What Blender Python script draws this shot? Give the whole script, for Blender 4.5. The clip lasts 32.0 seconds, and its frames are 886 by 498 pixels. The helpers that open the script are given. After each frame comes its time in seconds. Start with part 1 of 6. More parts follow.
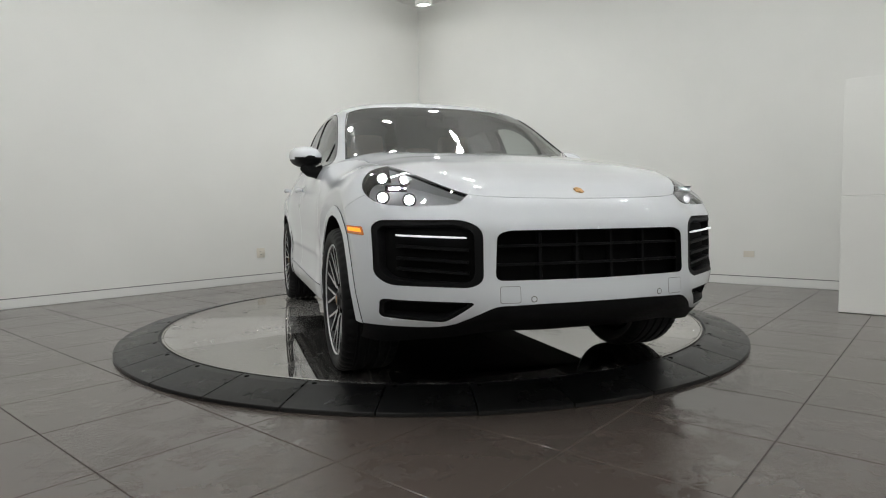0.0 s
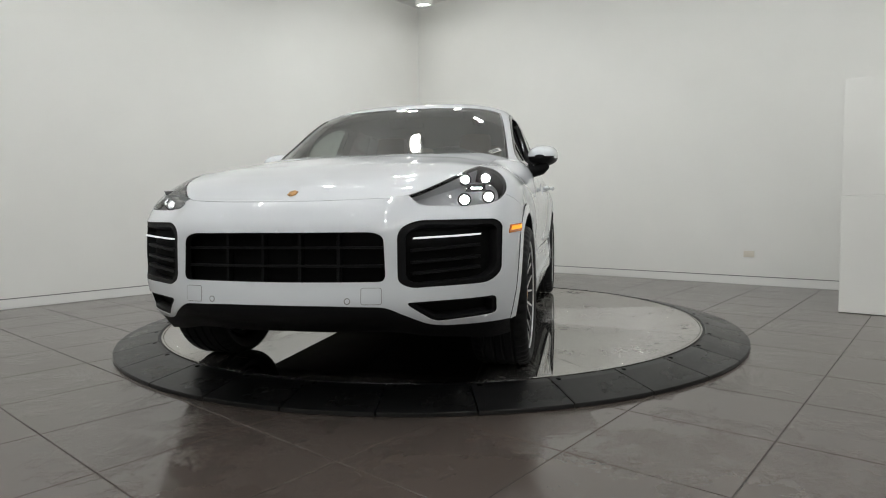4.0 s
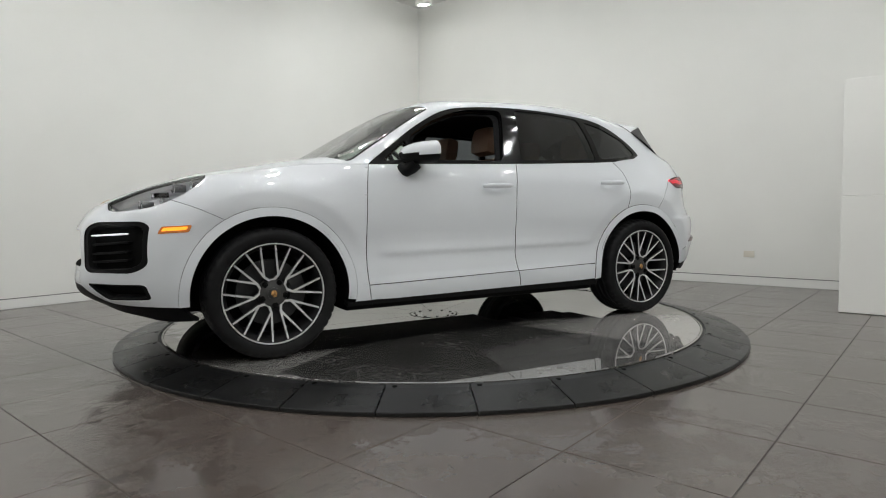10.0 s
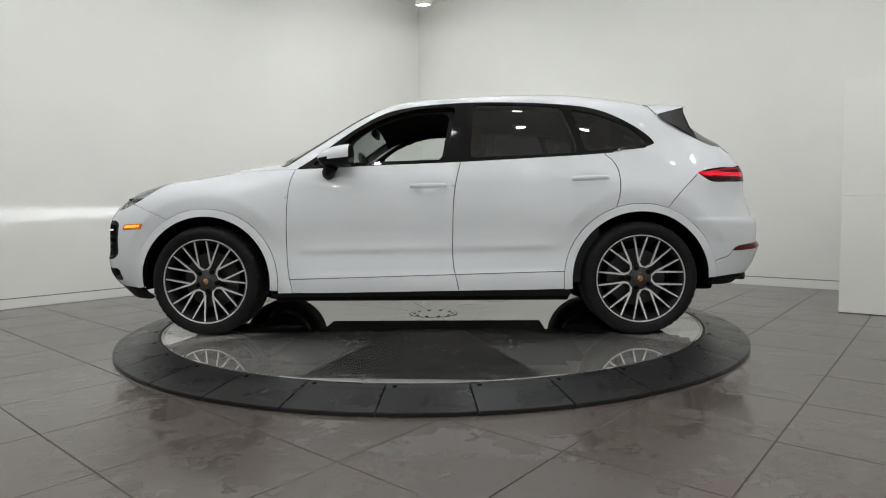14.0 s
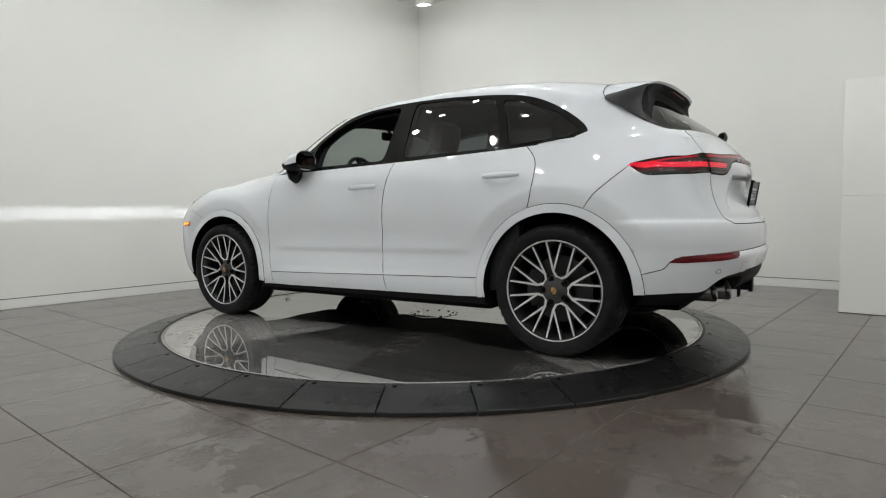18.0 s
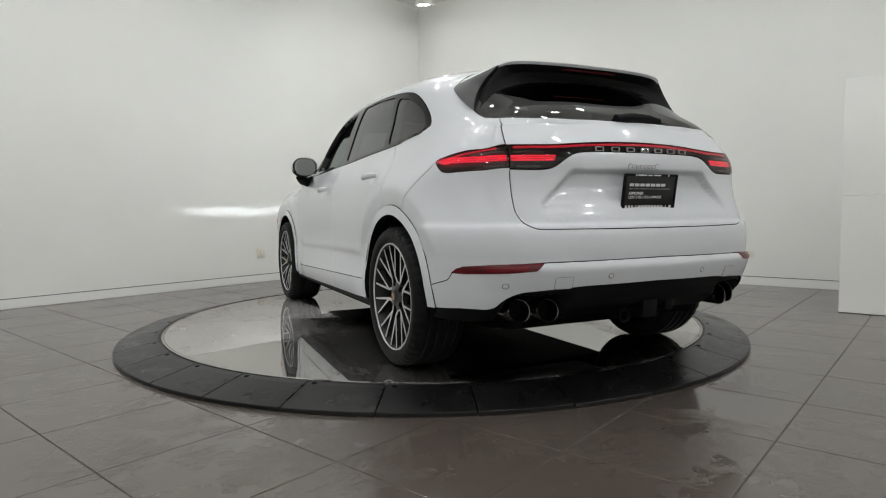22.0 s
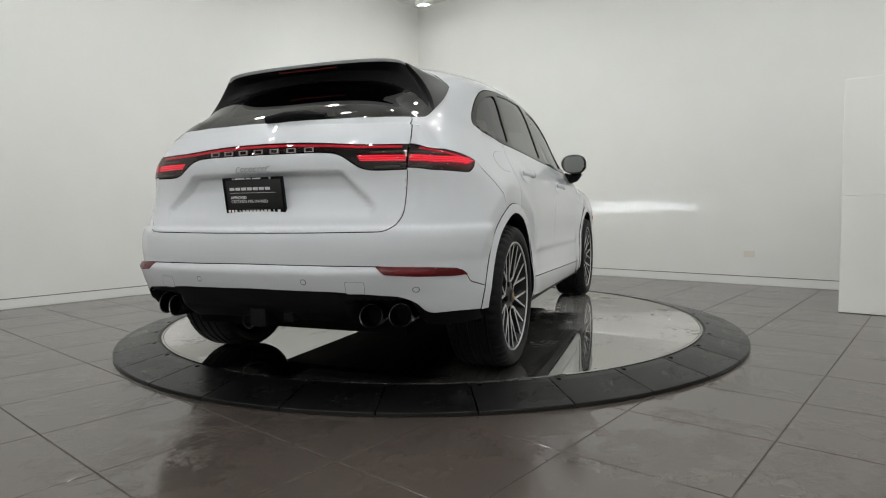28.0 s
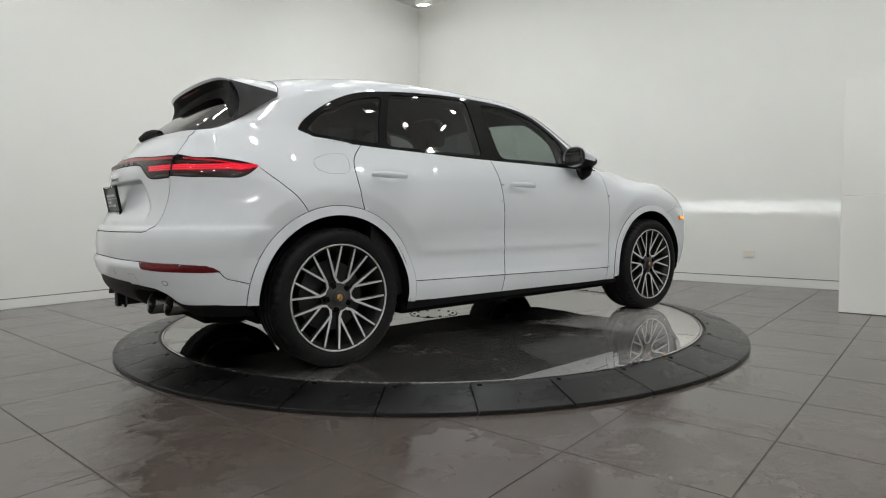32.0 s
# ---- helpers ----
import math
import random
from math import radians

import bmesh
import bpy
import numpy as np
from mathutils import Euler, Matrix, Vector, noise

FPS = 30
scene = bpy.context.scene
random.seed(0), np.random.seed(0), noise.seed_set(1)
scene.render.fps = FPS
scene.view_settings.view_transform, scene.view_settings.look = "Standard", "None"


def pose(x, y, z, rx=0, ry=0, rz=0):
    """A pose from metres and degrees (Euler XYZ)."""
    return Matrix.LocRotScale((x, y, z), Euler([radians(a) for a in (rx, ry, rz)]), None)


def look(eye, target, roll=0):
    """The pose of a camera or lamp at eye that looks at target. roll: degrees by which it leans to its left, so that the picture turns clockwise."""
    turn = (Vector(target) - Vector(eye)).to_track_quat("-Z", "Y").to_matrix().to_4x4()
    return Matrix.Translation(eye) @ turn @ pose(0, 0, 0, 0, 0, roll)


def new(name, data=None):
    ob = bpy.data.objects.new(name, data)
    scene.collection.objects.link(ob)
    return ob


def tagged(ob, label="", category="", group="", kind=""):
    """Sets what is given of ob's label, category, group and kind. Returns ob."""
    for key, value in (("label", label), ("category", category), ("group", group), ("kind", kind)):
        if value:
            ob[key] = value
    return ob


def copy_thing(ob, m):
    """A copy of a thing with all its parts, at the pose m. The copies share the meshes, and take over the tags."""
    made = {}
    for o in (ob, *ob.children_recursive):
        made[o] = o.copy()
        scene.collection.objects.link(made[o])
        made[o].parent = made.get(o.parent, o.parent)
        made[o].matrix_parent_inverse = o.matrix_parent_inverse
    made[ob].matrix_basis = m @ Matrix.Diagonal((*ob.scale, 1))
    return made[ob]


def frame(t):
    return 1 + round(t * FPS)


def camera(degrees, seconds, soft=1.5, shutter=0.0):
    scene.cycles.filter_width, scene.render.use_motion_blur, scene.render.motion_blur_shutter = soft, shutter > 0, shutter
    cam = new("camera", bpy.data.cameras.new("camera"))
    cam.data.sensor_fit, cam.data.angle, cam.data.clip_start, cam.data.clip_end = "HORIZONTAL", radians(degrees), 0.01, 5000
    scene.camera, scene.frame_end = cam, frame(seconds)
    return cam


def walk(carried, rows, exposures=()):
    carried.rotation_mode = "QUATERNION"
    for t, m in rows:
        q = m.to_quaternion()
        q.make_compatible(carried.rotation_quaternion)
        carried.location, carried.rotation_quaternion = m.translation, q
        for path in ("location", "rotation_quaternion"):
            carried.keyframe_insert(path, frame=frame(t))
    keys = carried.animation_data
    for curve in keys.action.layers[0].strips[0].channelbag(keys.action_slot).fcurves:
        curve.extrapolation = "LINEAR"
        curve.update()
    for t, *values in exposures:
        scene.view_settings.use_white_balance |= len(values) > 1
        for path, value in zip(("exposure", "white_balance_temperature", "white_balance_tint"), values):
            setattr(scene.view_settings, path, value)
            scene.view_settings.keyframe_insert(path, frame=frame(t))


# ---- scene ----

# ---------------------------------------------------------------- camera
ZD = 0.069                                    # height of the turntable's plate over the floor
EYE = Vector((-3.665, -3.208, 0.888))
AIM = radians(40.24)
TILT = radians(-3.46)
cam = camera(72.5, 32.0, soft=1.1)
VIEW = look(EYE, EYE + Vector((math.cos(AIM) * math.cos(TILT), math.sin(AIM) * math.cos(TILT), math.sin(TILT))), -0.69)
walk(cam, [(0.0, VIEW), (32.0, VIEW)],
     exposures=[(0.0, -0.02), (1.0, -0.10), (2.2, -0.04), (3.5, 0.0), (6.0, 0.10), (18.0, 0.12), (20.0, 0.06), (25.0, 0.06), (29.0, 0.10), (32.0, 0.12)])


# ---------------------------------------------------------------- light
LAMP_POWER, WASH_FILL_POWER, LAMP_COLOUR = 4.7, 10.6, (0.975, 1.0, 1.01)
WORLD = bpy.data.worlds.new("night")
WORLD.use_nodes = True
WORLD.node_tree.nodes["Background"].inputs["Color"].default_value = (0.5, 0.5, 0.5, 1)
WORLD.node_tree.nodes["Background"].inputs["Strength"].default_value = 0.05
scene.world = WORLD


# ---------------------------------------------------------------- materials
def material(name, colour, rough=0.5, metal=0.0, coat=0.0, vary=0.0, scale=8.0, bump=0.0, bump_scale=60.0, rough_vary=0.0, spec=0.5):
    """A principled material with two scales of noise in colour, gloss and relief."""
    m = bpy.data.materials.new(name)
    m.use_nodes = True
    n, l = m.node_tree.nodes, m.node_tree.links
    p = n["Principled BSDF"]
    p.inputs["Base Color"].default_value = (*colour, 1)
    p.inputs["Roughness"].default_value = rough
    p.inputs["Metallic"].default_value = metal
    p.inputs["Coat Weight"].default_value = coat
    p.inputs["Coat Roughness"].default_value = 0.02
    p.inputs["Specular IOR Level"].default_value = spec
    if vary or bump or rough_vary:
        tc = n.new("ShaderNodeTexCoord")
        a, b = n.new("ShaderNodeTexNoise"), n.new("ShaderNodeTexNoise")
        a.inputs["Scale"].default_value, b.inputs["Scale"].default_value = scale, bump_scale
        a.inputs["Detail"].default_value = 6
        for q in (a, b):
            l.new(tc.outputs["Object"], q.inputs["Vector"])
        if vary:
            r = n.new("ShaderNodeValToRGB")
            r.color_ramp.elements[0].position, r.color_ramp.elements[1].position = 0.3, 0.7
            r.color_ramp.elements[0].color = (*[c * (1 - vary) for c in colour], 1)
            r.color_ramp.elements[1].color = (*[min(1, c * (1 + vary)) for c in colour], 1)
            l.new(a.outputs["Fac"], r.inputs["Fac"])
            l.new(r.outputs["Color"], p.inputs["Base Color"])
        if rough_vary:
            r = n.new("ShaderNodeMapRange")
            r.inputs["To Min"].default_value, r.inputs["To Max"].default_value = rough - rough_vary, rough + rough_vary
            l.new(a.outputs["Fac"], r.inputs["Value"])
            l.new(r.outputs["Result"], p.inputs["Roughness"])
        if bump:
            bp = n.new("ShaderNodeBump")
            bp.inputs["Strength"].default_value = bump
            bp.inputs["Distance"].default_value = 0.002
            l.new(b.outputs["Fac"], bp.inputs["Height"])
            l.new(bp.outputs["Normal"], p.inputs["Normal"])
    return m


def glowing(name, colour, strength):
    m = bpy.data.materials.new(name)
    m.use_nodes = True
    p = m.node_tree.nodes["Principled BSDF"]
    p.inputs["Base Color"].default_value = (*colour, 1)
    p.inputs["Emission Color"].default_value = (*colour, 1)
    p.inputs["Emission Strength"].default_value = strength
    return m


def glass(name, colour, rough=0.0, low=0.06):
    """Thin glass: a tinted clear layer that mirrors more at a grazing angle."""
    m = bpy.data.materials.new(name)
    m.use_nodes = True
    n, l = m.node_tree.nodes, m.node_tree.links
    n.remove(n["Principled BSDF"])
    t, g, f, x = n.new("ShaderNodeBsdfTransparent"), n.new("ShaderNodeBsdfGlossy"), n.new("ShaderNodeLayerWeight"), n.new("ShaderNodeMixShader")
    t.inputs["Color"].default_value = (*colour, 1)
    g.inputs["Roughness"].default_value = rough
    f.inputs["Blend"].default_value = 0.5
    p, r = n.new("ShaderNodeMath"), n.new("ShaderNodeMath")
    p.operation, r.operation = "POWER", "MULTIPLY_ADD"
    p.inputs[1].default_value = 4.0
    r.inputs[1].default_value, r.inputs[2].default_value = 0.9 - low, low
    l.new(f.outputs["Facing"], p.inputs[0])
    l.new(p.outputs["Value"], r.inputs[0])
    l.new(r.outputs["Value"], x.inputs["Fac"])
    l.new(t.outputs["BSDF"], x.inputs[1])
    l.new(g.outputs["BSDF"], x.inputs[2])
    l.new(x.outputs["Shader"], n["Material Output"].inputs["Surface"])
    return m


M_WALL = material("wall_paint", (0.80, 0.80, 0.765), 0.75, vary=0.015, scale=1.5, bump=0.08, bump_scale=220)
M_CEIL = material("ceiling_paint", (0.84, 0.84, 0.82), 0.8, vary=0.02, scale=2)
M_GROUT = material("grout", (0.075, 0.068, 0.062), 0.8, vary=0.2, scale=20)
M_TRIM = material("trim_paint", (0.80, 0.80, 0.77), 0.45, vary=0.01, scale=3)
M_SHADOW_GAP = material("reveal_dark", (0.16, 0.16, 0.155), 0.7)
M_BLACKMETAL = material("black_steel", (0.012, 0.012, 0.012), 0.4)
M_HOLE_SHADE = material("plug_black", (0.004, 0.004, 0.004), 0.8, spec=0.05)
M_PLASTIC_W = material("outlet_plastic", (0.73, 0.69, 0.60), 0.35)
M_SLOT = material("outlet_slot", (0.05, 0.05, 0.05), 0.5)
M_CHROME = material("chrome", (0.75, 0.75, 0.76), 0.12, 1.0)
M_LAMP = glowing("lamp_glow", (1.0, 0.98, 0.96), 52.0)


def rubber_material():
    """Black moulded rubber: dusty patches, fine grain, pale scuffs and drip marks."""
    m = material("rubber_ramp", (0.010, 0.0102, 0.0105), 0.30, bump=0.12, bump_scale=350, rough_vary=0.10, scale=3.5, spec=0.24)
    n, l = m.node_tree.nodes, m.node_tree.links
    p, geo = n["Principled BSDF"], n.new("ShaderNodeNewGeometry")
    dust, marks, area = (n.new("ShaderNodeTexNoise") for _ in range(3))
    for q, sc, de, ro in ((dust, 2.6, 9, 0.65), (marks, 24.0, 9, 0.75), (area, 1.9, 3, 0.5)):
        q.inputs["Scale"].default_value, q.inputs["Detail"].default_value, q.inputs["Roughness"].default_value = sc, de, ro
        l.new(geo.outputs["Position"], q.inputs["Vector"])
    base, scuff, gate, keep, mix = n.new("ShaderNodeValToRGB"), n.new("ShaderNodeMapRange"), n.new("ShaderNodeMapRange"), n.new("ShaderNodeMath"), n.new("ShaderNodeMix")
    base.color_ramp.elements[0].position, base.color_ramp.elements[1].position = 0.35, 0.72
    base.color_ramp.elements[0].color, base.color_ramp.elements[1].color = (0.006, 0.0061, 0.0063, 1), (0.015, 0.0150, 0.0148, 1)
    scuff.inputs["From Min"].default_value, scuff.inputs["From Max"].default_value = 0.60, 0.68
    gate.inputs["From Min"].default_value, gate.inputs["From Max"].default_value = 0.55, 0.64
    keep.operation, mix.data_type = "MULTIPLY", "RGBA"
    l.new(dust.outputs["Fac"], base.inputs["Fac"])
    l.new(marks.outputs["Fac"], scuff.inputs["Value"])
    l.new(area.outputs["Fac"], gate.inputs["Value"])
    l.new(scuff.outputs["Result"], keep.inputs[0])
    l.new(gate.outputs["Result"], keep.inputs[1])
    l.new(keep.outputs["Value"], mix.inputs["Factor"])
    l.new(base.outputs["Color"], mix.inputs["A"])
    mix.inputs["B"].default_value = (0.085, 0.086, 0.085, 1)
    l.new(mix.outputs["Result"], p.inputs["Base Color"])
    return m


def tile_material():
    """Grey-brown porcelain: soft mottling, a semi-gloss that changes in patches, wet streaks with ragged edges."""
    m = material("floor_tile", (0.135, 0.120, 0.110), 0.36)
    n, l = m.node_tree.nodes, m.node_tree.links
    p = n["Principled BSDF"]
    geo, oi = n.new("ShaderNodeNewGeometry"), n.new("ShaderNodeObjectInfo")
    big, fine = n.new("ShaderNodeTexNoise"), n.new("ShaderNodeTexNoise")
    big.inputs["Scale"].default_value, big.inputs["Detail"].default_value = 0.9, 5
    fine.inputs["Scale"].default_value, fine.inputs["Detail"].default_value = 38, 5
    for q in (big, fine):
        l.new(geo.outputs["Position"], q.inputs["Vector"])
    add = n.new("ShaderNodeMath")
    add.operation = "MULTIPLY_ADD"
    add.inputs[1].default_value = 0.22
    l.new(fine.outputs["Fac"], add.inputs[0])
    l.new(big.outputs["Fac"], add.inputs[2])
    add2 = n.new("ShaderNodeMath")
    add2.operation = "MULTIPLY_ADD"
    add2.inputs[1].default_value = 0.18
    l.new(oi.outputs["Random"], add2.inputs[0])
    l.new(add.outputs["Value"], add2.inputs[2])
    ramp = n.new("ShaderNodeValToRGB")
    ramp.color_ramp.elements[0].position, ramp.color_ramp.elements[1].position = 0.45, 1.0
    ramp.color_ramp.elements[0].color = (0.082, 0.067, 0.058, 1)
    ramp.color_ramp.elements[1].color = (0.098, 0.080, 0.070, 1)
    l.new(add2.outputs["Value"], ramp.inputs["Fac"])
    l.new(ramp.outputs["Color"], p.inputs["Base Color"])
    wet, rr = n.new("ShaderNodeTexNoise"), n.new("ShaderNodeMapRange")
    wet.inputs["Scale"].default_value, wet.inputs["Detail"].default_value, wet.inputs["Roughness"].default_value = 1.7, 14, 0.72
    l.new(geo.outputs["Position"], wet.inputs["Vector"])
    rr.inputs["From Min"].default_value, rr.inputs["From Max"].default_value = 0.44, 0.57
    rr.inputs["To Min"].default_value, rr.inputs["To Max"].default_value = 0.16, 0.06
    l.new(wet.outputs["Fac"], rr.inputs["Value"])
    # ripples of the water film: short streaks, strongest in patches
    stretch, film, amount, height, bump = n.new("ShaderNodeMapping"), n.new("ShaderNodeTexNoise"), n.new("ShaderNodeMapRange"), n.new("ShaderNodeMath"), n.new("ShaderNodeBump")
    stretch.inputs["Rotation"].default_value = (0, 0, radians(48))
    stretch.inputs["Scale"].default_value = (1.0, 1.7, 1.0)
    film.inputs["Scale"].default_value, film.inputs["Detail"].default_value, film.inputs["Roughness"].default_value = 30.0, 6, 0.7
    amount.inputs["From Min"].default_value, amount.inputs["From Max"].default_value = 0.50, 0.63
    height.operation = "MULTIPLY"
    bump.inputs["Strength"].default_value, bump.inputs["Distance"].default_value = 0.9, 0.0030
    l.new(geo.outputs["Position"], stretch.inputs["Vector"])
    l.new(stretch.outputs["Vector"], film.inputs["Vector"])
    l.new(wet.outputs["Fac"], amount.inputs["Value"])
    l.new(film.outputs["Fac"], height.inputs[0])
    l.new(amount.outputs["Result"], height.inputs[1])
    l.new(height.outputs["Value"], bump.inputs["Height"])
    l.new(bump.outputs["Normal"], p.inputs["Normal"])
    p.inputs["Specular IOR Level"].default_value = 0.95
    l.new(rr.outputs["Result"], p.inputs["Roughness"])
    return m


M_TILE = tile_material()
M_RUBBER = rubber_material()


def steel_material():
    """Rolled plate: dull and brushed where dry, a dark mirror where the car has dripped on it and, to put in its shade,
    over its footprint.
    """
    m = bpy.data.materials.new("polished_steel")
    m.use_nodes = True
    n, l = m.node_tree.nodes, m.node_tree.links
    n.remove(n["Principled BSDF"])

    def math_node(op, a, b):
        q = n.new("ShaderNodeMath")
        q.operation = op
        for i, v in enumerate((a, b)):
            if isinstance(v, (int, float)):
                q.inputs[i].default_value = v
            else:
                l.new(v, q.inputs[i])
        return q.outputs["Value"]

    def ranged(v, a, b, c, d):
        q = n.new("ShaderNodeMapRange")
        for k, w in (("From Min", a), ("From Max", b), ("To Min", c), ("To Max", d)):
            q.inputs[k].default_value = w
        l.new(v, q.inputs["Value"])
        return q.outputs["Result"]
    tc, smear, drops, fine = (n.new("ShaderNode" + k) for k in ("TexCoord", "TexNoise", "TexNoise", "TexNoise"))
    for q, sc, de, ro in ((smear, 3.0, 8, 0.55), (drops, 2.1, 10, 0.68), (fine, 26.0, 6, 0.6)):
        q.inputs["Scale"].default_value, q.inputs["Detail"].default_value, q.inputs["Roughness"].default_value = sc, de, ro
    flow = n.new("ShaderNodeMapping")
    flow.inputs["Scale"].default_value = (0.55, 1.5, 1.0)
    l.new(tc.outputs["UV"], smear.inputs["Vector"])
    l.new(tc.outputs["UV"], flow.inputs["Vector"])
    l.new(flow.outputs["Vector"], drops.inputs["Vector"])
    l.new(tc.outputs["UV"], fine.inputs["Vector"])
    xyz = n.new("ShaderNodeSeparateXYZ")
    l.new(tc.outputs["UV"], xyz.inputs[0])
    along, across = math_node("ABSOLUTE", xyz.outputs[0], 0.0), math_node("ABSOLUTE", xyz.outputs[1], 0.0)
    # wet spread over the car's whole footprint, to blacken the shade under its ends
    footprint = math_node("MULTIPLY", ranged(along, 1.75, 2.15, 0.24, -0.05), ranged(across, 0.60, 1.02, 1.0, -0.6))
    wet = ranged(math_node("ADD", drops.outputs["Fac"], footprint), 0.57, 0.65, 0.0, 1.0)
    sharp, sheen, film, dust = (n.new("ShaderNodeBsdf" + k) for k in ("Anisotropic", "Anisotropic", "Anisotropic", "Diffuse"))
    sharp.inputs["Color"].default_value = (0.64, 0.625, 0.605, 1)
    sheen.inputs["Color"].default_value = (0.56, 0.545, 0.53, 1)
    film.inputs["Color"].default_value = (0.55, 0.545, 0.535, 1)
    film.inputs["Roughness"].default_value = 0.01
    dust.inputs["Color"].default_value = (0.34, 0.33, 0.315, 1)
    l.new(ranged(smear.outputs["Fac"], 0, 1, 0.0, 0.035), sharp.inputs["Roughness"])
    sheen.inputs["Roughness"].default_value = 0.46
    sheen.inputs["Anisotropy"].default_value = 0.8
    way, turn = n.new("ShaderNodeCombineXYZ"), n.new("ShaderNodeVectorTransform")
    way.inputs[0].default_value, way.inputs[1].default_value = math.cos(radians(18)), math.sin(radians(18))
    turn.vector_type, turn.convert_from, turn.convert_to = "VECTOR", "OBJECT", "WORLD"
    l.new(way.outputs["Vector"], turn.inputs["Vector"])
    l.new(turn.outputs["Vector"], sheen.inputs["Tangent"])
    mix, dry, all_ = (n.new("ShaderNodeMixShader") for _ in range(3))
    mix.inputs["Fac"].default_value = 0.24
    l.new(sharp.outputs["BSDF"], mix.inputs[1])
    l.new(sheen.outputs["BSDF"], mix.inputs[2])
    dirt = math_node("ADD", ranged(smear.outputs["Fac"], 0.3, 0.7, 0.04, 0.10), ranged(fine.outputs["Fac"], 0.3, 0.7, -0.02, 0.03))
    l.new(dirt, dry.inputs["Fac"])
    l.new(mix.outputs["Shader"], dry.inputs[1])
    l.new(dust.outputs["BSDF"], dry.inputs[2])
    l.new(math_node("MULTIPLY", wet, 0.95), all_.inputs["Fac"])
    l.new(dry.outputs["Shader"], all_.inputs[1])
    l.new(film.outputs["BSDF"], all_.inputs[2])
    l.new(all_.outputs["Shader"], n["Material Output"].inputs["Surface"])
    return m


M_STEEL = steel_material()


# ---------------------------------------------------------------- mesh helpers
def mesh_of(name, verts, faces, mat, smooth=False):
    me = bpy.data.meshes.new(name)
    me.from_pydata([tuple(v) for v in verts], [], [tuple(f) for f in faces])
    me.materials.append(mat)
    if smooth:
        me.polygons.foreach_set("use_smooth", [True] * len(me.polygons))
    me.update()
    return me


def piece(name, verts, faces, mat, parent=None, label="", smooth=False):
    ob = new(name, mesh_of(name, verts, faces, mat, smooth))
    ob.parent = parent
    if label:
        ob["label"] = label
    return ob


def part(name, bm, mat, parent, label="", smooth=True, angle=35):
    """One bmesh as one mesh object under a thing or a part."""
    me = bpy.data.meshes.new(name)
    bmesh.ops.recalc_face_normals(bm, faces=bm.faces[:])
    if smooth:
        for f in bm.faces:
            f.smooth = True
        for e in bm.edges:
            if len(e.link_faces) == 2 and e.calc_face_angle(0) > radians(angle):
                e.smooth = False
    bm.to_mesh(me)
    bm.free()
    me.materials.append(mat)
    ob = new(name, me)
    ob.parent = parent
    if label:
        ob["label"] = label
    return ob


def box(x0, x1, y0, y1, z0, z1, bevel=0.0, m=None):
    bm = bmesh.new()
    bmesh.ops.create_cube(bm, size=1, matrix=Matrix.Translation(((x0 + x1) / 2, (y0 + y1) / 2, (z0 + z1) / 2)) @ Matrix.Diagonal((x1 - x0, y1 - y0, z1 - z0, 1)))
    if bevel:
        bmesh.ops.bevel(bm, geom=bm.edges[:], offset=bevel, segments=2, affect="EDGES", profile=0.6)
    if m:
        bmesh.ops.transform(bm, matrix=m, verts=bm.verts[:])
    return bm


def join(*bms):
    out = bmesh.new()
    for b in bms:
        me = bpy.data.meshes.new("scratch")
        b.to_mesh(me)
        out.from_mesh(me)
        bpy.data.meshes.remove(me)
        b.free()
    return out


def tube(points, r, sides=10, closed=False, caps=True):
    """A tube along a polyline; r is a radius or one per point."""
    pts = [Vector(p) for p in points]
    n = len(pts)
    rr = r if isinstance(r, (list, tuple)) else [r] * n
    bm = bmesh.new()
    rings, ref = [], None
    for i, p in enumerate(pts):
        d = (pts[(i + 1) % n] - pts[i - 1]) if closed or 0 < i < n - 1 else (pts[1] - pts[0] if i == 0 else pts[-1] - pts[-2])
        d.normalize()
        if ref is None:
            ref = Vector((0, 0, 1)) if abs(d.z) < 0.9 else Vector((1, 0, 0))
        a = d.cross(ref).normalized()
        b = a.cross(d).normalized()
        ref = b
        rings.append([bm.verts.new(p + rr[i] * (math.cos(t) * a + math.sin(t) * b)) for t in [2 * math.pi * k / sides for k in range(sides)]])
    for i in range(n if closed else n - 1):
        q, s = rings[i], rings[(i + 1) % n]
        for k in range(sides):
            bm.faces.new((q[k], q[(k + 1) % sides], s[(k + 1) % sides], s[k]))
    if caps and not closed:
        bm.faces.new(rings[0][::-1])
        bm.faces.new(rings[-1])
    return bm


def lathe(profile, sides=48, closed=False):
    """Turns (radius, height) pairs about z."""
    bm = bmesh.new()
    rings = [[bm.verts.new((r * math.cos(2 * math.pi * k / sides), r * math.sin(2 * math.pi * k / sides), z)) for k in range(sides)] for r, z in profile]
    for i in range(len(rings) if closed else len(rings) - 1):
        q, s = rings[i], rings[(i + 1) % len(rings)]
        for k in range(sides):
            bm.faces.new((q[k], q[(k + 1) % sides], s[(k + 1) % sides], s[k]))
    return bm


# ---------------------------------------------------------------- the room
WX, WY = 4.03, 3.79                           # faces of the two seen walls
BX, BY = -8.5, -7.5                           # faces of the walls behind the camera
H = 4.31
TS, TX, TY = 0.585, -2.886, -2.712            # tile pitch and one crossing of the joints


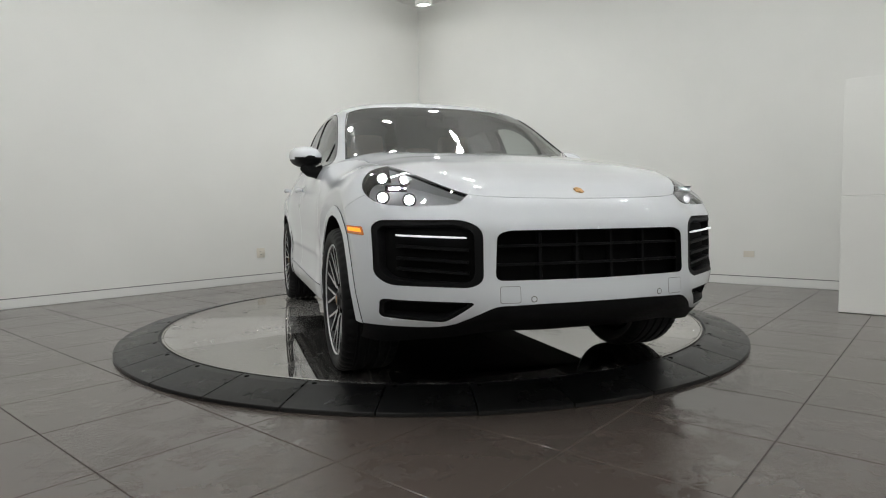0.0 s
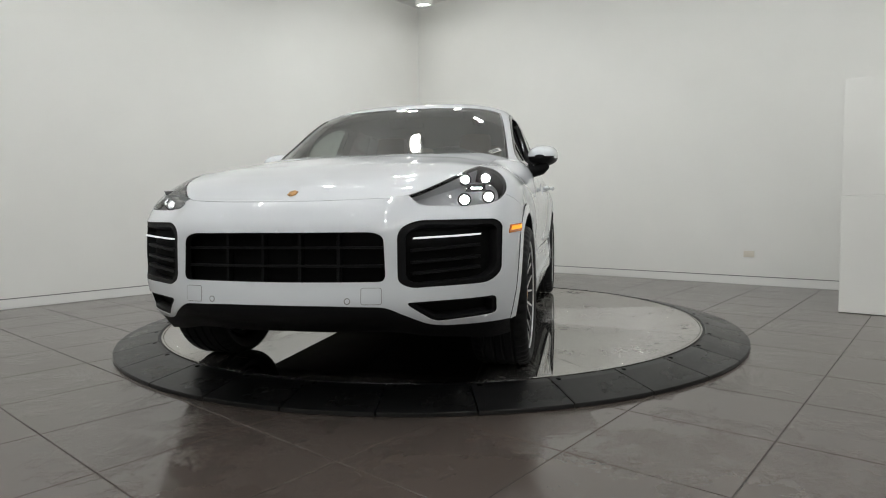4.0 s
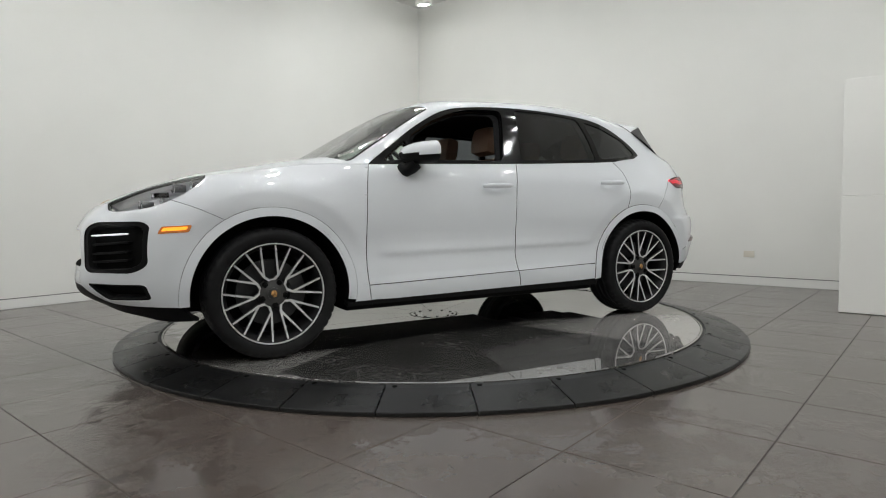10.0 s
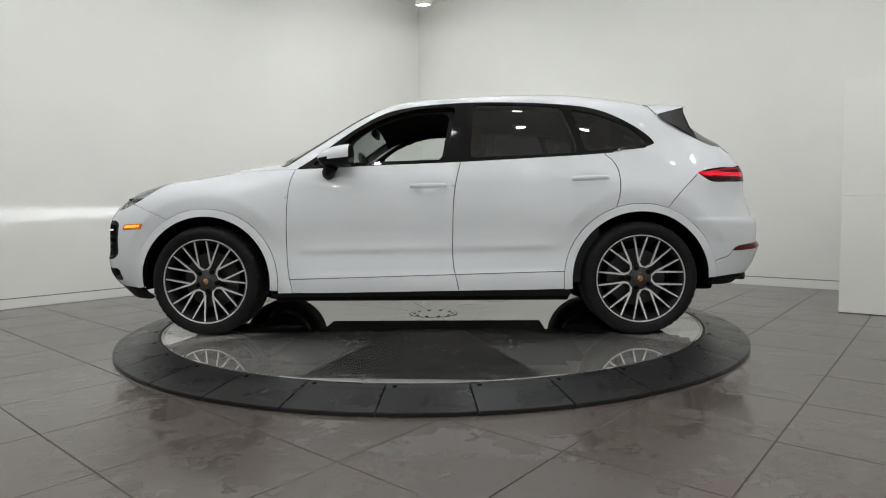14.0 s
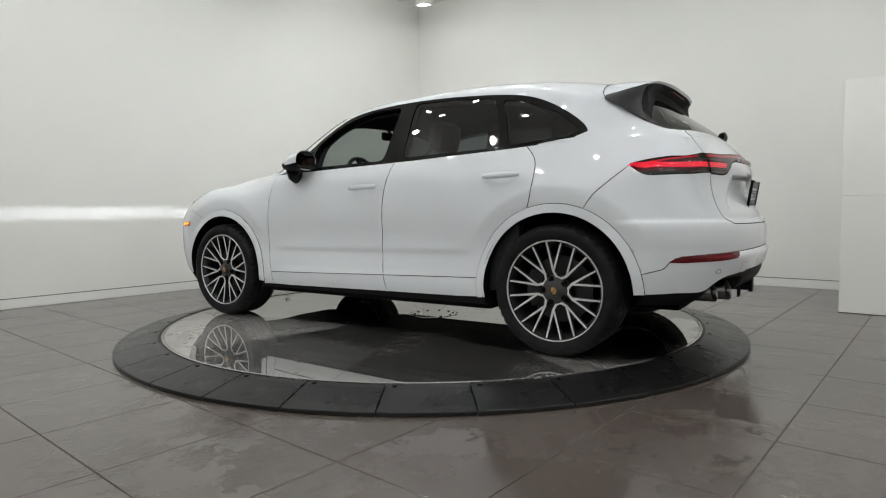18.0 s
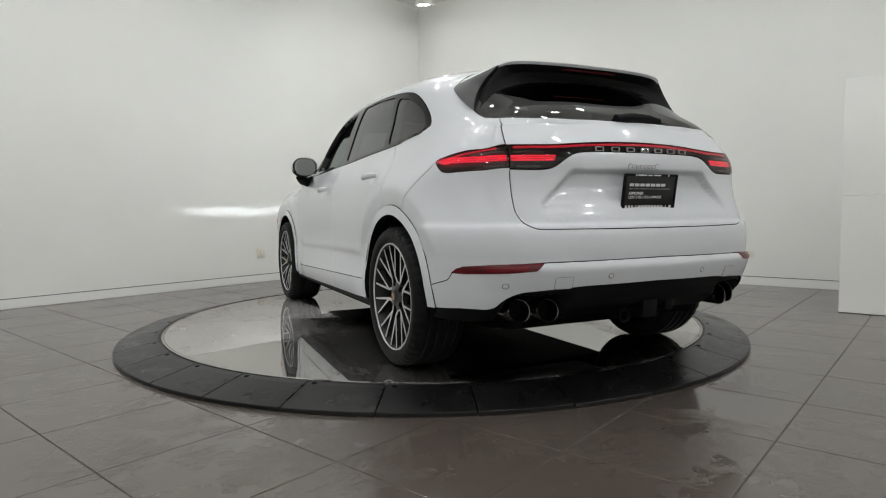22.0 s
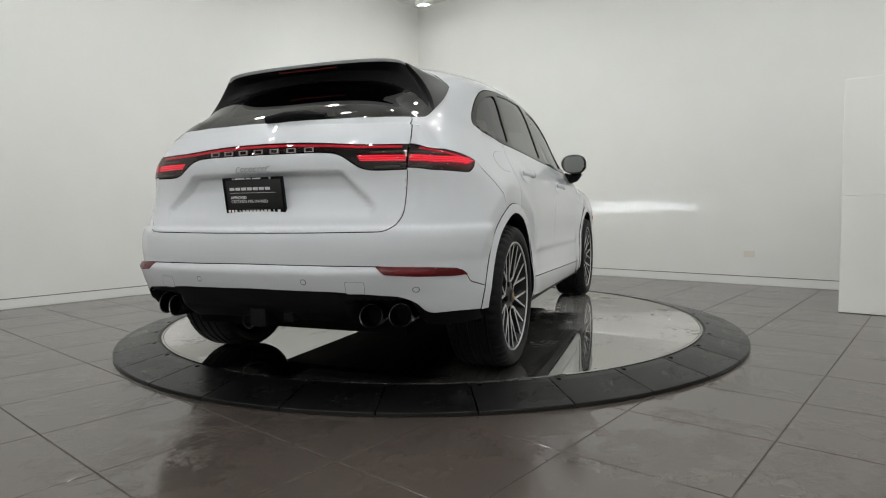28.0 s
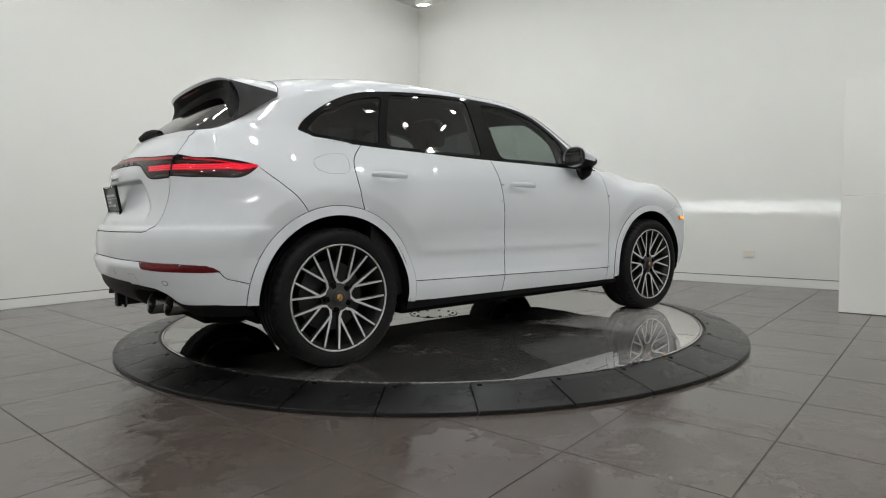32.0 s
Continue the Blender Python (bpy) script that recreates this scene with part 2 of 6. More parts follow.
def room():
    def wall(name, x0, x1, y0, y1, label):
        return tagged(part(name, box(x0, x1, y0, y1, 0.0, H), M_WALL, None, smooth=False), label, "wall", kind="structure")
    wall("wall_east", WX, WX + 0.2, BY, WY + 0.2, "plain off-white painted showroom wall")
    wall("wall_north", BX - 0.2, WX - 0.001, WY, WY + 0.2, "plain off-white painted showroom wall")
    wall("wall_south", BX - 0.2, WX + 0.2, BY - 0.2, BY, "plain off-white painted wall across the showroom")
    wall("wall_west", BX - 0.2, BX, BY + 0.001, WY - 0.001, "plain off-white painted wall across the showroom")
    tagged(part("ceiling", box(BX - 0.2, WX + 0.2, BY - 0.2, WY + 0.2, H + 0.001, H + 0.15), M_CEIL, None, smooth=False), "matt pale grey painted ceiling", "ceiling", kind="structure")
    # baseboards: a flush white strip under a thin shadow reveal
    for name, b, g in (("baseboard", box(WX - 0.006, WX - 0.0005, BY + 0.01, WY - 0.01, 0.002, 0.094), box(WX - 0.005, WX - 0.0005, BY + 0.01, WY - 0.01, 0.0945, 0.103)),
                       ("baseboard", box(BX + 0.01, WX - 0.01, WY - 0.006, WY - 0.0005, 0.002, 0.094), box(BX + 0.01, WX - 0.01, WY - 0.005, WY - 0.0005, 0.0945, 0.103))):
        o = tagged(part(name, b, M_TRIM, None, smooth=False), "low white flush baseboard below a dark reveal line", "baseboard", kind="structure")
        part("reveal", g, M_SHADOW_GAP, o, "thin dark reveal line", smooth=False)
    # free-standing white partition
    o = tagged(part("partition", box(2.39, 2.52, -4.9, -2.478, 0.004, 0.985, 0.004), M_WALL, None, smooth=False), "white painted partition panel standing on the tiles", "partition", kind="structure")
    part("upper_panel", box(2.393, 2.517, -4.9, -2.481, 0.988, 1.95, 0.004), M_WALL, o, smooth=False)


def floor():
    base = tagged(part("floor", box(BX - 0.2, WX + 0.2, BY - 0.2, WY + 0.2, -0.15, -0.004), M_GROUT, None, smooth=False), "large grey-brown porcelain tiles with dark joints, damp in places", "floor", kind="structure")
    g, b = 0.0022, 0.0015
    far = bmesh.new()

    def tile(x0, x1, y0, y1):
        v = [(x0, y0, -0.006), (x1, y0, -0.006), (x1, y1, -0.006), (x0, y1, -0.006),
             (x0, y0, -b), (x1, y0, -b), (x1, y1, -b), (x0, y1, -b),
             (x0 + b, y0 + b, 0), (x1 - b, y0 + b, 0), (x1 - b, y1 - b, 0), (x0 + b, y1 - b, 0)]
        f = [(0, 1, 5, 4), (1, 2, 6, 5), (2, 3, 7, 6), (3, 0, 4, 7), (4, 5, 9, 8), (5, 6, 10, 9), (6, 7, 11, 10), (7, 4, 8, 11), (8, 9, 10, 11)]
        return v, f
    v, f = tile(g, TS - g, g, TS - g)
    whole = mesh_of("tile", v, f, M_TILE)
    nx0, nx1 = math.floor((BX - TX) / TS), math.ceil((WX - TX) / TS)
    ny0, ny1 = math.floor((BY - TY) / TS), math.ceil((WY - TY) / TS)
    for i in range(nx0, nx1):
        for j in range(ny0, ny1):
            x0, y0 = TX + i * TS, TY + j * TS
            a0, a1, c0, c1 = max(x0, BX) - x0, min(x0 + TS, WX) - x0, max(y0, BY) - y0, min(y0 + TS, WY) - y0
            if a1 - a0 < 0.03 or c1 - c0 < 0.03:
                continue
            near = x0 > -4.2 and y0 > -4.2 and (x0 > -3.3 or y0 > -2.5)
            if near:
                cut = a1 - a0 < TS - 1e-4 or c1 - c0 < TS - 1e-4
                if cut:
                    vv, ff = tile(a0 + g, a1 - g, c0 + g, c1 - g)
                    o = new("tile", mesh_of("tile", vv, ff, M_TILE))
                else:
                    o = new("tile", whole)
                o.location = (x0, y0, 0)
                o.parent = base
            else:
                vv, ff = tile(x0 + a0 + g, x0 + a1 - g, y0 + c0 + g, y0 + c1 - g)
                vs = [far.verts.new(q) for q in vv]
                for q in ff:
                    far.faces.new([vs[k] for k in q])
    o = part("tile_field", far, M_TILE, base, smooth=False)
    tagged(o, "grey-brown porcelain tiles far from the turntable", "", "", "stuff")


def outlets():
    def plate(name, m, w, h, label, duplex):
        o = tagged(part(name, box(-w / 2, w / 2, -0.003, 0.0035, -h / 2, h / 2, 0.001), M_PLASTIC_W, None), label, "outlet")
        o.matrix_world = m
        for k in (-1, 1):
            c = (k * 0.019, 0) if w > h else (0, k * 0.019)
            s = part("socket", box(c[0] - 0.014, c[0] + 0.014, -0.0045, -0.003, c[1] - 0.014, c[1] + 0.014, 0.001), M_PLASTIC_W, o)
            part("slot", join(box(c[0] - 0.007, c[0] - 0.0045, -0.0052, -0.0045, c[1] - 0.005, c[1] + 0.005), box(c[0] + 0.0045, c[0] + 0.007, -0.0052, -0.0045, c[1] - 0.005, c[1] + 0.005)), M_SLOT, s, smooth=False)
            if duplex:
                c = (c[0] - 0.046 if w > h else 0.046, c[1])
                part("socket", box(c[0] - 0.014, c[0] + 0.014, -0.0045, -0.003, c[1] - 0.014, c[1] + 0.014, 0.001), M_PLASTIC_W, o)
        return o
    plate("wall_outlet", pose(WX - 0.0035, -1.386, 0.360, 0, 0, 90), 0.115, 0.072, "cream plastic outlet plate set sideways low on the wall", False)
    plate("wall_outlet", pose(0.866, WY - 0.0035, 0.383, 0, 0, 0), 0.118, 0.125, "white double outlet plate low on the wall", True)
    cap = tagged(part("wall_spigot", join(tube([(0, 0, 0), (0, -0.008, 0)], 0.03, 20), tube([(0, -0.008, 0), (0, -0.05, 0)], 0.017, 16), tube([(0, -0.04, 0), (0.0, -0.06, -0.03)], 0.011, 12)), M_CHROME, None), "small chrome water spigot on the white wall", "spigot")
    cap.location = (1.262, WY, 0.425)


LAMPS = [(x, y) for x in (-6.6, -5.0, -3.4, -1.8, -0.2, 1.4) for y in (-5.7, -4.2, -2.7, -1.2, 0.3, 1.8)] + [(3.35, 3.05)] + [(x, y) for x in (-5.8, -4.2, -2.6, -1.0, 0.6) for y in (-4.95, -3.45, -1.95, -0.45, 1.05)]


OVAL = Matrix.Rotation(AIM - radians(90), 4, "Z") @ Matrix.Diagonal((1.7, 0.75, 1.0, 1.0))


def ceiling_lamps():
    """Spot heads under the ceiling, each with a glowing face; all but the one in the corner throw light into the room."""
    first = None
    for i, (x, y) in enumerate(LAMPS):
        if first is None:
            first = tagged(new("ceiling_spot"), "small white oval spot lamp under the ceiling, lit", "lamp", "ceiling spot lamps")
            part("housing", lathe([(0.001, 0.0), (0.075, 0.0), (0.078, -0.004), (0.078, -0.15), (0.074, -0.153), (0.044, -0.13), (0.001, -0.128)], 32), M_TRIM, first).data.transform(OVAL)
            part("stem", tube([(0, 0, 0), (0, 0, 0.12)], 0.012, 10), M_TRIM, first)
            part("lens", lathe([(0.0005, -0.142), (0.042, -0.142), (0.042, -0.138), (0.0005, -0.138)], 32, True), M_LAMP, first, "glowing lamp face").data.transform(OVAL)
            first.matrix_basis = pose(x, y, H - 0.12)
        else:
            copy_thing(first, pose(x, y, H - 0.12))
        if i > 36:
            continue
        d = bpy.data.lights.new("spot_light", "AREA")
        d.shape, d.size, d.size_y, d.energy, d.color = "ELLIPSE", 0.145, 0.06, LAMP_POWER if i < 36 else LAMP_POWER * 0.1, LAMP_COLOUR
        new("spot_light", d).matrix_world = pose(x, y, H - 0.282) @ Matrix.Rotation(AIM - radians(90), 4, "Z")
    # unseen wall washers, added to brighten the four white walls: the same heads
    spots = [((WX - 2.7, y), (WX, y)) for y in (-3.6, -1.6, 0.4, 2.1)] + [((x, WY - 2.7), (x, WY)) for x in (-4.2, -2.2, -0.2, 1.8)]
    # on the back walls too, added as bounced fill for the car's sides
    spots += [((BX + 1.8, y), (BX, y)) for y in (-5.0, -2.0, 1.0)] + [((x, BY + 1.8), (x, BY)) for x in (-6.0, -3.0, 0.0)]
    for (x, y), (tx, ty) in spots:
        head = tagged(new("wall_washer"), "unseen spot lamp on a stem, added to brighten the wall", "lamp", "wall washer lamps")
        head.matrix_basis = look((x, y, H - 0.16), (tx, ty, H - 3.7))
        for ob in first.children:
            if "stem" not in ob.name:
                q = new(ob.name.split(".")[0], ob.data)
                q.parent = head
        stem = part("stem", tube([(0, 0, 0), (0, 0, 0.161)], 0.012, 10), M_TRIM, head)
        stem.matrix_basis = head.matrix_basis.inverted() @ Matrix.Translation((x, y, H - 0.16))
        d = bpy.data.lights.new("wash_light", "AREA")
        d.shape, d.size, d.energy, d.color = "DISK", 0.16, WASH_FILL_POWER, LAMP_COLOUR
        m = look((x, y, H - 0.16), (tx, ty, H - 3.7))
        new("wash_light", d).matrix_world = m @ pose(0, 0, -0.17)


# ---------------------------------------------------------------- the turntable
RI, RO = 2.008, 2.295
SEAM = -90.93 - 48.8 + 5.625                  # one joint of the ramp, in degrees


def mapped(o, a):
    """Gives a plate the coordinates of the whole disc, from its turn a."""
    layer = o.data.uv_layers.new(name="disc")
    for loop in o.data.loops:
        v = o.data.vertices[loop.vertex_index].co
        layer.data[loop.index].uv = (v.x * math.cos(a) - v.y * math.sin(a), v.x * math.sin(a) + v.y * math.cos(a))


def turntable():
    """Returns the thing and its turning plate."""
    thing = tagged(new("turntable"), "round steel car turntable inside a black rubber ramp ring", "turntable")
    part("plinth", lathe([(0.001, 0.002), (RI + 0.012, 0.002), (RI + 0.012, ZD - 0.012), (0.001, ZD - 0.012)], 128), M_BLACKMETAL, thing, "black steel base under the plates")
    n = 32
    w = 2 * math.pi / n
    prof = [(RI + 0.014, 0.003), (RI + 0.014, ZD - 0.004), (RI + 0.022, ZD + 0.001), (RI + 0.06, ZD - 0.004), (RO - 0.003, 0.021), (RO, 0.018), (RO + 0.001, 0.003)]
    verts, faces, steps = [], [], 6
    gap = 0.0042
    for s in range(steps + 1):
        for r, z in prof:
            a = gap / r + (w - 2 * gap / r) * s / steps
            verts.append((r * math.cos(a), r * math.sin(a), z))
    k = len(prof)
    for s in range(steps):
        for i in range(k):
            j = (i + 1) % k
            faces.append((s * k + i, (s + 1) * k + i, (s + 1) * k + j, s * k + j))
    faces += [tuple(range(k)), tuple(range(steps * k + k - 1, steps * k - 1, -1))]
    me = mesh_of("ramp_segment", verts, faces, M_RUBBER)
    hole_cap = None
    for i in range(n):
        o = new("ramp_segment", me)
        o.parent = thing
        o.rotation_euler = (0, 0, radians(SEAM) + i * w)
        # black cap at each ramp bolt, coloured for the shade in its hole
        b = lathe([(0.0005, 0.0015), (0.012, 0.0015), (0.013, 0.0005), (0.013, -0.004)], 14)
        bmesh.ops.translate(b, verts=b.verts[:], vec=((RI + 0.045) * math.cos(0.022), (RI + 0.045) * math.sin(0.022), ZD - 0.001))
        if hole_cap is None:
            hole_cap = part("bolt", b, M_HOLE_SHADE, o)
        else:
            q = new("bolt", hole_cap.data)
            q.parent = o
            b.free()
    disc = part("disc", lathe([(0.001, -0.010), (RI, -0.010), (RI, 0.0), (RI - 0.012, 0.0015), (RI - 0.014, -0.004), (0.001, -0.004)], 160), M_STEEL, thing, "turning steel plate with a bright rim")
    disc.location = (0, 0, ZD)
    n = 10
    w = 2 * math.pi / n
    r0, r1, g, steps = 0.20, RI - 0.017, 0.0016, 14
    verts, faces = [], []
    for s in range(steps + 1):
        for r in (r0, r1):
            a = g / r + (w - 2 * g / r) * s / steps
            verts.append((r * math.cos(a), r * math.sin(a), 0.0))
    for s in range(steps):
        faces.append((2 * s, 2 * s + 1, 2 * s + 3, 2 * s + 2))
    m = len(verts)
    verts += [(x, y, -0.004) for x, y, z in verts]
    for s in range(steps):
        faces += [(2 * s + 2, 2 * s, m + 2 * s, m + 2 * s + 2), (2 * s + 1, 2 * s + 3, m + 2 * s + 3, m + 2 * s + 1)]
    faces += [(0, 1, m + 1, m), (2 * steps + 1, 2 * steps, m + 2 * steps, m + 2 * steps + 1)]
    for i in range(n):
        o = new("plate", mesh_of("plate", verts, faces, M_STEEL))
        o.parent = disc
        o.rotation_euler = (0, 0, radians(1.4) + i * w)
        mapped(o, radians(1.4) + i * w)
    mapped(disc, 0.0)
    mapped(part("hub_plate", lathe([(0.001, 0.003), (0.186, 0.003), (0.189, 0.001), (0.19, -0.004)], 48), M_STEEL, disc, smooth=False), 0.0)
    for i in range(10):
        a = 2 * math.pi * i / 10
        b = lathe([(0.0005, 0.009), (0.011, 0.009), (0.012, 0.008), (0.012, 0.003)], 6)
        bmesh.ops.translate(b, verts=b.verts[:], vec=(0.155 * math.cos(a), 0.155 * math.sin(a), 0))
        part("bolt", b, M_STEEL, disc)
    return thing, disc


# ---------------------------------------------------------------- turning
TURN = [(0.0, -71.95), (1.0, -79.87), (2.0, -87.67), (3.0, -95.45), (3.5, -99.45), (4.5, -107.6), (5.5, -115.80), (6.5, -123.95), (7.5, -132.0), (8.5, -140.0), (9.5, -147.9),
        (10.5, -155.85), (11.5, -163.9), (12.5, -171.9), (13.5, -179.72), (14.5, -187.40), (15.5, -195.1), (16.5, -202.75), (17.5, -210.4), (18.5, -218.15), (19.5, -225.9), (20.5, -233.8),
        (21.5, -241.75), (22.5, -249.5), (23.5, -257.2), (24.5, -264.8), (25.5, -272.35), (26.5, -280.15), (27.5, -287.95), (28.5, -295.6), (29.5, -303.35), (30.5, -311.05), (31.5, -318.7), (32.0, -322.48)]
OX, OY = 0.0376, -0.0712                      # where the car stands on the plate


def motions():
    rows = [(t, pose(0, 0, ZD, 0, 0, a - 48.8)) for t, a in TURN]
    walk(DISC, rows)
    walk(CAR, [(t, m @ pose(OX, OY, 0.0005)) for t, m in rows])


# ---------------------------------------------------------------- car: surfaces
class Net:
    """A smooth surface through a net of points, P[u][v]."""

    def __init__(self, P):
        self.P = np.array(P, float)
        self.D = [self.second(n) for n in self.P.shape[:2]]

    @staticmethod
    def second(n):
        A, B = np.eye(n), np.zeros((n, n))
        for i in range(1, n - 1):
            A[i, i - 1:i + 2] = (1, 4, 1)
            B[i, i - 1:i + 2] = (6, -12, 6)
        return np.linalg.solve(A, B)

    def basis(self, u, axis):
        n = self.P.shape[axis]
        u = np.clip(np.asarray(u, float), 0, n - 1)
        k = np.minimum(u.astype(int), n - 2)
        f = (u - k)[:, None]
        e = np.eye(n)
        D = self.D[axis]
        return (1 - f) * e[k] + f * e[k + 1] + ((1 - f) ** 3 - (1 - f)) / 6 * D[k] + (f ** 3 - f) / 6 * D[k + 1]

    def at(self, u, v):
        return np.einsum("ki,kj,ijc->kc", self.basis(u, 0), self.basis(v, 1), self.P)

    def normal(self, u, v):
        h = 1e-3
        a = self.at(u + h, v) - self.at(u - h, v)
        b = self.at(u, v + h) - self.at(u, v - h)
        n = np.cross(a, b)
        return n / (np.linalg.norm(n, axis=1)[:, None] + 1e-12)

    def find(self, pts, axes, u0=None, u1=None, v0=None, v1=None):
        """The (u, v) whose point projects to each of pts on the two axes."""
        nu, nv = self.P.shape[:2]
        gu = np.linspace(0 if u0 is None else u0, nu - 1 if u1 is None else u1, 160)
        gv = np.linspace(0 if v0 is None else v0, nv - 1 if v1 is None else v1, 70)
        U, V = [q.ravel() for q in np.meshgrid(gu, gv, indexing="ij")]
        G = self.at(U, V)[:, axes]
        pts = np.array(pts, float)
        k = ((pts[:, None, :] - G[None]) ** 2).sum(-1).argmin(1)
        u, v = U[k].copy(), V[k].copy()
        for _ in range(6):
            h = 1e-4
            r = pts - self.at(u, v)[:, axes]
            a = (self.at(u + h, v) - self.at(u - h, v))[:, axes] / (2 * h)
            b = (self.at(u, v + h) - self.at(u, v - h))[:, axes] / (2 * h)
            det = a[:, 0] * b[:, 1] - a[:, 1] * b[:, 0]
            det = np.where(np.abs(det) < 1e-6, 1e-6, det)
            du = np.clip((r[:, 0] * b[:, 1] - r[:, 1] * b[:, 0]) / det, -0.3, 0.3)
            dv = np.clip((a[:, 0] * r[:, 1] - a[:, 1] * r[:, 0]) / det, -0.3, 0.3)
            u = np.clip(u + du, gu[0], gu[-1])
            v = np.clip(v + dv, gv[0], gv[-1])
        return np.stack([u, v], 1)


def hood_z(x, y):
    """Height of the bonnet."""
    xs = [0.80, 1.05, 1.30, 1.50, 1.80, 2.00, 2.12, 2.20, 2.26, 2.32, 2.40]
    zc = [1.198, 1.186, 1.162, 1.131, 1.066, 1.008, 0.970, 0.940, 0.908, 0.876, 0.82]
    ze = [1.130, 1.112, 1.090, 1.076, 1.038, 0.992, 0.950, 0.912, 0.882, 0.860, 0.82]
    ye = [0.87, 0.835, 0.785, 0.752, 0.733, 0.680, 0.632, 0.585, 0.55, 0.50, 0.45]
    c, e, w = np.interp(x, xs, zc), np.interp(x, xs, ze), np.interp(x, xs, ye)
    q = np.abs(y) / w
    return c + (e - c) * q ** (2.4 + 3.0 * np.clip((1.45 - x) / 0.4, 0, 1)) + 0.008 * np.exp(-((q - 0.78) / 0.16) ** 2) * np.clip((2.25 - x) / 0.5, 0, 1)


def sections():
    """Half of the lower body: upright profiles from the nose's middle round the side to the tail's middle."""
    zs = [0.25, 0.33, 0.42, 0.52, 0.62, 0.74, 0.86, 0.97, 1.06]
    cols = []

    def nose(y, x, z, top):
        cols.append([(a, b, c) for a, b, c in zip(x, y, z)] + [(top[0], top[1], float(hood_z(np.array(top[0]), np.array(top[1]))))])
    zf = [0.315, 0.36, 0.41, 0.48, 0.56, 0.66, 0.745, 0.80, 0.845]
    nose([0] * 9, [2.335, 2.405, 2.438, 2.440, 2.430, 2.425, 2.420, 2.395, 2.360], zf, (2.325, 0.0))
    nose([0.25] * 9, [2.325, 2.395, 2.428, 2.430, 2.420, 2.415, 2.410, 2.385, 2.350], zf, (2.315, 0.25))
    nose([0.44, 0.45, 0.46, 0.47, 0.47, 0.47, 0.47, 0.465, 0.46], [2.285, 2.348, 2.382, 2.390, 2.385, 2.382, 2.375, 2.350, 2.315], zf, (2.277, 0.45))
    zf[:3] = [0.29, 0.345, 0.405]
    nose([0.58, 0.60, 0.615, 0.625, 0.625, 0.625, 0.62, 0.605, 0.575], [2.21, 2.262, 2.297, 2.308, 2.308, 2.305, 2.298, 2.277, 2.248], zf, (2.215, 0.552))
    zf = [0.268, 0.33, 0.40, 0.49, 0.58, 0.68, 0.77, 0.85, 0.90]
    nose([0.72, 0.745, 0.77, 0.785, 0.79, 0.79, 0.782, 0.75, 0.70], [2.10, 2.15, 2.185, 2.200, 2.205, 2.203, 2.193, 2.160, 2.125], zf, (2.085, 0.645))
    zf = [0.25, 0.32, 0.40, 0.49, 0.59, 0.70, 0.80, 0.895, 0.955]
    nose([0.82, 0.845, 0.865, 0.875, 0.88, 0.88, 0.873, 0.835, 0.765], [2.00, 2.04, 2.07, 2.085, 2.095, 2.094, 2.08, 2.045, 2.00], zf, (1.945, 0.697))
    zf = [0.25, 0.32, 0.41, 0.51, 0.61, 0.72, 0.83, 0.94, 1.005]
    nose([0.90, 0.92, 0.932, 0.942, 0.948, 0.948, 0.938, 0.895, 0.815], [1.86, 1.89, 1.915, 1.925, 1.93, 1.93, 1.91, 1.87, 1.83], zf, (1.79, 0.735))
    zf = [0.25, 0.33, 0.42, 0.52, 0.62, 0.74, 0.86, 0.97, 1.04]
    nose([0.94, 0.955, 0.965, 0.973, 0.978, 0.977, 0.962, 0.915, 0.83], [1.68] * 9, zf, (1.66, 0.745))
    nose([0.95, 0.965, 0.975, 0.983, 0.988, 0.987, 0.972, 0.925, 0.845], [1.4475] * 9, zf, (1.44, 0.753))
    nose([0.945, 0.96, 0.968, 0.974, 0.978, 0.978, 0.966, 0.928, 0.86], [1.18] * 9, zf, (1.18, 0.765))

    def side(x, y, top):
        cols.append([(x, b, c) for b, c in zip(y, zs)] + [(x, *top)])
    side(0.86, [0.925, 0.948, 0.952, 0.948, 0.948, 0.958, 0.958, 0.943, 0.915], (0.865, 1.122))
    side(0.45, [0.92, 0.948, 0.952, 0.940, 0.938, 0.950, 0.955, 0.943, 0.918], (0.872, 1.135))
    side(0.05, [0.92, 0.948, 0.952, 0.938, 0.936, 0.948, 0.953, 0.942, 0.920], (0.875, 1.147))
    side(-0.40, [0.92, 0.948, 0.952, 0.938, 0.938, 0.950, 0.953, 0.941, 0.920], (0.873, 1.160))
    side(-0.85, [0.922, 0.950, 0.955, 0.945, 0.948, 0.960, 0.960, 0.945, 0.920], (0.862, 1.180))
    side(-1.15, [0.935, 0.962, 0.970, 0.970, 0.975, 0.982, 0.974, 0.953, 0.920], (0.845, 1.195))
    side(-1.4475, [0.945, 0.970, 0.982, 0.988, 0.992, 0.993, 0.982, 0.950, 0.902], (0.815, 1.215))
    side(-1.70, [0.935, 0.960, 0.972, 0.980, 0.984, 0.984, 0.970, 0.935, 0.885], (0.800, 1.215))

    def tail(x, y, z):
        cols.append(list(zip(x, y, z)))
    zr = [0.25, 0.33, 0.42, 0.52, 0.62, 0.73, 0.86, 0.97, 1.06, 1.205]
    tail([-1.88, -1.90, -1.92, -1.935, -1.935, -1.935, -1.91, -1.89, -1.89, -1.90], [0.90, 0.925, 0.936, 0.941, 0.943, 0.932, 0.903, 0.886, 0.858, 0.765], zr)
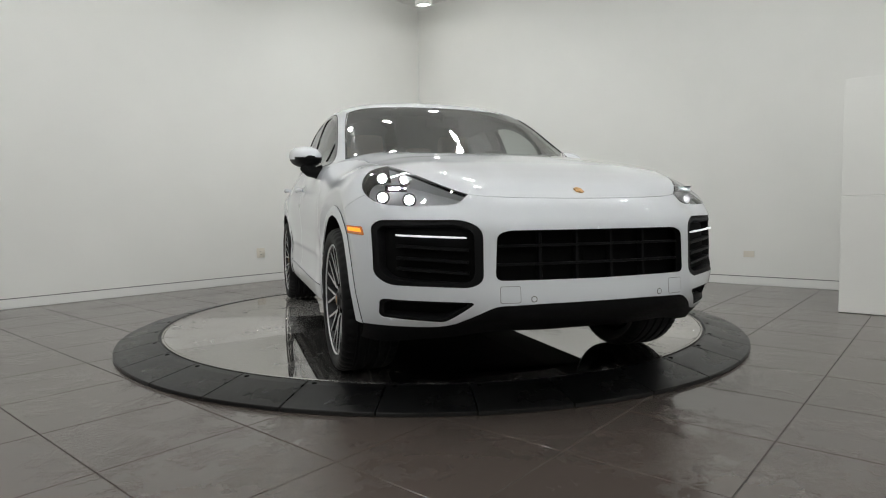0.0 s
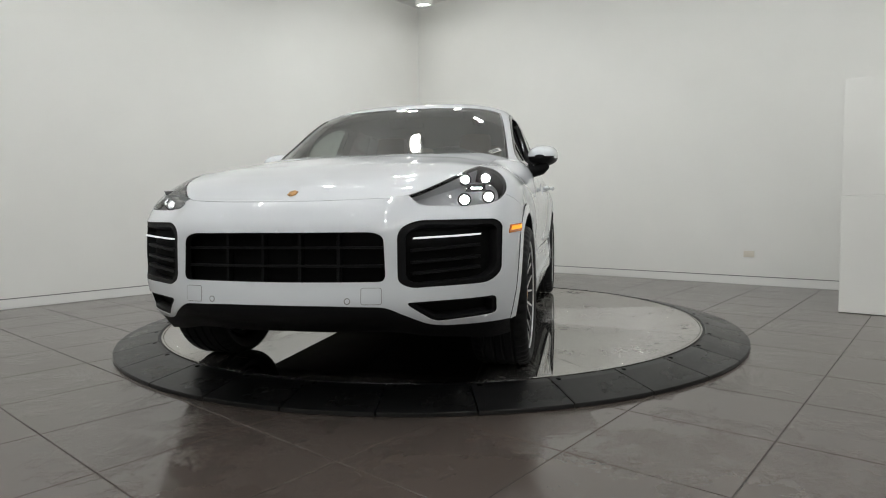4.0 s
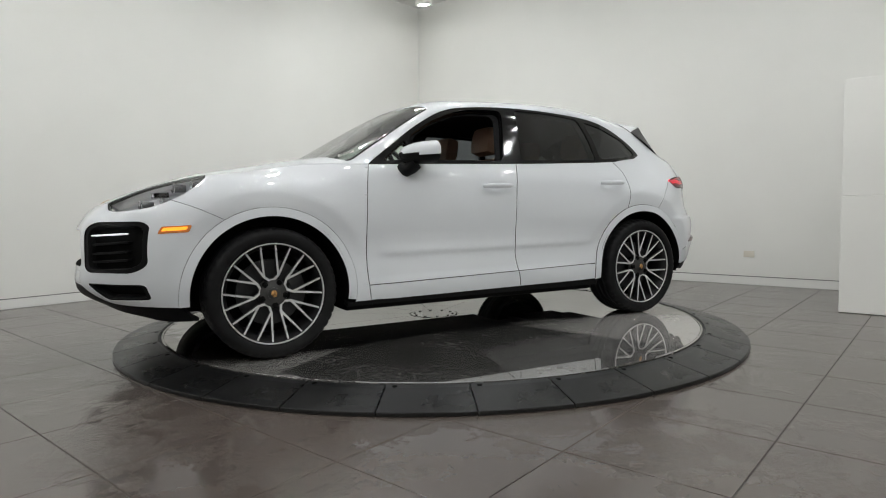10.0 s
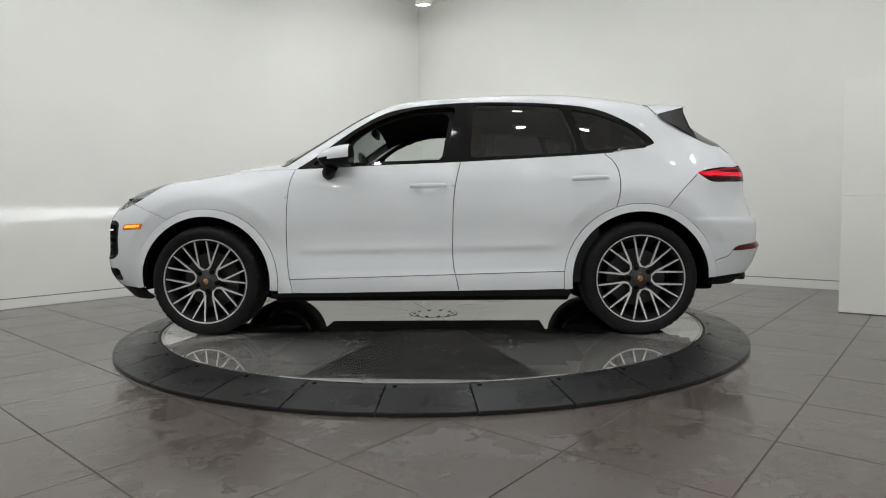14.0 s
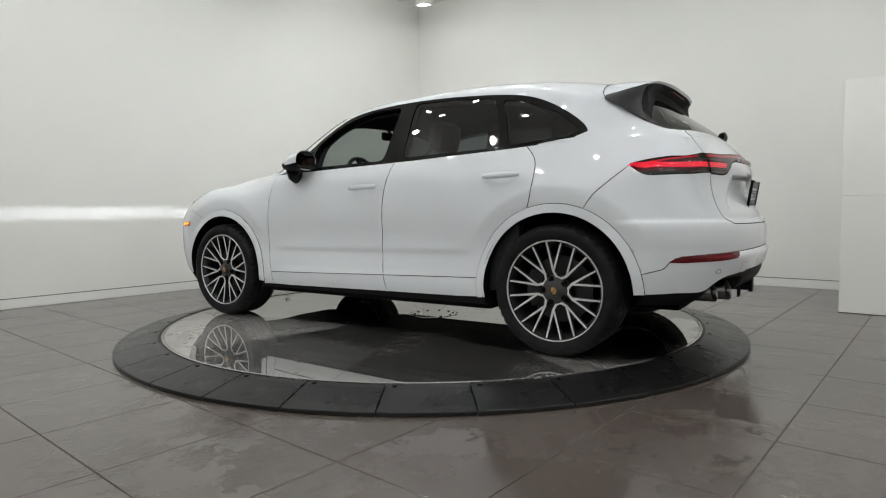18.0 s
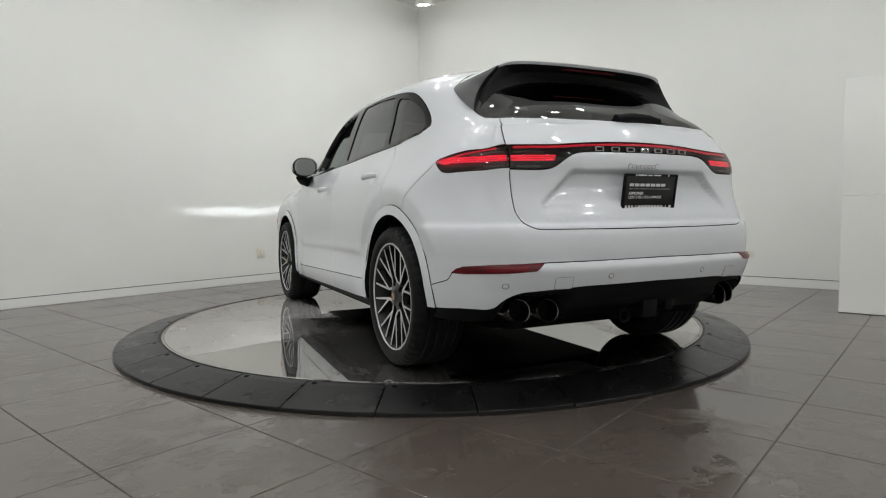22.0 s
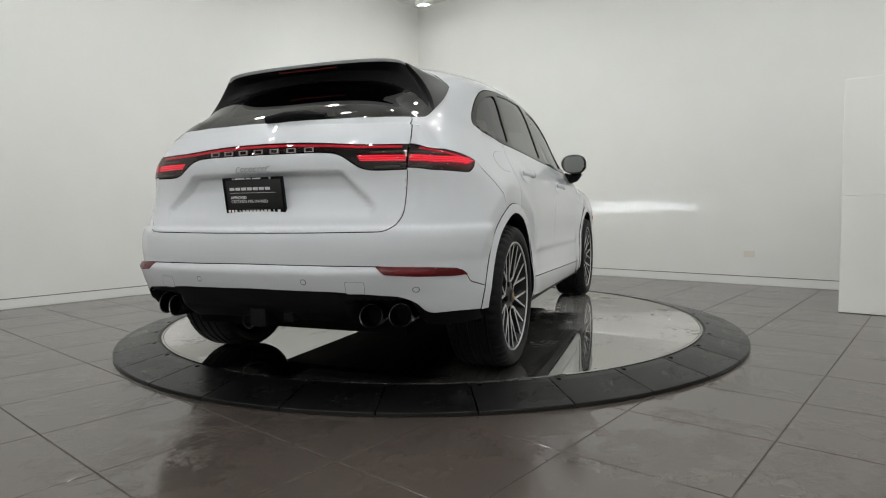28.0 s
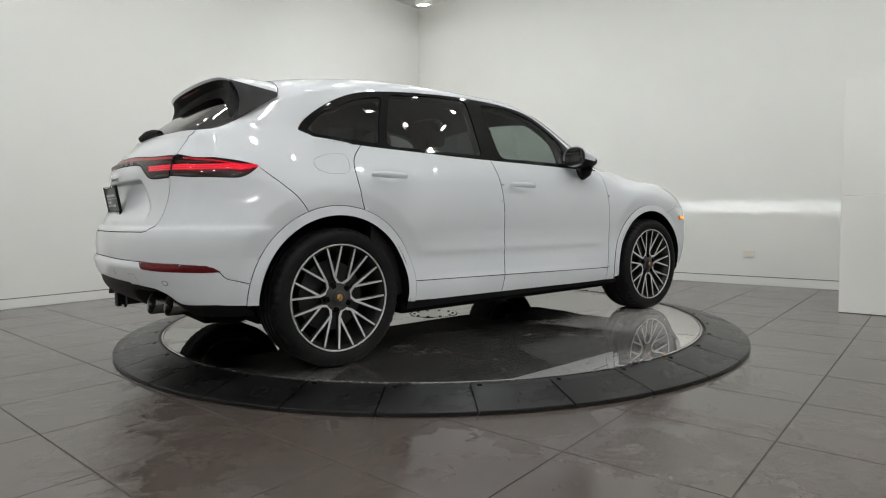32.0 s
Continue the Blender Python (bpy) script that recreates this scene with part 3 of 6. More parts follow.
    tail([-2.00, -2.05, -2.085, -2.105, -2.11, -2.105, -2.06, -2.035, -2.03, -2.02], [0.83, 0.848, 0.860, 0.866, 0.870, 0.856, 0.843, 0.836, 0.814, 0.725], zr)
    tail([-2.10, -2.17, -2.215, -2.24, -2.245, -2.235, -2.165, -2.135, -2.125, -2.085], [0.74, 0.752, 0.760, 0.765, 0.768, 0.758, 0.764, 0.768, 0.760, 0.685], [0.30, 0.355, 0.42, 0.52, 0.62, 0.73, 0.86, 0.97, 1.06, 1.200])
    tail([-2.17, -2.25, -2.30, -2.325, -2.33, -2.310, -2.245, -2.22, -2.21, -2.125], [0.58, 0.59, 0.60, 0.605, 0.61, 0.61, 0.655, 0.66, 0.655, 0.62], [0.30, 0.355, 0.42, 0.52, 0.62, 0.73, 0.86, 0.98, 1.08, 1.208])
    tail([-2.22, -2.30, -2.355, -2.38, -2.385, -2.366, -2.315, -2.295, -2.28, -2.165], [0.30] * 10, [0.325, 0.37, 0.42, 0.52, 0.62, 0.73, 0.86, 0.98, 1.09, 1.222])
    tail([-2.235, -2.315, -2.37, -2.395, -2.40, -2.381, -2.335, -2.315, -2.30, -2.185], [0.0] * 10, [0.325, 0.37, 0.42, 0.52, 0.62, 0.73, 0.86, 0.98, 1.095, 1.228])
    return cols


def mirrored(cols):
    """The net with two columns of the other half at each end."""
    f = [[(x, -y, z) for x, y, z in c] for c in cols]
    return f[2:0:-1] + cols + f[-2:-4:-1]


LOWER = Net(mirrored(sections()))
U_LAST = 25.0                                 # the tail's middle; the nose's middle is u = 2
V_TOP = 9.0


def lower_top(x):
    """The upper edge of the lower body at x, on the side."""
    u = np.linspace(2, U_LAST, 1200)
    e = LOWER.at(u, np.full(1200, V_TOP))
    k = int(np.abs(e[:, 0] - x).argmin())
    return u[k], e[k]


FINE = 3                                      # finer stations of the cabin per station given


def upper_net():
    """Cabin: cross sections from the scuttle to the tailgate, each from the waist up to the roof's middle."""
    rows = [
        (1.10, [(0.72, 1.125), (0.66, 1.133), (0.58, 1.141), (0.46, 1.150), (0.32, 1.158), (0.16, 1.163), (0, 1.165)]),
        (0.90, [(0.800, 1.150), (0.770, 1.172), (0.72, 1.197), (0.61, 1.230), (0.42, 1.257), (0.20, 1.274), (0, 1.280)]),
        (0.70, [(0.822, 1.190), (0.785, 1.250), (0.745, 1.292), (0.64, 1.335), (0.45, 1.368), (0.22, 1.390), (0, 1.397)]),
        (0.45, [(0.822, 1.24), (0.775, 1.352), (0.735, 1.422), (0.65, 1.470), (0.47, 1.510), (0.23, 1.530), (0, 1.537)]),
        (0.20, [(0.822, 1.28), (0.765, 1.428), (0.720, 1.516), (0.65, 1.566), (0.48, 1.610), (0.24, 1.632), (0, 1.638)]),
        (-0.05, [(0.822, 1.30), (0.765, 1.450), (0.712, 1.555), (0.65, 1.600), (0.49, 1.637), (0.25, 1.655), (0, 1.660)]),
        (-0.35, [(0.822, 1.31), (0.768, 1.460), (0.712, 1.568), (0.65, 1.613), (0.49, 1.652), (0.25, 1.672), (0, 1.678)]),
        (-0.75, [(0.815, 1.325), (0.765, 1.460), (0.710, 1.565), (0.645, 1.617), (0.49, 1.659), (0.25, 1.679), (0, 1.685)]),
        (-1.10, [(0.800, 1.325), (0.755, 1.440), (0.705, 1.534), (0.64, 1.594), (0.49, 1.644), (0.25, 1.667), (0, 1.674)]),
        (-1.40, [(0.785, 1.300), (0.745, 1.390), (0.700, 1.474), (0.635, 1.545), (0.48, 1.608), (0.25, 1.636), (0, 1.644)]),
        (-1.65, [(0.760, 1.275), (0.725, 1.340), (0.680, 1.415), (0.615, 1.488), (0.46, 1.554), (0.24, 1.583), (0, 1.591)]),
        (-1.85, [(0.740, 1.250), (0.706, 1.292), (0.650, 1.355), (0.578, 1.415), (0.43, 1.460), (0.22, 1.480), (0, 1.485)]),
        (-2.00, [(0.706, 1.231), (0.673, 1.256), (0.620, 1.290), (0.538, 1.330), (0.40, 1.358), (0.21, 1.372), (0, 1.376)]),
        (-2.10, [(0.655, 1.214), (0.632, 1.226), (0.590, 1.248), (0.515, 1.272), (0.38, 1.290), (0.20, 1.300), (0, 1.304)]),
        (-2.185, [(0.50, 1.212), (0.46, 1.214), (0.42, 1.217), (0.35, 1.221), (0.26, 1.225), (0.13, 1.228), (0, 1.230)]),
    ]
    P = []
    for x, pts in rows:
        if x < -2.18:
            u = np.linspace(lower_top(-2.125)[0], U_LAST, 8)
            e = LOWER.at(u, np.full(8, V_TOP))
            P.append([tuple(q) for q in e] + [(e[6][0], -e[6][1], e[6][2]), (e[5][0], -e[5][1], e[5][2])])
            continue
        e = lower_top(x)[1]
        P.append([(x, e[1], e[2])] + [(x, y, z) for y, z in pts] + [(x, -pts[-2][0], pts[-2][1]), (x, -pts[-3][0], pts[-3][1])])
    # a finer net whose lowest row lies on the edge of the lower body
    rough = Net(P)
    u = np.linspace(0, len(P) - 1, FINE * (len(P) - 1) + 1)
    Q = np.stack([rough.at(u, np.full(len(u), float(j))) for j in range(len(P[0]))], 1)
    e = LOWER.at(np.linspace(2, U_LAST, 4000), np.full(4000, V_TOP))
    for k in range(len(u)):
        Q[k, 0] = e[((e - Q[k, 0]) ** 2).sum(1).argmin()]
    return Net(Q)


UPPER = upper_net()
W_TOP = 7.0


# ---------------------------------------------------------------- car: panels
def smooth_line(pts, step=0.012, closed=False, round_r=0.0):
    """Points along a polyline, corners rounded by round_r."""
    p = [np.array(q, float) for q in pts]
    n = len(p)
    out = []
    for i in range(n):
        if round_r and (closed or 0 < i < n - 1):
            a, b, c = p[i - 1], p[i], p[(i + 1) % n]
            r = min(round_r, np.linalg.norm(a - b) * 0.49, np.linalg.norm(c - b) * 0.49)
            s, e = b + (a - b) / np.linalg.norm(a - b) * r, b + (c - b) / np.linalg.norm(c - b) * r
            out += [(1 - t) ** 2 * s + 2 * t * (1 - t) * b + t * t * e for t in (0, 0.2, 0.4, 0.6, 0.8, 1)]
        else:
            out.append(p[i])
    if closed:
        out.append(out[0])
    res = []
    for a, b in zip(out, out[1:]):
        k = max(1, int(np.linalg.norm(b - a) / step))
        res += [a + (b - a) * j / k for j in range(k)]
    if not closed:
        res.append(out[-1])
    return np.array(res)


def curve(pts, n=40):
    """A smooth open curve through the points."""
    p = np.array(pts, float)
    D = Net.second(len(p))
    t = np.linspace(0, len(p) - 1, n)
    k = np.minimum(t.astype(int), len(p) - 2)
    f = (t - k)[:, None]
    m = D @ p
    return (1 - f) * p[k] + f * p[k + 1] + ((1 - f) ** 3 - (1 - f)) / 6 * m[k] + (f ** 3 - f) / 6 * m[k + 1]


def inside(q, poly):
    x, y = q[:, 0], q[:, 1]
    res = np.zeros(len(q), bool)
    a, b = poly, np.roll(poly, -1, 0)
    for (x0, y0), (x1, y1) in zip(a, b):
        c = (y0 > y) != (y1 > y)
        with np.errstate(divide="ignore", invalid="ignore"):
            res ^= c & (x < (x1 - x0) * (y - y0) / (y1 - y0 + 1e-30) + x0)
    return res


def thin_out(poly, tol):
    keep = [poly[0]]
    for q in poly[1:]:
        if np.abs(q - keep[-1]).max() > tol:
            keep.append(q)
    if np.abs(keep[0] - keep[-1]).max() <= tol:
        keep.pop()
    return np.array(keep)


def cut(net, outline, holes, su, sv, step):
    """Triangulates the region of the surface inside outline and outside holes. Returns (u, v) points and triangles."""
    from mathutils.geometry import delaunay_2d_cdt
    S = np.array([su, sv])
    polys = [thin_out(np.array(outline) * S, step * 0.12)] + [thin_out(np.array(h) * S, step * 0.12) for h in holes]
    polys = [smooth_line(p, step, closed=True) for p in polys]
    pts, edges = [], []
    for p in polys:
        k = len(pts)
        pts += list(p)
        edges += [(k + i, k + (i + 1) % len(p)) for i in range(len(p))]
    B = np.array(pts)
    lo, hi = polys[0].min(0), polys[0].max(0)
    gx, gy = np.meshgrid(np.arange(lo[0] + step / 2, hi[0], step), np.arange(lo[1] + step / 2, hi[1], step), indexing="ij")
    gy = gy + (np.arange(gy.shape[0]) % 2)[:, None] * step / 2
    g = np.stack([gx.ravel(), gy.ravel()], 1)
    ok = inside(g, polys[0])
    for h in polys[1:]:
        ok &= ~inside(g, h)
    g = g[ok]
    if len(g):
        near = np.full(len(g), np.inf)
        for i in range(0, len(B), 200):
            near = np.minimum(near, ((g[:, None] - B[None, i:i + 200]) ** 2).sum(-1).min(1))
        g = g[near > (step * 0.55) ** 2]
        pts += list(g)
    v, e, f, *_ = delaunay_2d_cdt([Vector(q) for q in pts], edges, [], 0, 1e-6)
    v = np.array([(q[0], q[1]) for q in v])
    f = np.array([t for t in f if len(t) == 3])
    c = v[f].mean(1)
    ok = inside(c, polys[0])
    for h in polys[1:]:
        ok &= ~inside(c, h)
    return v / S, f[ok]


def panel(name, net, outline, mat, parent, holes=(), label="", lift=0.0, gap=0.0032, depth=0.014, step=0.022, mirror=False, join_mid=False, su=0.22, sv=0.105, shape=None, no_rim=None, soft=None):
    """A sheet cut from a surface, with its edge turned in. mirror: the same on the car's right side. join_mid: both halves in one sheet. shape(P) moves the points. soft(uv, P, N) gives normals that run on into the next sheet."""
    uv, tri = cut(net, outline, holes, su, sv, step)
    used = np.unique(tri)
    back = np.full(len(uv), -1)
    back[used] = np.arange(len(used))
    uv, tri = uv[used], back[tri]
    P, N = net.at(uv[:, 0], uv[:, 1]), net.normal(uv[:, 0], uv[:, 1])
    P = P + N * lift
    if shape:
        P = shape(P, N)
    blended = soft(uv, P, N) if soft else None
    # outward winding
    tn = np.cross(P[tri[:, 1]] - P[tri[:, 0]], P[tri[:, 2]] - P[tri[:, 0]])
    flip = (tn * N[tri[:, 0]]).sum(1) < 0
    tri[flip] = tri[flip][:, ::-1]
    cnt = {}
    for t in tri:
        for a, b in ((t[0], t[1]), (t[1], t[2]), (t[2], t[0])):
            cnt[(a, b)] = cnt.get((a, b), 0) + 1
    rim = [(a, b) for (a, b) in cnt if (b, a) not in cnt]
    mid = np.abs(P[:, 1]) < 2e-4 if join_mid else np.zeros(len(P), bool)
    P[mid, 1] = 0
    rim = [(a, b) for a, b in rim if not (mid[a] and mid[b])]
    if no_rim is not None:
        rim = [(a, b) for a, b in rim if not (no_rim(P[a]) and no_rim(P[b]))]
    inw = np.zeros_like(P)
    for a, b in rim:
        t = P[b] - P[a]
        t = t / (np.linalg.norm(t) + 1e-9)
        w = np.cross(N[a], t)
        inw[a] += w
        inw[b] += w
    ln = np.linalg.norm(inw, axis=1)[:, None]
    inw = np.where(ln > 1e-6, inw / np.maximum(ln, 1e-6), 0)
    if join_mid:
        inw[mid, 1] = 0
    P = P + inw * gap
    V, F = list(P), [tuple(t) for t in tri]
    # rounded lip: two more rings
    ids = sorted({i for e in rim for i in e})
    pos = {i: k for k, i in enumerate(ids)}
    top = len(V)
    for i in ids:
        V.append(P[i])
    base = len(V)
    r = min(0.0016, depth * 0.3)
    for i in ids:
        V.append(P[i] - inw[i] * r * 0.6 - N[i] * r)
    for i in ids:
        V.append(P[i] - inw[i] * r * 0.6 - N[i] * depth)
    k = len(ids)
    dark = []
    for a, b in rim:
        p, q = pos[a], pos[b]
        F.append((top + q, top + p, base + p, base + q))
        dark.append((base + q, base + p, base + k + p, base + k + q))
    F += dark
    V = np.array(V)
    S = np.zeros_like(V)
    if soft:
        S[:len(blended)] = blended
    if join_mid:
        n = len(V)
        own = [i for i in range(n) if abs(V[i, 1]) > 1e-7]
        m = np.arange(n)
        m[own] = n + np.arange(len(own))
        V2 = V[own] * (1, -1, 1)
        G = [tuple(int(m[i]) for i in f[::-1]) for f in F]
        k = len(F) - len(dark)
        F = F[:k] + G[:k] + F[k:] + G[k:]
        V = np.concatenate([V, V2])
        S = np.concatenate([S, S[own] * (1, -1, 1)])
    obs = [piece(name, V, F, mat, parent, label, smooth=True)]
    if mirror:
        obs.append(piece(name, V * (1, -1, 1), [f[::-1] for f in F], mat, parent, label, smooth=True))
    if soft:
        for o, sg in zip(obs, (1, -1)):
            o.data.normals_split_custom_set_from_vertices([tuple(q) for q in S * (1, sg, 1)])
    # painted panels get a near-black flange: the shade of the shut lines as colour
    if mat is M_PAINT:
        k = len(dark) * (2 if join_mid else 1)
        for o in obs:
            o.data.materials.append(M_DARK)
            o.data.polygons.foreach_set("material_index", [0] * (len(F) - k) + [1] * k)
    return obs if mirror else obs[0]


def joint_normals(uv, P, N):
    """Normals of the rear wing and the roof, blended towards the edge that they share."""
    x = np.linspace(-1.20, -2.10, 60)
    E = []
    for q in x:
        u = np.array([lower_top(q)[0]])
        a, b = LOWER.normal(u, np.array([V_TOP - 0.05]))[0], UPPER.normal(np.array([UPPER_U(q)]), np.array([0.15]))[0]
        a, b = a * np.sign(a[1]), b * np.sign(b[1])
        E.append((a + b) / np.linalg.norm(a + b))
    E = np.array(E)
    near = np.stack([np.interp(-P[:, 0], -x, E[:, k]) for k in range(3)], 1)
    near /= np.linalg.norm(near, axis=1)[:, None]
    low = P[:, 2].min() < 1.0
    w = np.clip((uv[:, 1] - 7.3) / 1.7, 0, 1) if low else np.clip((1.6 - uv[:, 1]) / 1.6, 0, 1)
    w = w * np.clip((-1.20 - P[:, 0]) / 0.2, 0, 1) * np.clip((P[:, 0] + 2.09) / 0.03, 0, 1)
    w = (w * w * (3 - 2 * w))[:, None]
    M = N * np.sign((N * near).sum(1))[:, None] * (1 - w) + near * w
    M /= np.linalg.norm(M, axis=1)[:, None]
    return np.where(w > 0.001, M, 0.0)


def on_side(pts, **k):
    return LOWER.find(pts, [0, 2], 4.2, 22.5, **k)


def on_front(pts):
    return LOWER.find(pts, [1, 2], 2.0, 8.0)


def on_rear(pts):
    return LOWER.find(pts, [1, 2], 19.0, U_LAST)


def edge_top(x0, x1, n=30):
    u0, u1 = lower_top(x0)[0], lower_top(x1)[0]
    return np.stack([np.linspace(u0, u1, n), np.full(n, V_TOP)], 1)


def arc(cx, cz, r, a0, a1, n=40, flat=1.0):
    return [(cx + r * math.cos(radians(a)), cz + flat * r * math.sin(radians(a))) for a in np.linspace(a0, a1, n)]


M_PAINT = material("white_paint", (0.705, 0.73, 0.76), 0.35, coat=1.0, spec=0.15)
M_BLACKGLOSS = material("gloss_black", (0.006, 0.006, 0.0065), 0.06, spec=0.45)
M_BLACKPL = material("black_plastic", (0.007, 0.007, 0.0075), 0.5, bump=0.25, bump_scale=600, spec=0.10)
M_FIN = material("satin_black", (0.010, 0.010, 0.0105), 0.34, spec=0.3)
# near-black for inner parts, and for shade put into shut lines and wheels
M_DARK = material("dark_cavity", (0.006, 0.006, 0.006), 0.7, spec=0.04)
M_TINT = glass("tinted_glass", (0.13, 0.14, 0.15), low=0.12)
M_CLEAR = glass("clear_glass", (0.80, 0.86, 0.83))
M_WS = glass("windscreen_glass", (0.50, 0.56, 0.54), low=0.36)
M_REARGLASS = glass("rear_glass", (0.11, 0.115, 0.12), low=0.25)
M_TYRE = material("tyre_rubber", (0.009, 0.009, 0.0095), 0.55, vary=0.25, scale=12, bump=0.4, bump_scale=200, spec=0.16)
M_RIMSILVER = material("machined_alloy", (0.62, 0.62, 0.615), 0.42, 0.35)
M_RIMDARK = material("satin_dark_alloy", (0.022, 0.022, 0.023), 0.38, 0.3, spec=0.4)
M_HUB = material("dark_grey_alloy", (0.045, 0.044, 0.043), 0.35, 0.4)
M_DISC = material("brake_steel", (0.055, 0.055, 0.057), 0.45, 1.0)
M_CALIPER = material("caliper_paint", (0.035, 0.035, 0.037), 0.45, 0.4)
M_GOLD = material("crest_gold", (0.46, 0.25, 0.085), 0.32, 0.6, vary=0.75, scale=70)
M_RED = material("red_lens", (0.10, 0.004, 0.007), 0.22, coat=0.15, spec=0.3)
M_REDGLOW = glowing("red_glow", (1.0, 0.02, 0.06), 2.3)
M_LAMPBACK = material("red_lamp_back", (0.030, 0.012, 0.013), 0.4)
M_BRAKE = material("brake_lens", (0.09, 0.004, 0.006), 0.45, spec=0.15)
M_REDMID = material("red_reflector", (0.16, 0.005, 0.010), 0.25, coat=0.15, spec=0.3)
M_DARKTUBE = material("dark_tube", (0.12, 0.12, 0.125), 0.4, 0.4)
M_LAMPTUBE = material("lamp_tube", (0.11, 0.11, 0.115), 0.28, 0.7)
M_BADGE = material("badge_silver", (0.42, 0.41, 0.41), 0.35, 0.6)
M_REDDIM = glowing("dim_red_glow", (0.95, 0.015, 0.05), 1.05)
M_LAMPGREY = material("lamp_bar", (0.20, 0.19, 0.19), 0.35, 0.5)
M_AMBERLENS = material("amber_lens", (0.62, 0.17, 0.012), 0.15, coat=1.0)
M_SMOKE = glass("smoked_lens", (0.30, 0.28, 0.28))
M_AMBER = glowing("amber_glow", (1.0, 0.36, 0.02), 1.0)
M_WHITEGLOW = glowing("white_glow", (0.96, 1.0, 0.95), 90.0)
M_BEAM = glowing("beam_glow", (0.90, 0.96, 1.0), 50000.0)
M_DRL = glowing("daylight_strip", (0.95, 0.97, 1.0), 0.5)
M_LAMPBOWL = material("lamp_bowl", (0.70, 0.705, 0.72), 0.28, 0.1)
M_TAN = material("tan_leather", (0.32, 0.19, 0.128), 0.5, vary=0.1, scale=10, bump=0.4, bump_scale=260)
M_BLACKLEATHER = material("black_leather", (0.018, 0.018, 0.019), 0.5, vary=0.15, scale=10, bump=0.4, bump_scale=260)
M_LINER = material("headliner", (0.02, 0.02, 0.021), 0.9, spec=0.1)
M_MIRROR = material("mirror_glass", (0.30, 0.31, 0.32), 0.01, 1.0)
M_CLEARLENS = glass("clear_lens", (0.92, 0.93, 0.94))
M_EXHAUST = material("exhaust_steel", (0.19, 0.188, 0.186), 0.24, 1.0)
M_PLATE = material("plate_black", (0.015, 0.015, 0.016), 0.3)
M_PLATETEXT = material("plate_print", (0.75, 0.75, 0.74), 0.5)
M_STICKER = material("paper_label", (0.75, 0.75, 0.72), 0.6)

ARCH_F, ARCH_R = (1.4475, 0.372), (-1.4475, 0.372)
R_IN, R_OUT = 0.441, 0.494
SEAM_A = [(0.858, 0.285), (0.882, 0.45), (0.888, 0.62), (0.880, 0.85), (0.862, 1.03), (0.835, 1.118)]
SEAM_B = [(-0.262, 0.297), (-0.244, 0.385), (-0.224, 0.50), (-0.225, 0.70), (-0.235, 0.92), (-0.262, 1.08), (-0.282, 1.1565)]
SEAM_C = [(-1.285, 0.835), (-1.312, 0.93), (-1.318, 1.06), (-1.290, 1.14), (-1.235, 1.1985)]
LAMP_LOW = [(2.246, 0.856), (2.200, 0.845), (2.07, 0.862), (1.95, 0.905), (1.86, 0.957), (1.79, 1.012), (1.768, 1.042)]
TAIL_TOP = [(-1.845, 1.064), (-1.927, 1.084), (-2.036, 1.099)]
TAIL_LOW = [(-1.845, 1.056), (-1.878, 1.030), (-1.922, 1.006), (-1.965, 1.000), (-2.02, 1.001), (-2.10, 1.003)]


def ledge(P, N):
    """The step under the bumper's groove."""
    s = np.clip((0.604 - P[:, 2]) / 0.028, 0, 1) * (1 - 0.9 * np.clip((0.565 - P[:, 2]) / 0.09, 0, 1))
    e = np.clip((0.87 - np.abs(P[:, 1])) / 0.10, 0, 1)
    return P + N * (0.017 * s * e)[:, None]


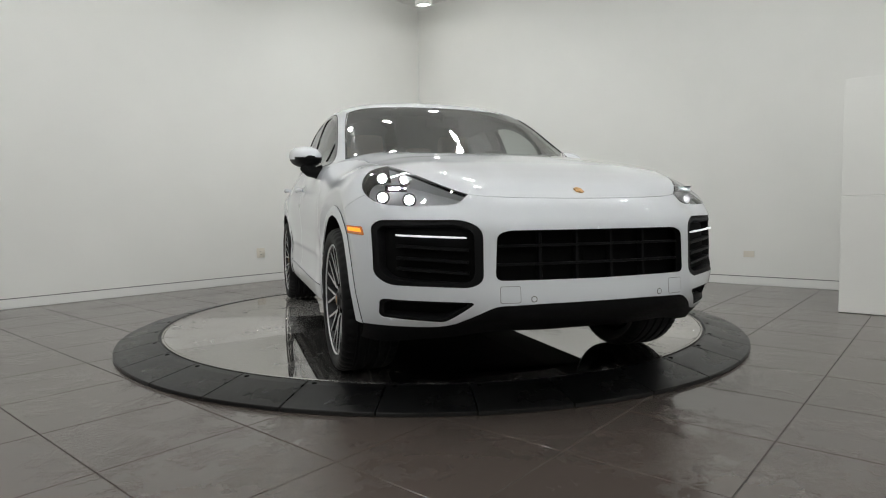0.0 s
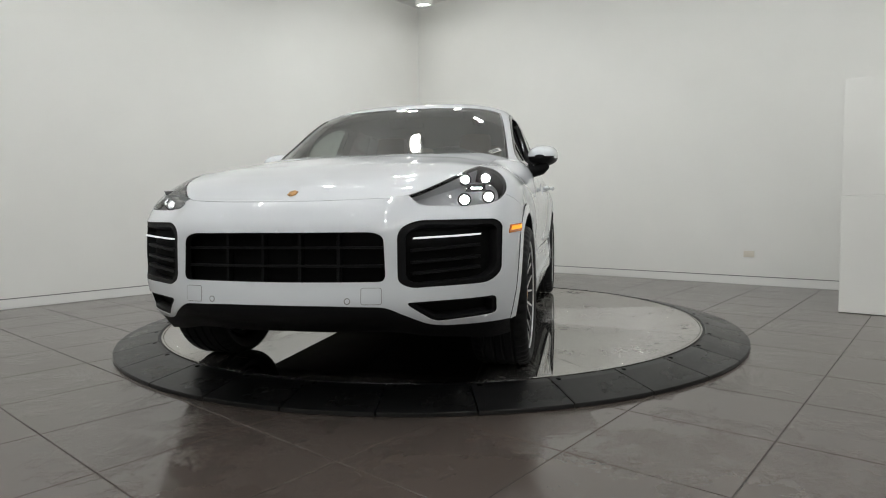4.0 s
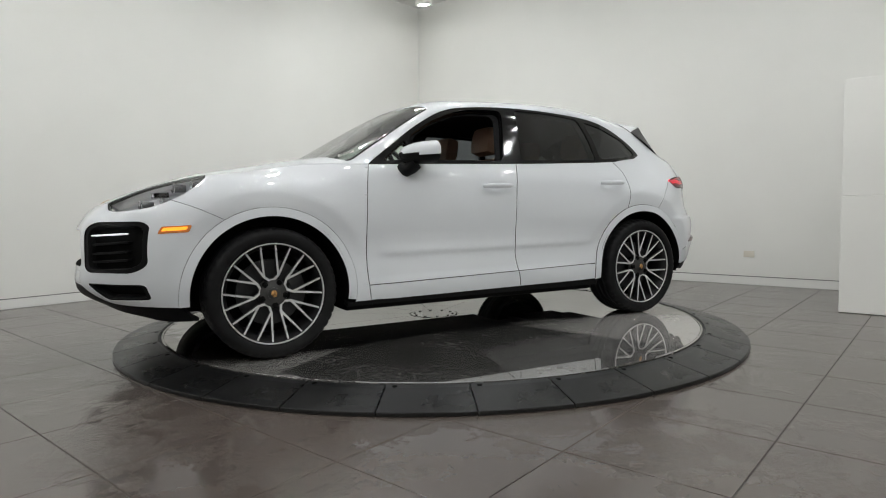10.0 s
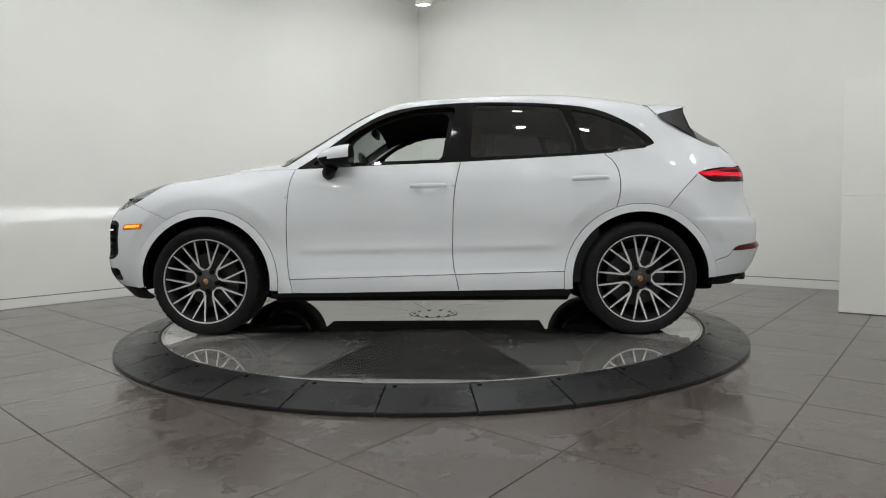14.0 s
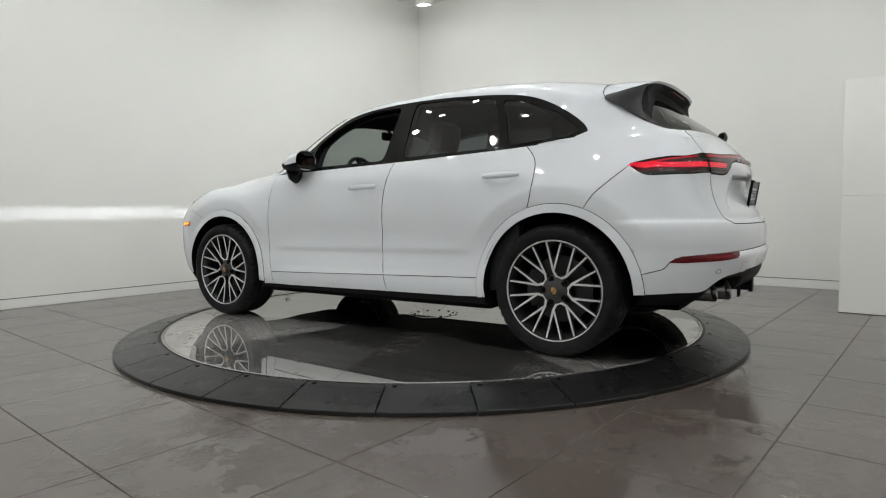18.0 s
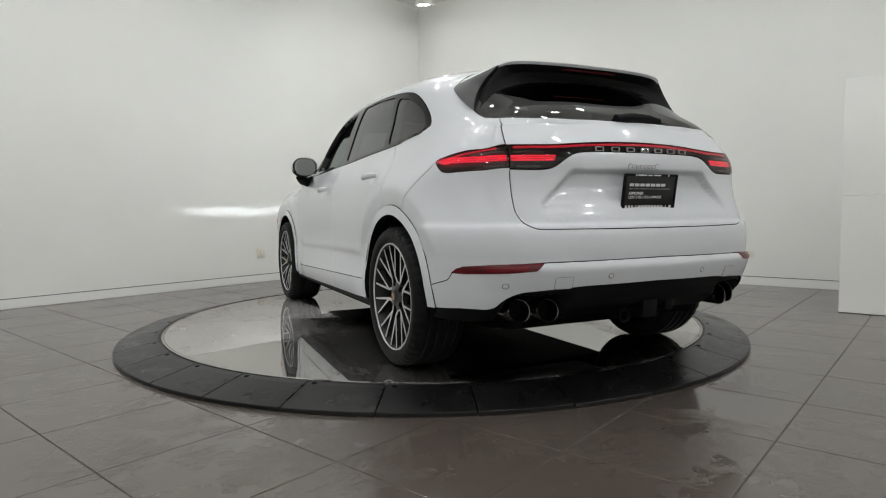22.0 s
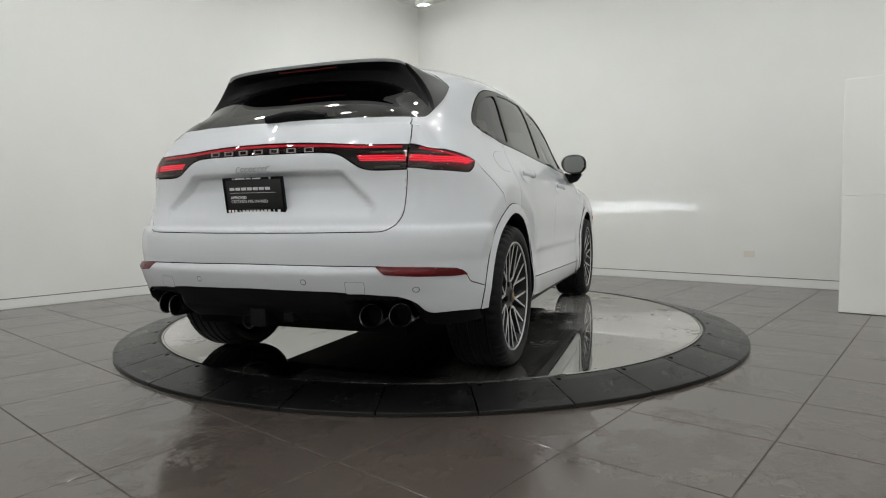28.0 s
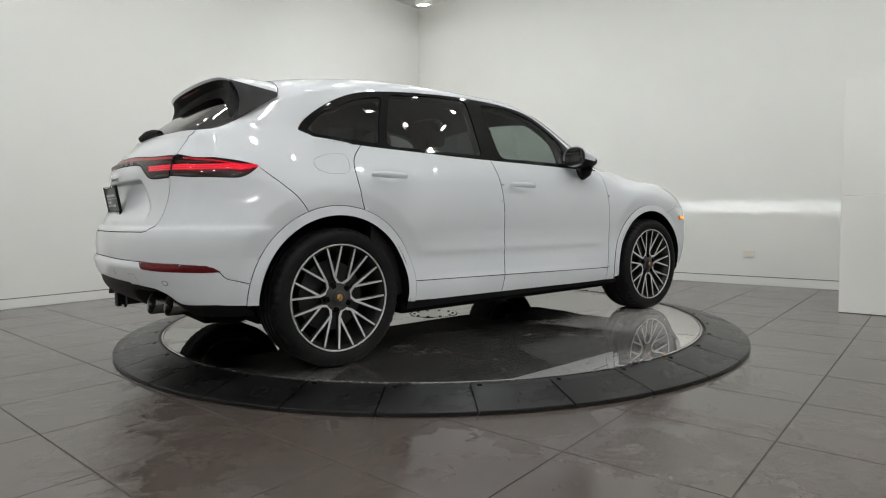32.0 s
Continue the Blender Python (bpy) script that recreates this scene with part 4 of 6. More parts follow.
def car_body(car):
    seam_a, seam_b, seam_c = (curve(s, 30) for s in (SEAM_A, SEAM_B, SEAM_C))
    lamp_low = curve(LAMP_LOW, 40)
    u_tip = lower_top(2.246)[0]
    u_back = lower_top(1.775)[0]

    def uv(pts, **k):
        return on_side(pts, **k)
    A_lamp = uv(lamp_low)
    # bumper seam to the front arch
    seam_f = uv(curve([(1.95, 0.899), (1.849, 0.861), (1.702, 0.796)], 16))
    a_f0 = math.degrees(math.atan2(0.796 - ARCH_F[1], 1.702 - ARCH_F[0]))
    def flare(P, N):
        """The hollow band round each wheel-arch lip."""
        d = np.zeros(len(P))
        for c in (ARCH_F, ARCH_R):
            r = np.hypot(P[:, 0] - c[0], P[:, 2] - c[1])
            up = np.clip((P[:, 2] - c[1] - 0.10) / 0.25, 0, 1)
            d += np.where(np.abs(P[:, 1]) > 0.6, up * np.clip(1 - (r - R_OUT) / 0.09, 0, 1), 0)
        return P - N * (0.025 * d)[:, None]
    def tail_step(P, N):
        """The low step across the tail, above the bumper."""
        k = np.clip((0.764 - P[:, 2]) / 0.012, 0, 1) * np.clip((-1.75 - P[:, 0]) / 0.15, 0, 1)
        return P + N * (0.013 * k * k * (3 - 2 * k) * np.clip((P[:, 2] - 0.61) / 0.11, 0, 1))[:, None]
    # wheel-arch lips
    for c, nm in ((ARCH_F, "front"), (ARCH_R, "rear")):
        a0, a1 = (-5.0, 188.0) if nm == "front" else (-8.0, 179.4)
        o, i = arc(*c, R_OUT - 0.001, a0, a1, 60), arc(*c, R_IN, a1, a0, 60)
        panel("wheel_arch", LOWER, uv(o + i, v0=0.0), M_PAINT, car, lift=0.004, depth=0.05, gap=0.0008, step=0.02, mirror=True, label="white painted wheel-arch lip", shape=flare)
    # front wing
    up = seam_a[:, :]
    d_end = (ARCH_F[0] + R_OUT * math.cos(radians(190)), ARCH_F[1] + R_OUT * math.sin(radians(190)))
    k = int(np.abs(A_lamp - seam_f[0]).sum(1).argmin())
    out = np.concatenate([uv(smooth_line([(d_end[0], 0.286), (0.858, 0.286)])), uv(up), edge_top(0.83, 1.765, 60), A_lamp[k:][::-1], seam_f, uv(arc(*ARCH_F, R_OUT, a_f0, 190, 50))])
    panel("front_wing", LOWER, out, M_PAINT, car, mirror=True, gap=0.0022, shape=flare, step=0.018)
    # front bumper
    bot_white = [(1.937, 0.329), (1.98, 0.331), (2.06, 0.334)]
    low_front = smooth_line([(0.82, 0.335), (0.66, 0.340), (0.60, 0.352), (0.533, 0.394), (0.455, 0.438), (0.25, 0.444), (0.0, 0.444)], round_r=0.03)
    a_end = math.degrees(math.asin((0.329 - ARCH_F[1]) / R_OUT))
    out = np.concatenate([np.array([[2.0, V_TOP]]), np.stack([np.linspace(2.0, u_tip, 24), np.full(24, V_TOP)], 1), A_lamp[:k + 1], seam_f,
                          uv(arc(*ARCH_F, R_OUT, a_f0, a_end, 30)), uv(curve(bot_white, 12)), on_front(low_front)])
    grille = on_front(smooth_line([(0.0, 0.742), (0.405, 0.742), (0.448, 0.725), (0.456, 0.543), (0.0, 0.540)], round_r=0.03))
    intake = on_front(smooth_line([(0.892, 0.765), (0.866, 0.790), (0.565, 0.788), (0.502, 0.752), (0.503, 0.540), (0.550, 0.514), (0.842, 0.520), (0.888, 0.560)], closed=True, round_r=0.045))
    lowin = on_front(smooth_line([(0.866, 0.458), (0.530, 0.453), (0.631, 0.364), (0.862, 0.376)], closed=True, round_r=0.022))
    panel("front_bumper", LOWER, out, M_PAINT, car, holes=[grille, intake, lowin], join_mid=True, depth=0.03, gap=0.0016, shape=flare)
    # intake liners and louvres, cut to the openings
    panel("grille_back", LOWER, grille, M_DARK, car, lift=-0.075, gap=-0.03, join_mid=True, depth=0.004, label="dark mesh behind the grille")
    for nm, h in (("intake_back", intake), ("lower_intake_back", lowin)):
        panel(nm, LOWER, h, M_DARK, car, lift=-0.05, gap=-0.02, mirror=True, depth=0.004)
    # black frames round the openings
    ring = lambda h, d: h + (h.mean(0) - h) * d
    panel("intake_frame", LOWER, intake, M_BLACKPL, car, holes=[ring(intake, 0.13)], lift=-0.007, gap=-0.002, depth=0.045, mirror=True, step=0.015, label="black plastic intake surround")
    panel("lower_intake_frame", LOWER, lowin, M_BLACKPL, car, holes=[ring(lowin, 0.12)], lift=-0.006, gap=-0.002, depth=0.04, mirror=True, step=0.012)

    def bar(name, pts, w, lift, mat, mirror=True, mid=False, label="", depth=0.02):
        a = np.array([(y, z + w / 2) for y, z in pts])
        b = np.array([(y, z - w / 2) for y, z in pts[::-1]])
        panel(name, LOWER, on_front(smooth_line(np.concatenate([a, b]), closed=True)) if not mid else on_front(np.concatenate([smooth_line(a), smooth_line(b)])), mat, car,
              lift=lift, gap=0.0, depth=depth, mirror=mirror, join_mid=mid, step=0.02, label=label)
    for z in (0.605, 0.680):
        bar("grille_slat", [(0.0, z), (0.45, z)], 0.008, -0.026, M_BLACKPL, False, True, depth=0.03)
    for y in (0.085, 0.255):
        panel("grille_strut", LOWER, on_front(smooth_line([(y - 0.006, 0.742), (y + 0.006, 0.742), (y + 0.006, 0.54), (y - 0.006, 0.54)], closed=True)), M_BLACKPL, car, lift=-0.036, gap=0, depth=0.03, mirror=True)
    for i, z in enumerate((0.675, 0.625, 0.580)):
        bar("intake_louvre", [(0.56, z - 0.010), (0.82, z + 0.008)], 0.010, -0.016, M_BLACKPL, depth=0.03)
    bar("daylight_lamp", [(0.565, 0.716), (0.70, 0.722), (0.815, 0.728)], 0.005, -0.004, M_DRL, label="white light strip in the intake", depth=0.02)
    # black chin under the bumper
    chin = np.concatenate([on_front(low_front[::-1]), uv(curve(bot_white, 12))[::-1], uv([(1.885, 0.27)], v0=0.0), np.stack([np.linspace(LOWER.find([(1.85, 0.25)], [0, 2], 6, 10)[0, 0], 2.0, 40), np.zeros(40)], 1)])
    panel("chin_spoiler", LOWER, chin, M_BLACKPL, car, join_mid=True, lift=-0.004, gap=-0.003, depth=0.03, label="black plastic chin below the bumper")
    # parking sensors, tow cover
    for y in (0.304,):
        a = np.linspace(0, 2 * math.pi, 20, endpoint=False)
        h = on_front([(y + 0.011 * math.cos(t), 0.465 + 0.011 * math.sin(t)) for t in a])
        panel("parking_sensor", LOWER, h, M_PAINT, car, lift=0.0012, gap=0.0015, depth=0.006, step=0.006, mirror=True)
        panel("sensor_ring", LOWER, on_front([(y + 0.0128 * math.cos(t), 0.465 + 0.0128 * math.sin(t)) for t in a]), M_SHADOW_GAP, car, lift=0.0006, gap=0.0, depth=0.004, step=0.006, mirror=True)
    # doors
    trim_z = lambda x: 0.382 + (0.86 - x) * 0.023
    sa = [p for p in seam_a if p[1] > trim_z(0.86)]
    sb = [p for p in seam_b if p[1] > trim_z(-0.243)]
    xt, xl = float(np.interp(trim_z(-0.243), seam_b[:, 1], seam_b[:, 0])), -0.262
    door = np.concatenate([uv(smooth_line([(xt, trim_z(xt)), (0.872, trim_z(0.87))])), uv(sa), edge_top(0.832, -0.28, 60), uv(sb[::-1])])

    def crease(P, N):
        """The pressed step low on the doors."""
        z = P[:, 2] + 0.010 * P[:, 0]
        s = np.interp(z, [0.30, 0.405, 0.435, 0.555, 0.580, 0.640, 0.70], [0.75, 0.75, 0.25, 0.30, 1.0, 0.35, 0.0])
        e = np.clip((0.87 - P[:, 0]) / 0.2, 0, 1) * np.clip((P[:, 0] + 0.98) / 0.2, 0, 1)
        h = sum(np.exp(-((P[:, 0] - hx) / 0.07) ** 2 - ((P[:, 2] - hz + 0.006) / 0.026) ** 2) for hx, hz in ((-0.055, 0.995), (-1.11, 1.030)))
        return flare(P, N) + N * (0.013 * s * e * e * (3 - 2 * e) - 0.016 * h)[:, None]
    doors = panel("front_door", LOWER, door, M_PAINT, car, mirror=True, shape=crease, step=0.018)
    sa2 = [p for p in seam_a if p[1] < trim_z(0.86)]
    sb2 = [p for p in seam_b if p[1] < trim_z(-0.243)]
    panel("front_door_trim", LOWER, np.concatenate([uv(smooth_line([(xl, 0.30), (0.858, 0.287)])), uv(sa2), uv(smooth_line([(0.872, trim_z(0.87)), (xt, trim_z(xt))])), uv(sb2[::-1])]), M_PAINT, car, mirror=True, shape=crease)
    zt = trim_z(-0.95)
    aa = math.degrees(math.asin((zt - ARCH_R[1]) / R_OUT))
    ac = math.degrees(math.atan2(0.835 - ARCH_R[1], -1.285 - ARCH_R[0]))
    x_t = ARCH_R[0] + R_OUT * math.cos(radians(aa))
    rdoor = np.concatenate([uv(arc(*ARCH_R, R_OUT, ac, aa, 30)), uv(smooth_line([(x_t, zt), (xt, trim_z(xt))])), uv(sb), edge_top(-0.284, -1.236, 50), uv(seam_c[::-1])])
    rdoors = panel("rear_door", LOWER, rdoor, M_PAINT, car, mirror=True, shape=crease, step=0.018)
    ab = math.degrees(math.asin((0.306 - ARCH_R[1]) / R_OUT))
    x_b = ARCH_R[0] + R_OUT * math.cos(radians(ab))
    panel("rear_door_trim", LOWER, np.concatenate([uv(arc(*ARCH_R, R_OUT, aa, ab, 12)), uv(smooth_line([(x_b, 0.306), (xl, 0.30)])), uv(sb2), uv(smooth_line([(xt, trim_z(xt)), (x_t, zt)]))]), M_PAINT, car, mirror=True, shape=crease)
    # sill
    panel("sill", LOWER, uv(smooth_line([(1.01, 0.282), (-0.223, 0.296), (-1.0, 0.304), (-1.0, 0.25), (1.01, 0.25)], closed=True), v0=0.0), M_BLACKPL, car, mirror=True, lift=-0.012, depth=0.05, label="black plastic sill")
    # quarter panel
    aq = math.degrees(math.atan2(0.8345 - ARCH_R[1], -1.623 - ARCH_R[0]))
    seam_q = uv(curve([(-1.623, 0.8345), (-1.66, 0.885), (-1.72, 0.948), (-1.843, 1.058)], 20))
    t_top, t_low = uv(curve(TAIL_TOP, 16)), uv(curve(TAIL_LOW, 16))
    gate_seam = on_rear(smooth_line([(0.668, 1.2020), (0.676, 1.165), (0.684, 1.12), (0.685, 0.98), (0.684, 0.80), (0.632, 0.737), (0.3, 0.734), (0.0, 0.734)], round_r=0.05))
    k_lamp = int(np.abs(LOWER.at(gate_seam[:, 0], gate_seam[:, 1])[:, 2] - 1.112).argmin())
    k_low = int(np.abs(LOWER.at(gate_seam[:, 0], gate_seam[:, 1])[:, 2] - 1.003).argmin())
    ltop = np.concatenate([t_top, np.linspace(t_top[-1], gate_seam[k_lamp], 12)[1:]])
    llow = np.concatenate([t_low, np.linspace(t_low[-1], gate_seam[k_low], 12)[1:]])
    u_gate = gate_seam[0, 0]
    quarter = np.concatenate([uv(arc(*ARCH_R, R_OUT, aq, ac, 30)), uv(seam_c), np.stack([np.linspace(lower_top(-1.24)[0], u_gate, 60), np.full(60, V_TOP)], 1), gate_seam[:k_lamp + 1], ltop[::-1], seam_q[::-1]])
    panel("rear_wing", LOWER, quarter, M_PAINT, car, mirror=True, no_rim=lambda p: p[0] < -1.50 and p[2] > 1.19, shape=flare, step=0.018, soft=joint_normals)
    # tail lamps on the wing
    tl = np.concatenate([ltop, gate_seam[k_lamp:k_low + 1], llow[::-1]])
    lamps = panel("tail_lamp", LOWER, tl, M_SMOKE, car, mirror=True, lift=0.001, depth=0.02, label="smoked red tail lamp, lit")
    panel("tail_lamp_back", LOWER, tl, M_LAMPBACK, car, mirror=True, lift=-0.024, gap=-0.004, depth=0.004)
    # tailgate with its lamp band
    band_top = [(0.684, 1.112), (0.47, 1.116), (0.30, 1.128), (0.15, 1.134), (0.0, 1.136)]
    band_low = [(0.0, 1.086), (0.30, 1.085), (0.390, 1.078), (0.495, 1.006), (0.56, 1.000), (0.684, 1.003)]
    btop, blow = on_rear(curve(band_top, 40)), on_rear(smooth_line(band_low, round_r=0.05))
    gate_up = np.concatenate([np.stack([np.linspace(U_LAST, u_gate, 30), np.full(30, V_TOP)], 1), gate_seam[:k_lamp + 1], btop])
    panel("tailgate_upper", LOWER, gate_up, M_PAINT, car, join_mid=True, no_rim=lambda p: p[2] > 1.185)

    def recess(P, N):
        """Pressed hollow for the number plate."""
        z = np.clip((1.000 - P[:, 2]) / 0.006, 0, 1) * np.clip((P[:, 2] - 0.80) / 0.13, 0, 1)
        w = 0.40 + np.clip((1.0 - P[:, 2]) / 0.15, 0, 1) * 0.16
        s = np.clip((w - np.abs(P[:, 1])) / 0.018, 0, 1)
        s = s * s * (3 - 2 * s)
        return tail_step(P - N * (0.032 * z * s)[:, None], N)
    gate_lo = np.concatenate([blow, gate_seam[k_low:]])
    gate = panel("tailgate", LOWER, gate_lo, M_PAINT, car, join_mid=True, shape=recess, step=0.010)
    band = np.concatenate([btop, blow, gate_seam[k_lamp:k_low + 1][::-1]])
    panel("light_bar", LOWER, band, M_SMOKE, car, join_mid=True, lift=0.001, depth=0.015, label="smoked light bar across the tailgate")
    panel("light_bar_back", LOWER, band, M_DARK, car, join_mid=True, lift=-0.02, gap=-0.004, depth=0.003)

    def glow(name, pts, w, mid=False, f=on_rear, lift=-0.004, mat=M_REDGLOW):
        pts = np.array(pts)
        a, b = pts + (0, w / 2), (pts - (0, w / 2))[::-1]
        o = f(np.concatenate([smooth_line(a), smooth_line(b)]))
        panel(name, LOWER, o, mat, car, lift=lift, gap=0, depth=0.006, step=0.015, mirror=not mid, join_mid=mid, label="red glowing strip")
    glow("glow_strip", [(0.0, 1.129), (0.15, 1.127), (0.30, 1.121), (0.47, 1.109), (0.655, 1.105)], 0.006, True, mat=M_REDDIM)
    for z in (1.065, 1.055, 1.045):
        glow("glow_strip", [(0.475 + (1.063 - z) * 0.6, z + 0.001), (0.56, z), (0.676, z - 0.001)], 0.0038)
        glow("glow_strip", [(0.870 - (1.063 - z) * 0.3, z + 0.006), (0.83, z + 0.004), (0.78, z + 0.001), (0.694, z)], 0.0040)
    glow("glow_strip", [(-1.885, 1.062), (-1.93, 1.073), (-2.036, 1.089), (-2.10, 1.096), (-2.165, 1.102)], 0.005, f=on_side, mat=M_REDDIM)
    panel("glow_wedge", LOWER, uv(smooth_line([(-1.888, 1.060), (-1.925, 1.070), (-1.950, 1.058), (-1.940, 1.043), (-1.915, 1.044)], closed=True, round_r=0.006)), M_REDGLOW, car, lift=-0.005, gap=0, depth=0.004, step=0.012, mirror=True)
    for ya, yb, z in ((0.53, 0.66, 1.083), (0.55, 0.655, 1.016), (0.70, 0.79, 1.082), (0.70, 0.77, 1.016)):
        o = on_rear(smooth_line([(ya, z - 0.003), (yb, z - 0.003), (yb, z + 0.003), (ya, z + 0.003)], closed=True))
        panel("lamp_bar", LOWER, o, M_LAMPGREY, car, lift=-0.004, gap=0, depth=0.006, step=0.02, mirror=True)
    # rear bumper: upper band, lower part with reflectors
    zb = 0.604
    ag = math.degrees(math.asin((0.605 - ARCH_R[1]) / R_OUT))
    line_r = uv(smooth_line([(-2.11, 0.578), (-2.056, 0.548), (-2.035, 0.515), (-1.97, 0.497), (ARCH_R[0] - R_OUT * math.cos(math.asin((0.485 - ARCH_R[1]) / R_OUT)), 0.485)], round_r=0.02))
    upper = np.concatenate([llow, gate_seam[k_low:], on_rear(smooth_line([(0.0, zb), (0.60, zb - 0.006), (0.78, zb - 0.014)])), line_r,
                            uv(arc(*ARCH_R, R_OUT, 180 - math.degrees(math.asin((0.485 - ARCH_R[1]) / R_OUT)), aq, 30)), seam_q])
    panel("rear_bumper_upper", LOWER, upper, M_PAINT, car, join_mid=True, shape=lambda P, N: tail_step(flare(P, N), N), gap=0.0022, step=0.013)
    wl = smooth_line([(0.86, 0.385), (0.762, 0.388), (0.735, 0.440), (0.68, 0.468), (0.40, 0.488), (0.0, 0.494)], round_r=0.04)
    lower = np.concatenate([on_rear(smooth_line([(0.0, zb), (0.60, zb - 0.006), (0.78, zb - 0.014)])), line_r,
                            uv(arc(*ARCH_R, R_OUT, 180 - math.degrees(math.asin((0.485 - ARCH_R[1]) / R_OUT)), 179.4, 14)), uv(smooth_line([(-1.945, 0.377), (-2.02, 0.381)])), on_rear(wl)])
    panel("rear_bumper", LOWER, lower, M_PAINT, car, join_mid=True, shape=ledge, step=0.015)
    r_out = np.concatenate([uv(smooth_line([(-2.053, 0.548), (-2.084, 0.570), (-2.16, 0.584), (-2.22, 0.588)])), on_rear(smooth_line([(0.72, 0.594), (0.590, 0.597), (0.625, 0.566), (0.72, 0.558)])), uv(smooth_line([(-2.22, 0.553), (-2.12, 0.546)]))])
    panel("rear_reflector", LOWER, r_out, M_RED, car, mirror=True, lift=0.0022, gap=0.0, depth=0.012, step=0.012, label="dark red rear reflector", shape=ledge)
    panel("reflector_core", LOWER, on_rear(smooth_line([(0.80, 0.576), (0.66, 0.583), (0.665, 0.571), (0.80, 0.564)], closed=True)), M_REDMID, car, mirror=True, lift=0.0034, gap=0.0, depth=0.004, step=0.012, shape=ledge)
    diff = np.concatenate([on_rear(wl[::-1]), uv([(-2.02, 0.381), (-1.945, 0.377)]), uv([(-1.93, 0.35)], v0=0.0), np.stack([np.linspace(20.05, U_LAST, 40), np.interp(np.linspace(20.05, U_LAST, 40), (20, 21, 22, 23, 25), (1.0, 0.95, 0.5, 0.3, 0.0))], 1)])

    def tuck(P, N):
        """Hollows round the exhaust tips."""
        y = np.abs(P[:, 1])
        d = np.clip((0.452 - P[:, 2]) / 0.02, 0, 1) * np.clip((y - 0.455) / 0.02, 0, 1) * np.clip((0.735 - y) / 0.02, 0, 1)
        return P - N * (0.075 * d)[:, None]
    panel("rear_diffuser", LOWER, diff, M_BLACKPL, car, join_mid=True, lift=-0.006, gap=-0.003, depth=0.03, label="black plastic rear diffuser", shape=tuck, step=0.016)
    for y, z, f in ((0.276, 0.532, on_rear), (0.737, 0.50, on_rear)):
        a = np.linspace(0, 2 * math.pi, 20, endpoint=False)
        panel("sensor_ring", LOWER, f([(y + 0.0128 * math.cos(t), z + 0.0128 * math.sin(t)) for t in a]), M_SHADOW_GAP, car, lift=0.0006, gap=0.0, depth=0.004, step=0.006, mirror=True, shape=ledge)
        panel("parking_sensor", LOWER, f([(y + 0.011 * math.cos(t), z + 0.011 * math.sin(t)) for t in a]), M_PAINT, car, lift=0.0012, gap=0.0015, depth=0.006, step=0.006, mirror=True, shape=ledge)
    # head lamps
    hl = np.concatenate([np.stack([np.linspace(u_tip, u_back, 40), np.full(40, V_TOP - 0.02)], 1), A_lamp[::-1]])
    panel("head_lamp_lens", LOWER, hl, M_CLEARLENS, car, mirror=True, lift=0.002, depth=0.012, gap=0.003, label="clear head lamp cover")
    panel("head_lamp_bowl", LOWER, hl, M_LAMPBOWL, car, mirror=True, lift=-0.085, gap=-0.016, depth=0.004)
    panel("head_lamp_frame", LOWER, hl, M_BLACKGLOSS, car, holes=[hl + (hl.mean(0) - hl) * 0.02], mirror=True, lift=-0.006, gap=0.002, depth=0.014)
    for s in (1, -1):
        u = np.linspace(u_tip, u_back, 40)
        w = np.full(40, V_TOP - 0.02)
        P, N = LOWER.at(u, w), LOWER.normal(u, w)
        rows = [P - N * d for d in (0.003, 0.045, 0.095)]
        v = [(q[0], q[1] * s, q[2]) for r in rows for q in r]
        f = [(k * 40 + i, k * 40 + i + 1, (k + 1) * 40 + i + 1, (k + 1) * 40 + i) for k in range(2) for i in range(39)]
        piece("lamp_housing", v, f, M_LAMPBOWL, car, smooth=True)
    # side marker lamps
    mk = uv(smooth_line([(2.010, 0.762), (1.866, 0.768), (1.883, 0.732), (2.030, 0.725)], closed=True, round_r=0.01))
    panel("side_marker", LOWER, mk, M_AMBERLENS, car, mirror=True, lift=0.003, gap=0, depth=0.008, step=0.012, label="amber side marker lamp, lit")
    mk = uv(smooth_line([(2.000, 0.755), (1.885, 0.760), (1.895, 0.744), (2.012, 0.738)], closed=True, round_r=0.006))
    panel("marker_glow", LOWER, mk, M_AMBER, car, mirror=True, lift=0.0045, gap=0, depth=0.003, step=0.012)
    return doors, rdoors, gate


class Field:
    """The bonnet as a height field, with the same calls as a net."""

    def at(self, u, v):
        return np.stack([u, v, hood_z(u, v)], 1)

    def normal(self, u, v):
        h = 2e-3
        n = np.stack([-(hood_z(u + h, v) - hood_z(u - h, v)) / (2 * h), -(hood_z(u, v + h) - hood_z(u, v - h)) / (2 * h), np.ones(len(u))], 1)
        return n / np.linalg.norm(n, axis=1)[:, None]


GLASS_AREA = [(0.825, 1.128), (0.66, 1.243), (0.488, 1.367), (0.33, 1.462), (0.176, 1.524), (-0.05, 1.556), (-0.337, 1.570), (-0.658, 1.565), (-0.983, 1.545), (-1.225, 1.503), (-1.42, 1.410), (-1.545, 1.318), (-1.580, 1.268), (-1.51, 1.236), (-1.25, 1.200)]
WIN_F = [(0.52, 1.163), (-0.180, 1.175), (-0.220, 1.38), (-0.25, 1.541), (0.0, 1.534), (0.17, 1.496), (0.33, 1.430), (0.45, 1.357), (0.515, 1.308)]
WIN_V = [(0.725, 1.150), (0.545, 1.162), (0.545, 1.288), (0.635, 1.222)]
WIN_R = [(-0.345, 1.185), (-1.06, 1.208), (-1.03, 1.35), (-0.965, 1.524), (-0.66, 1.548), (-0.37, 1.552)]
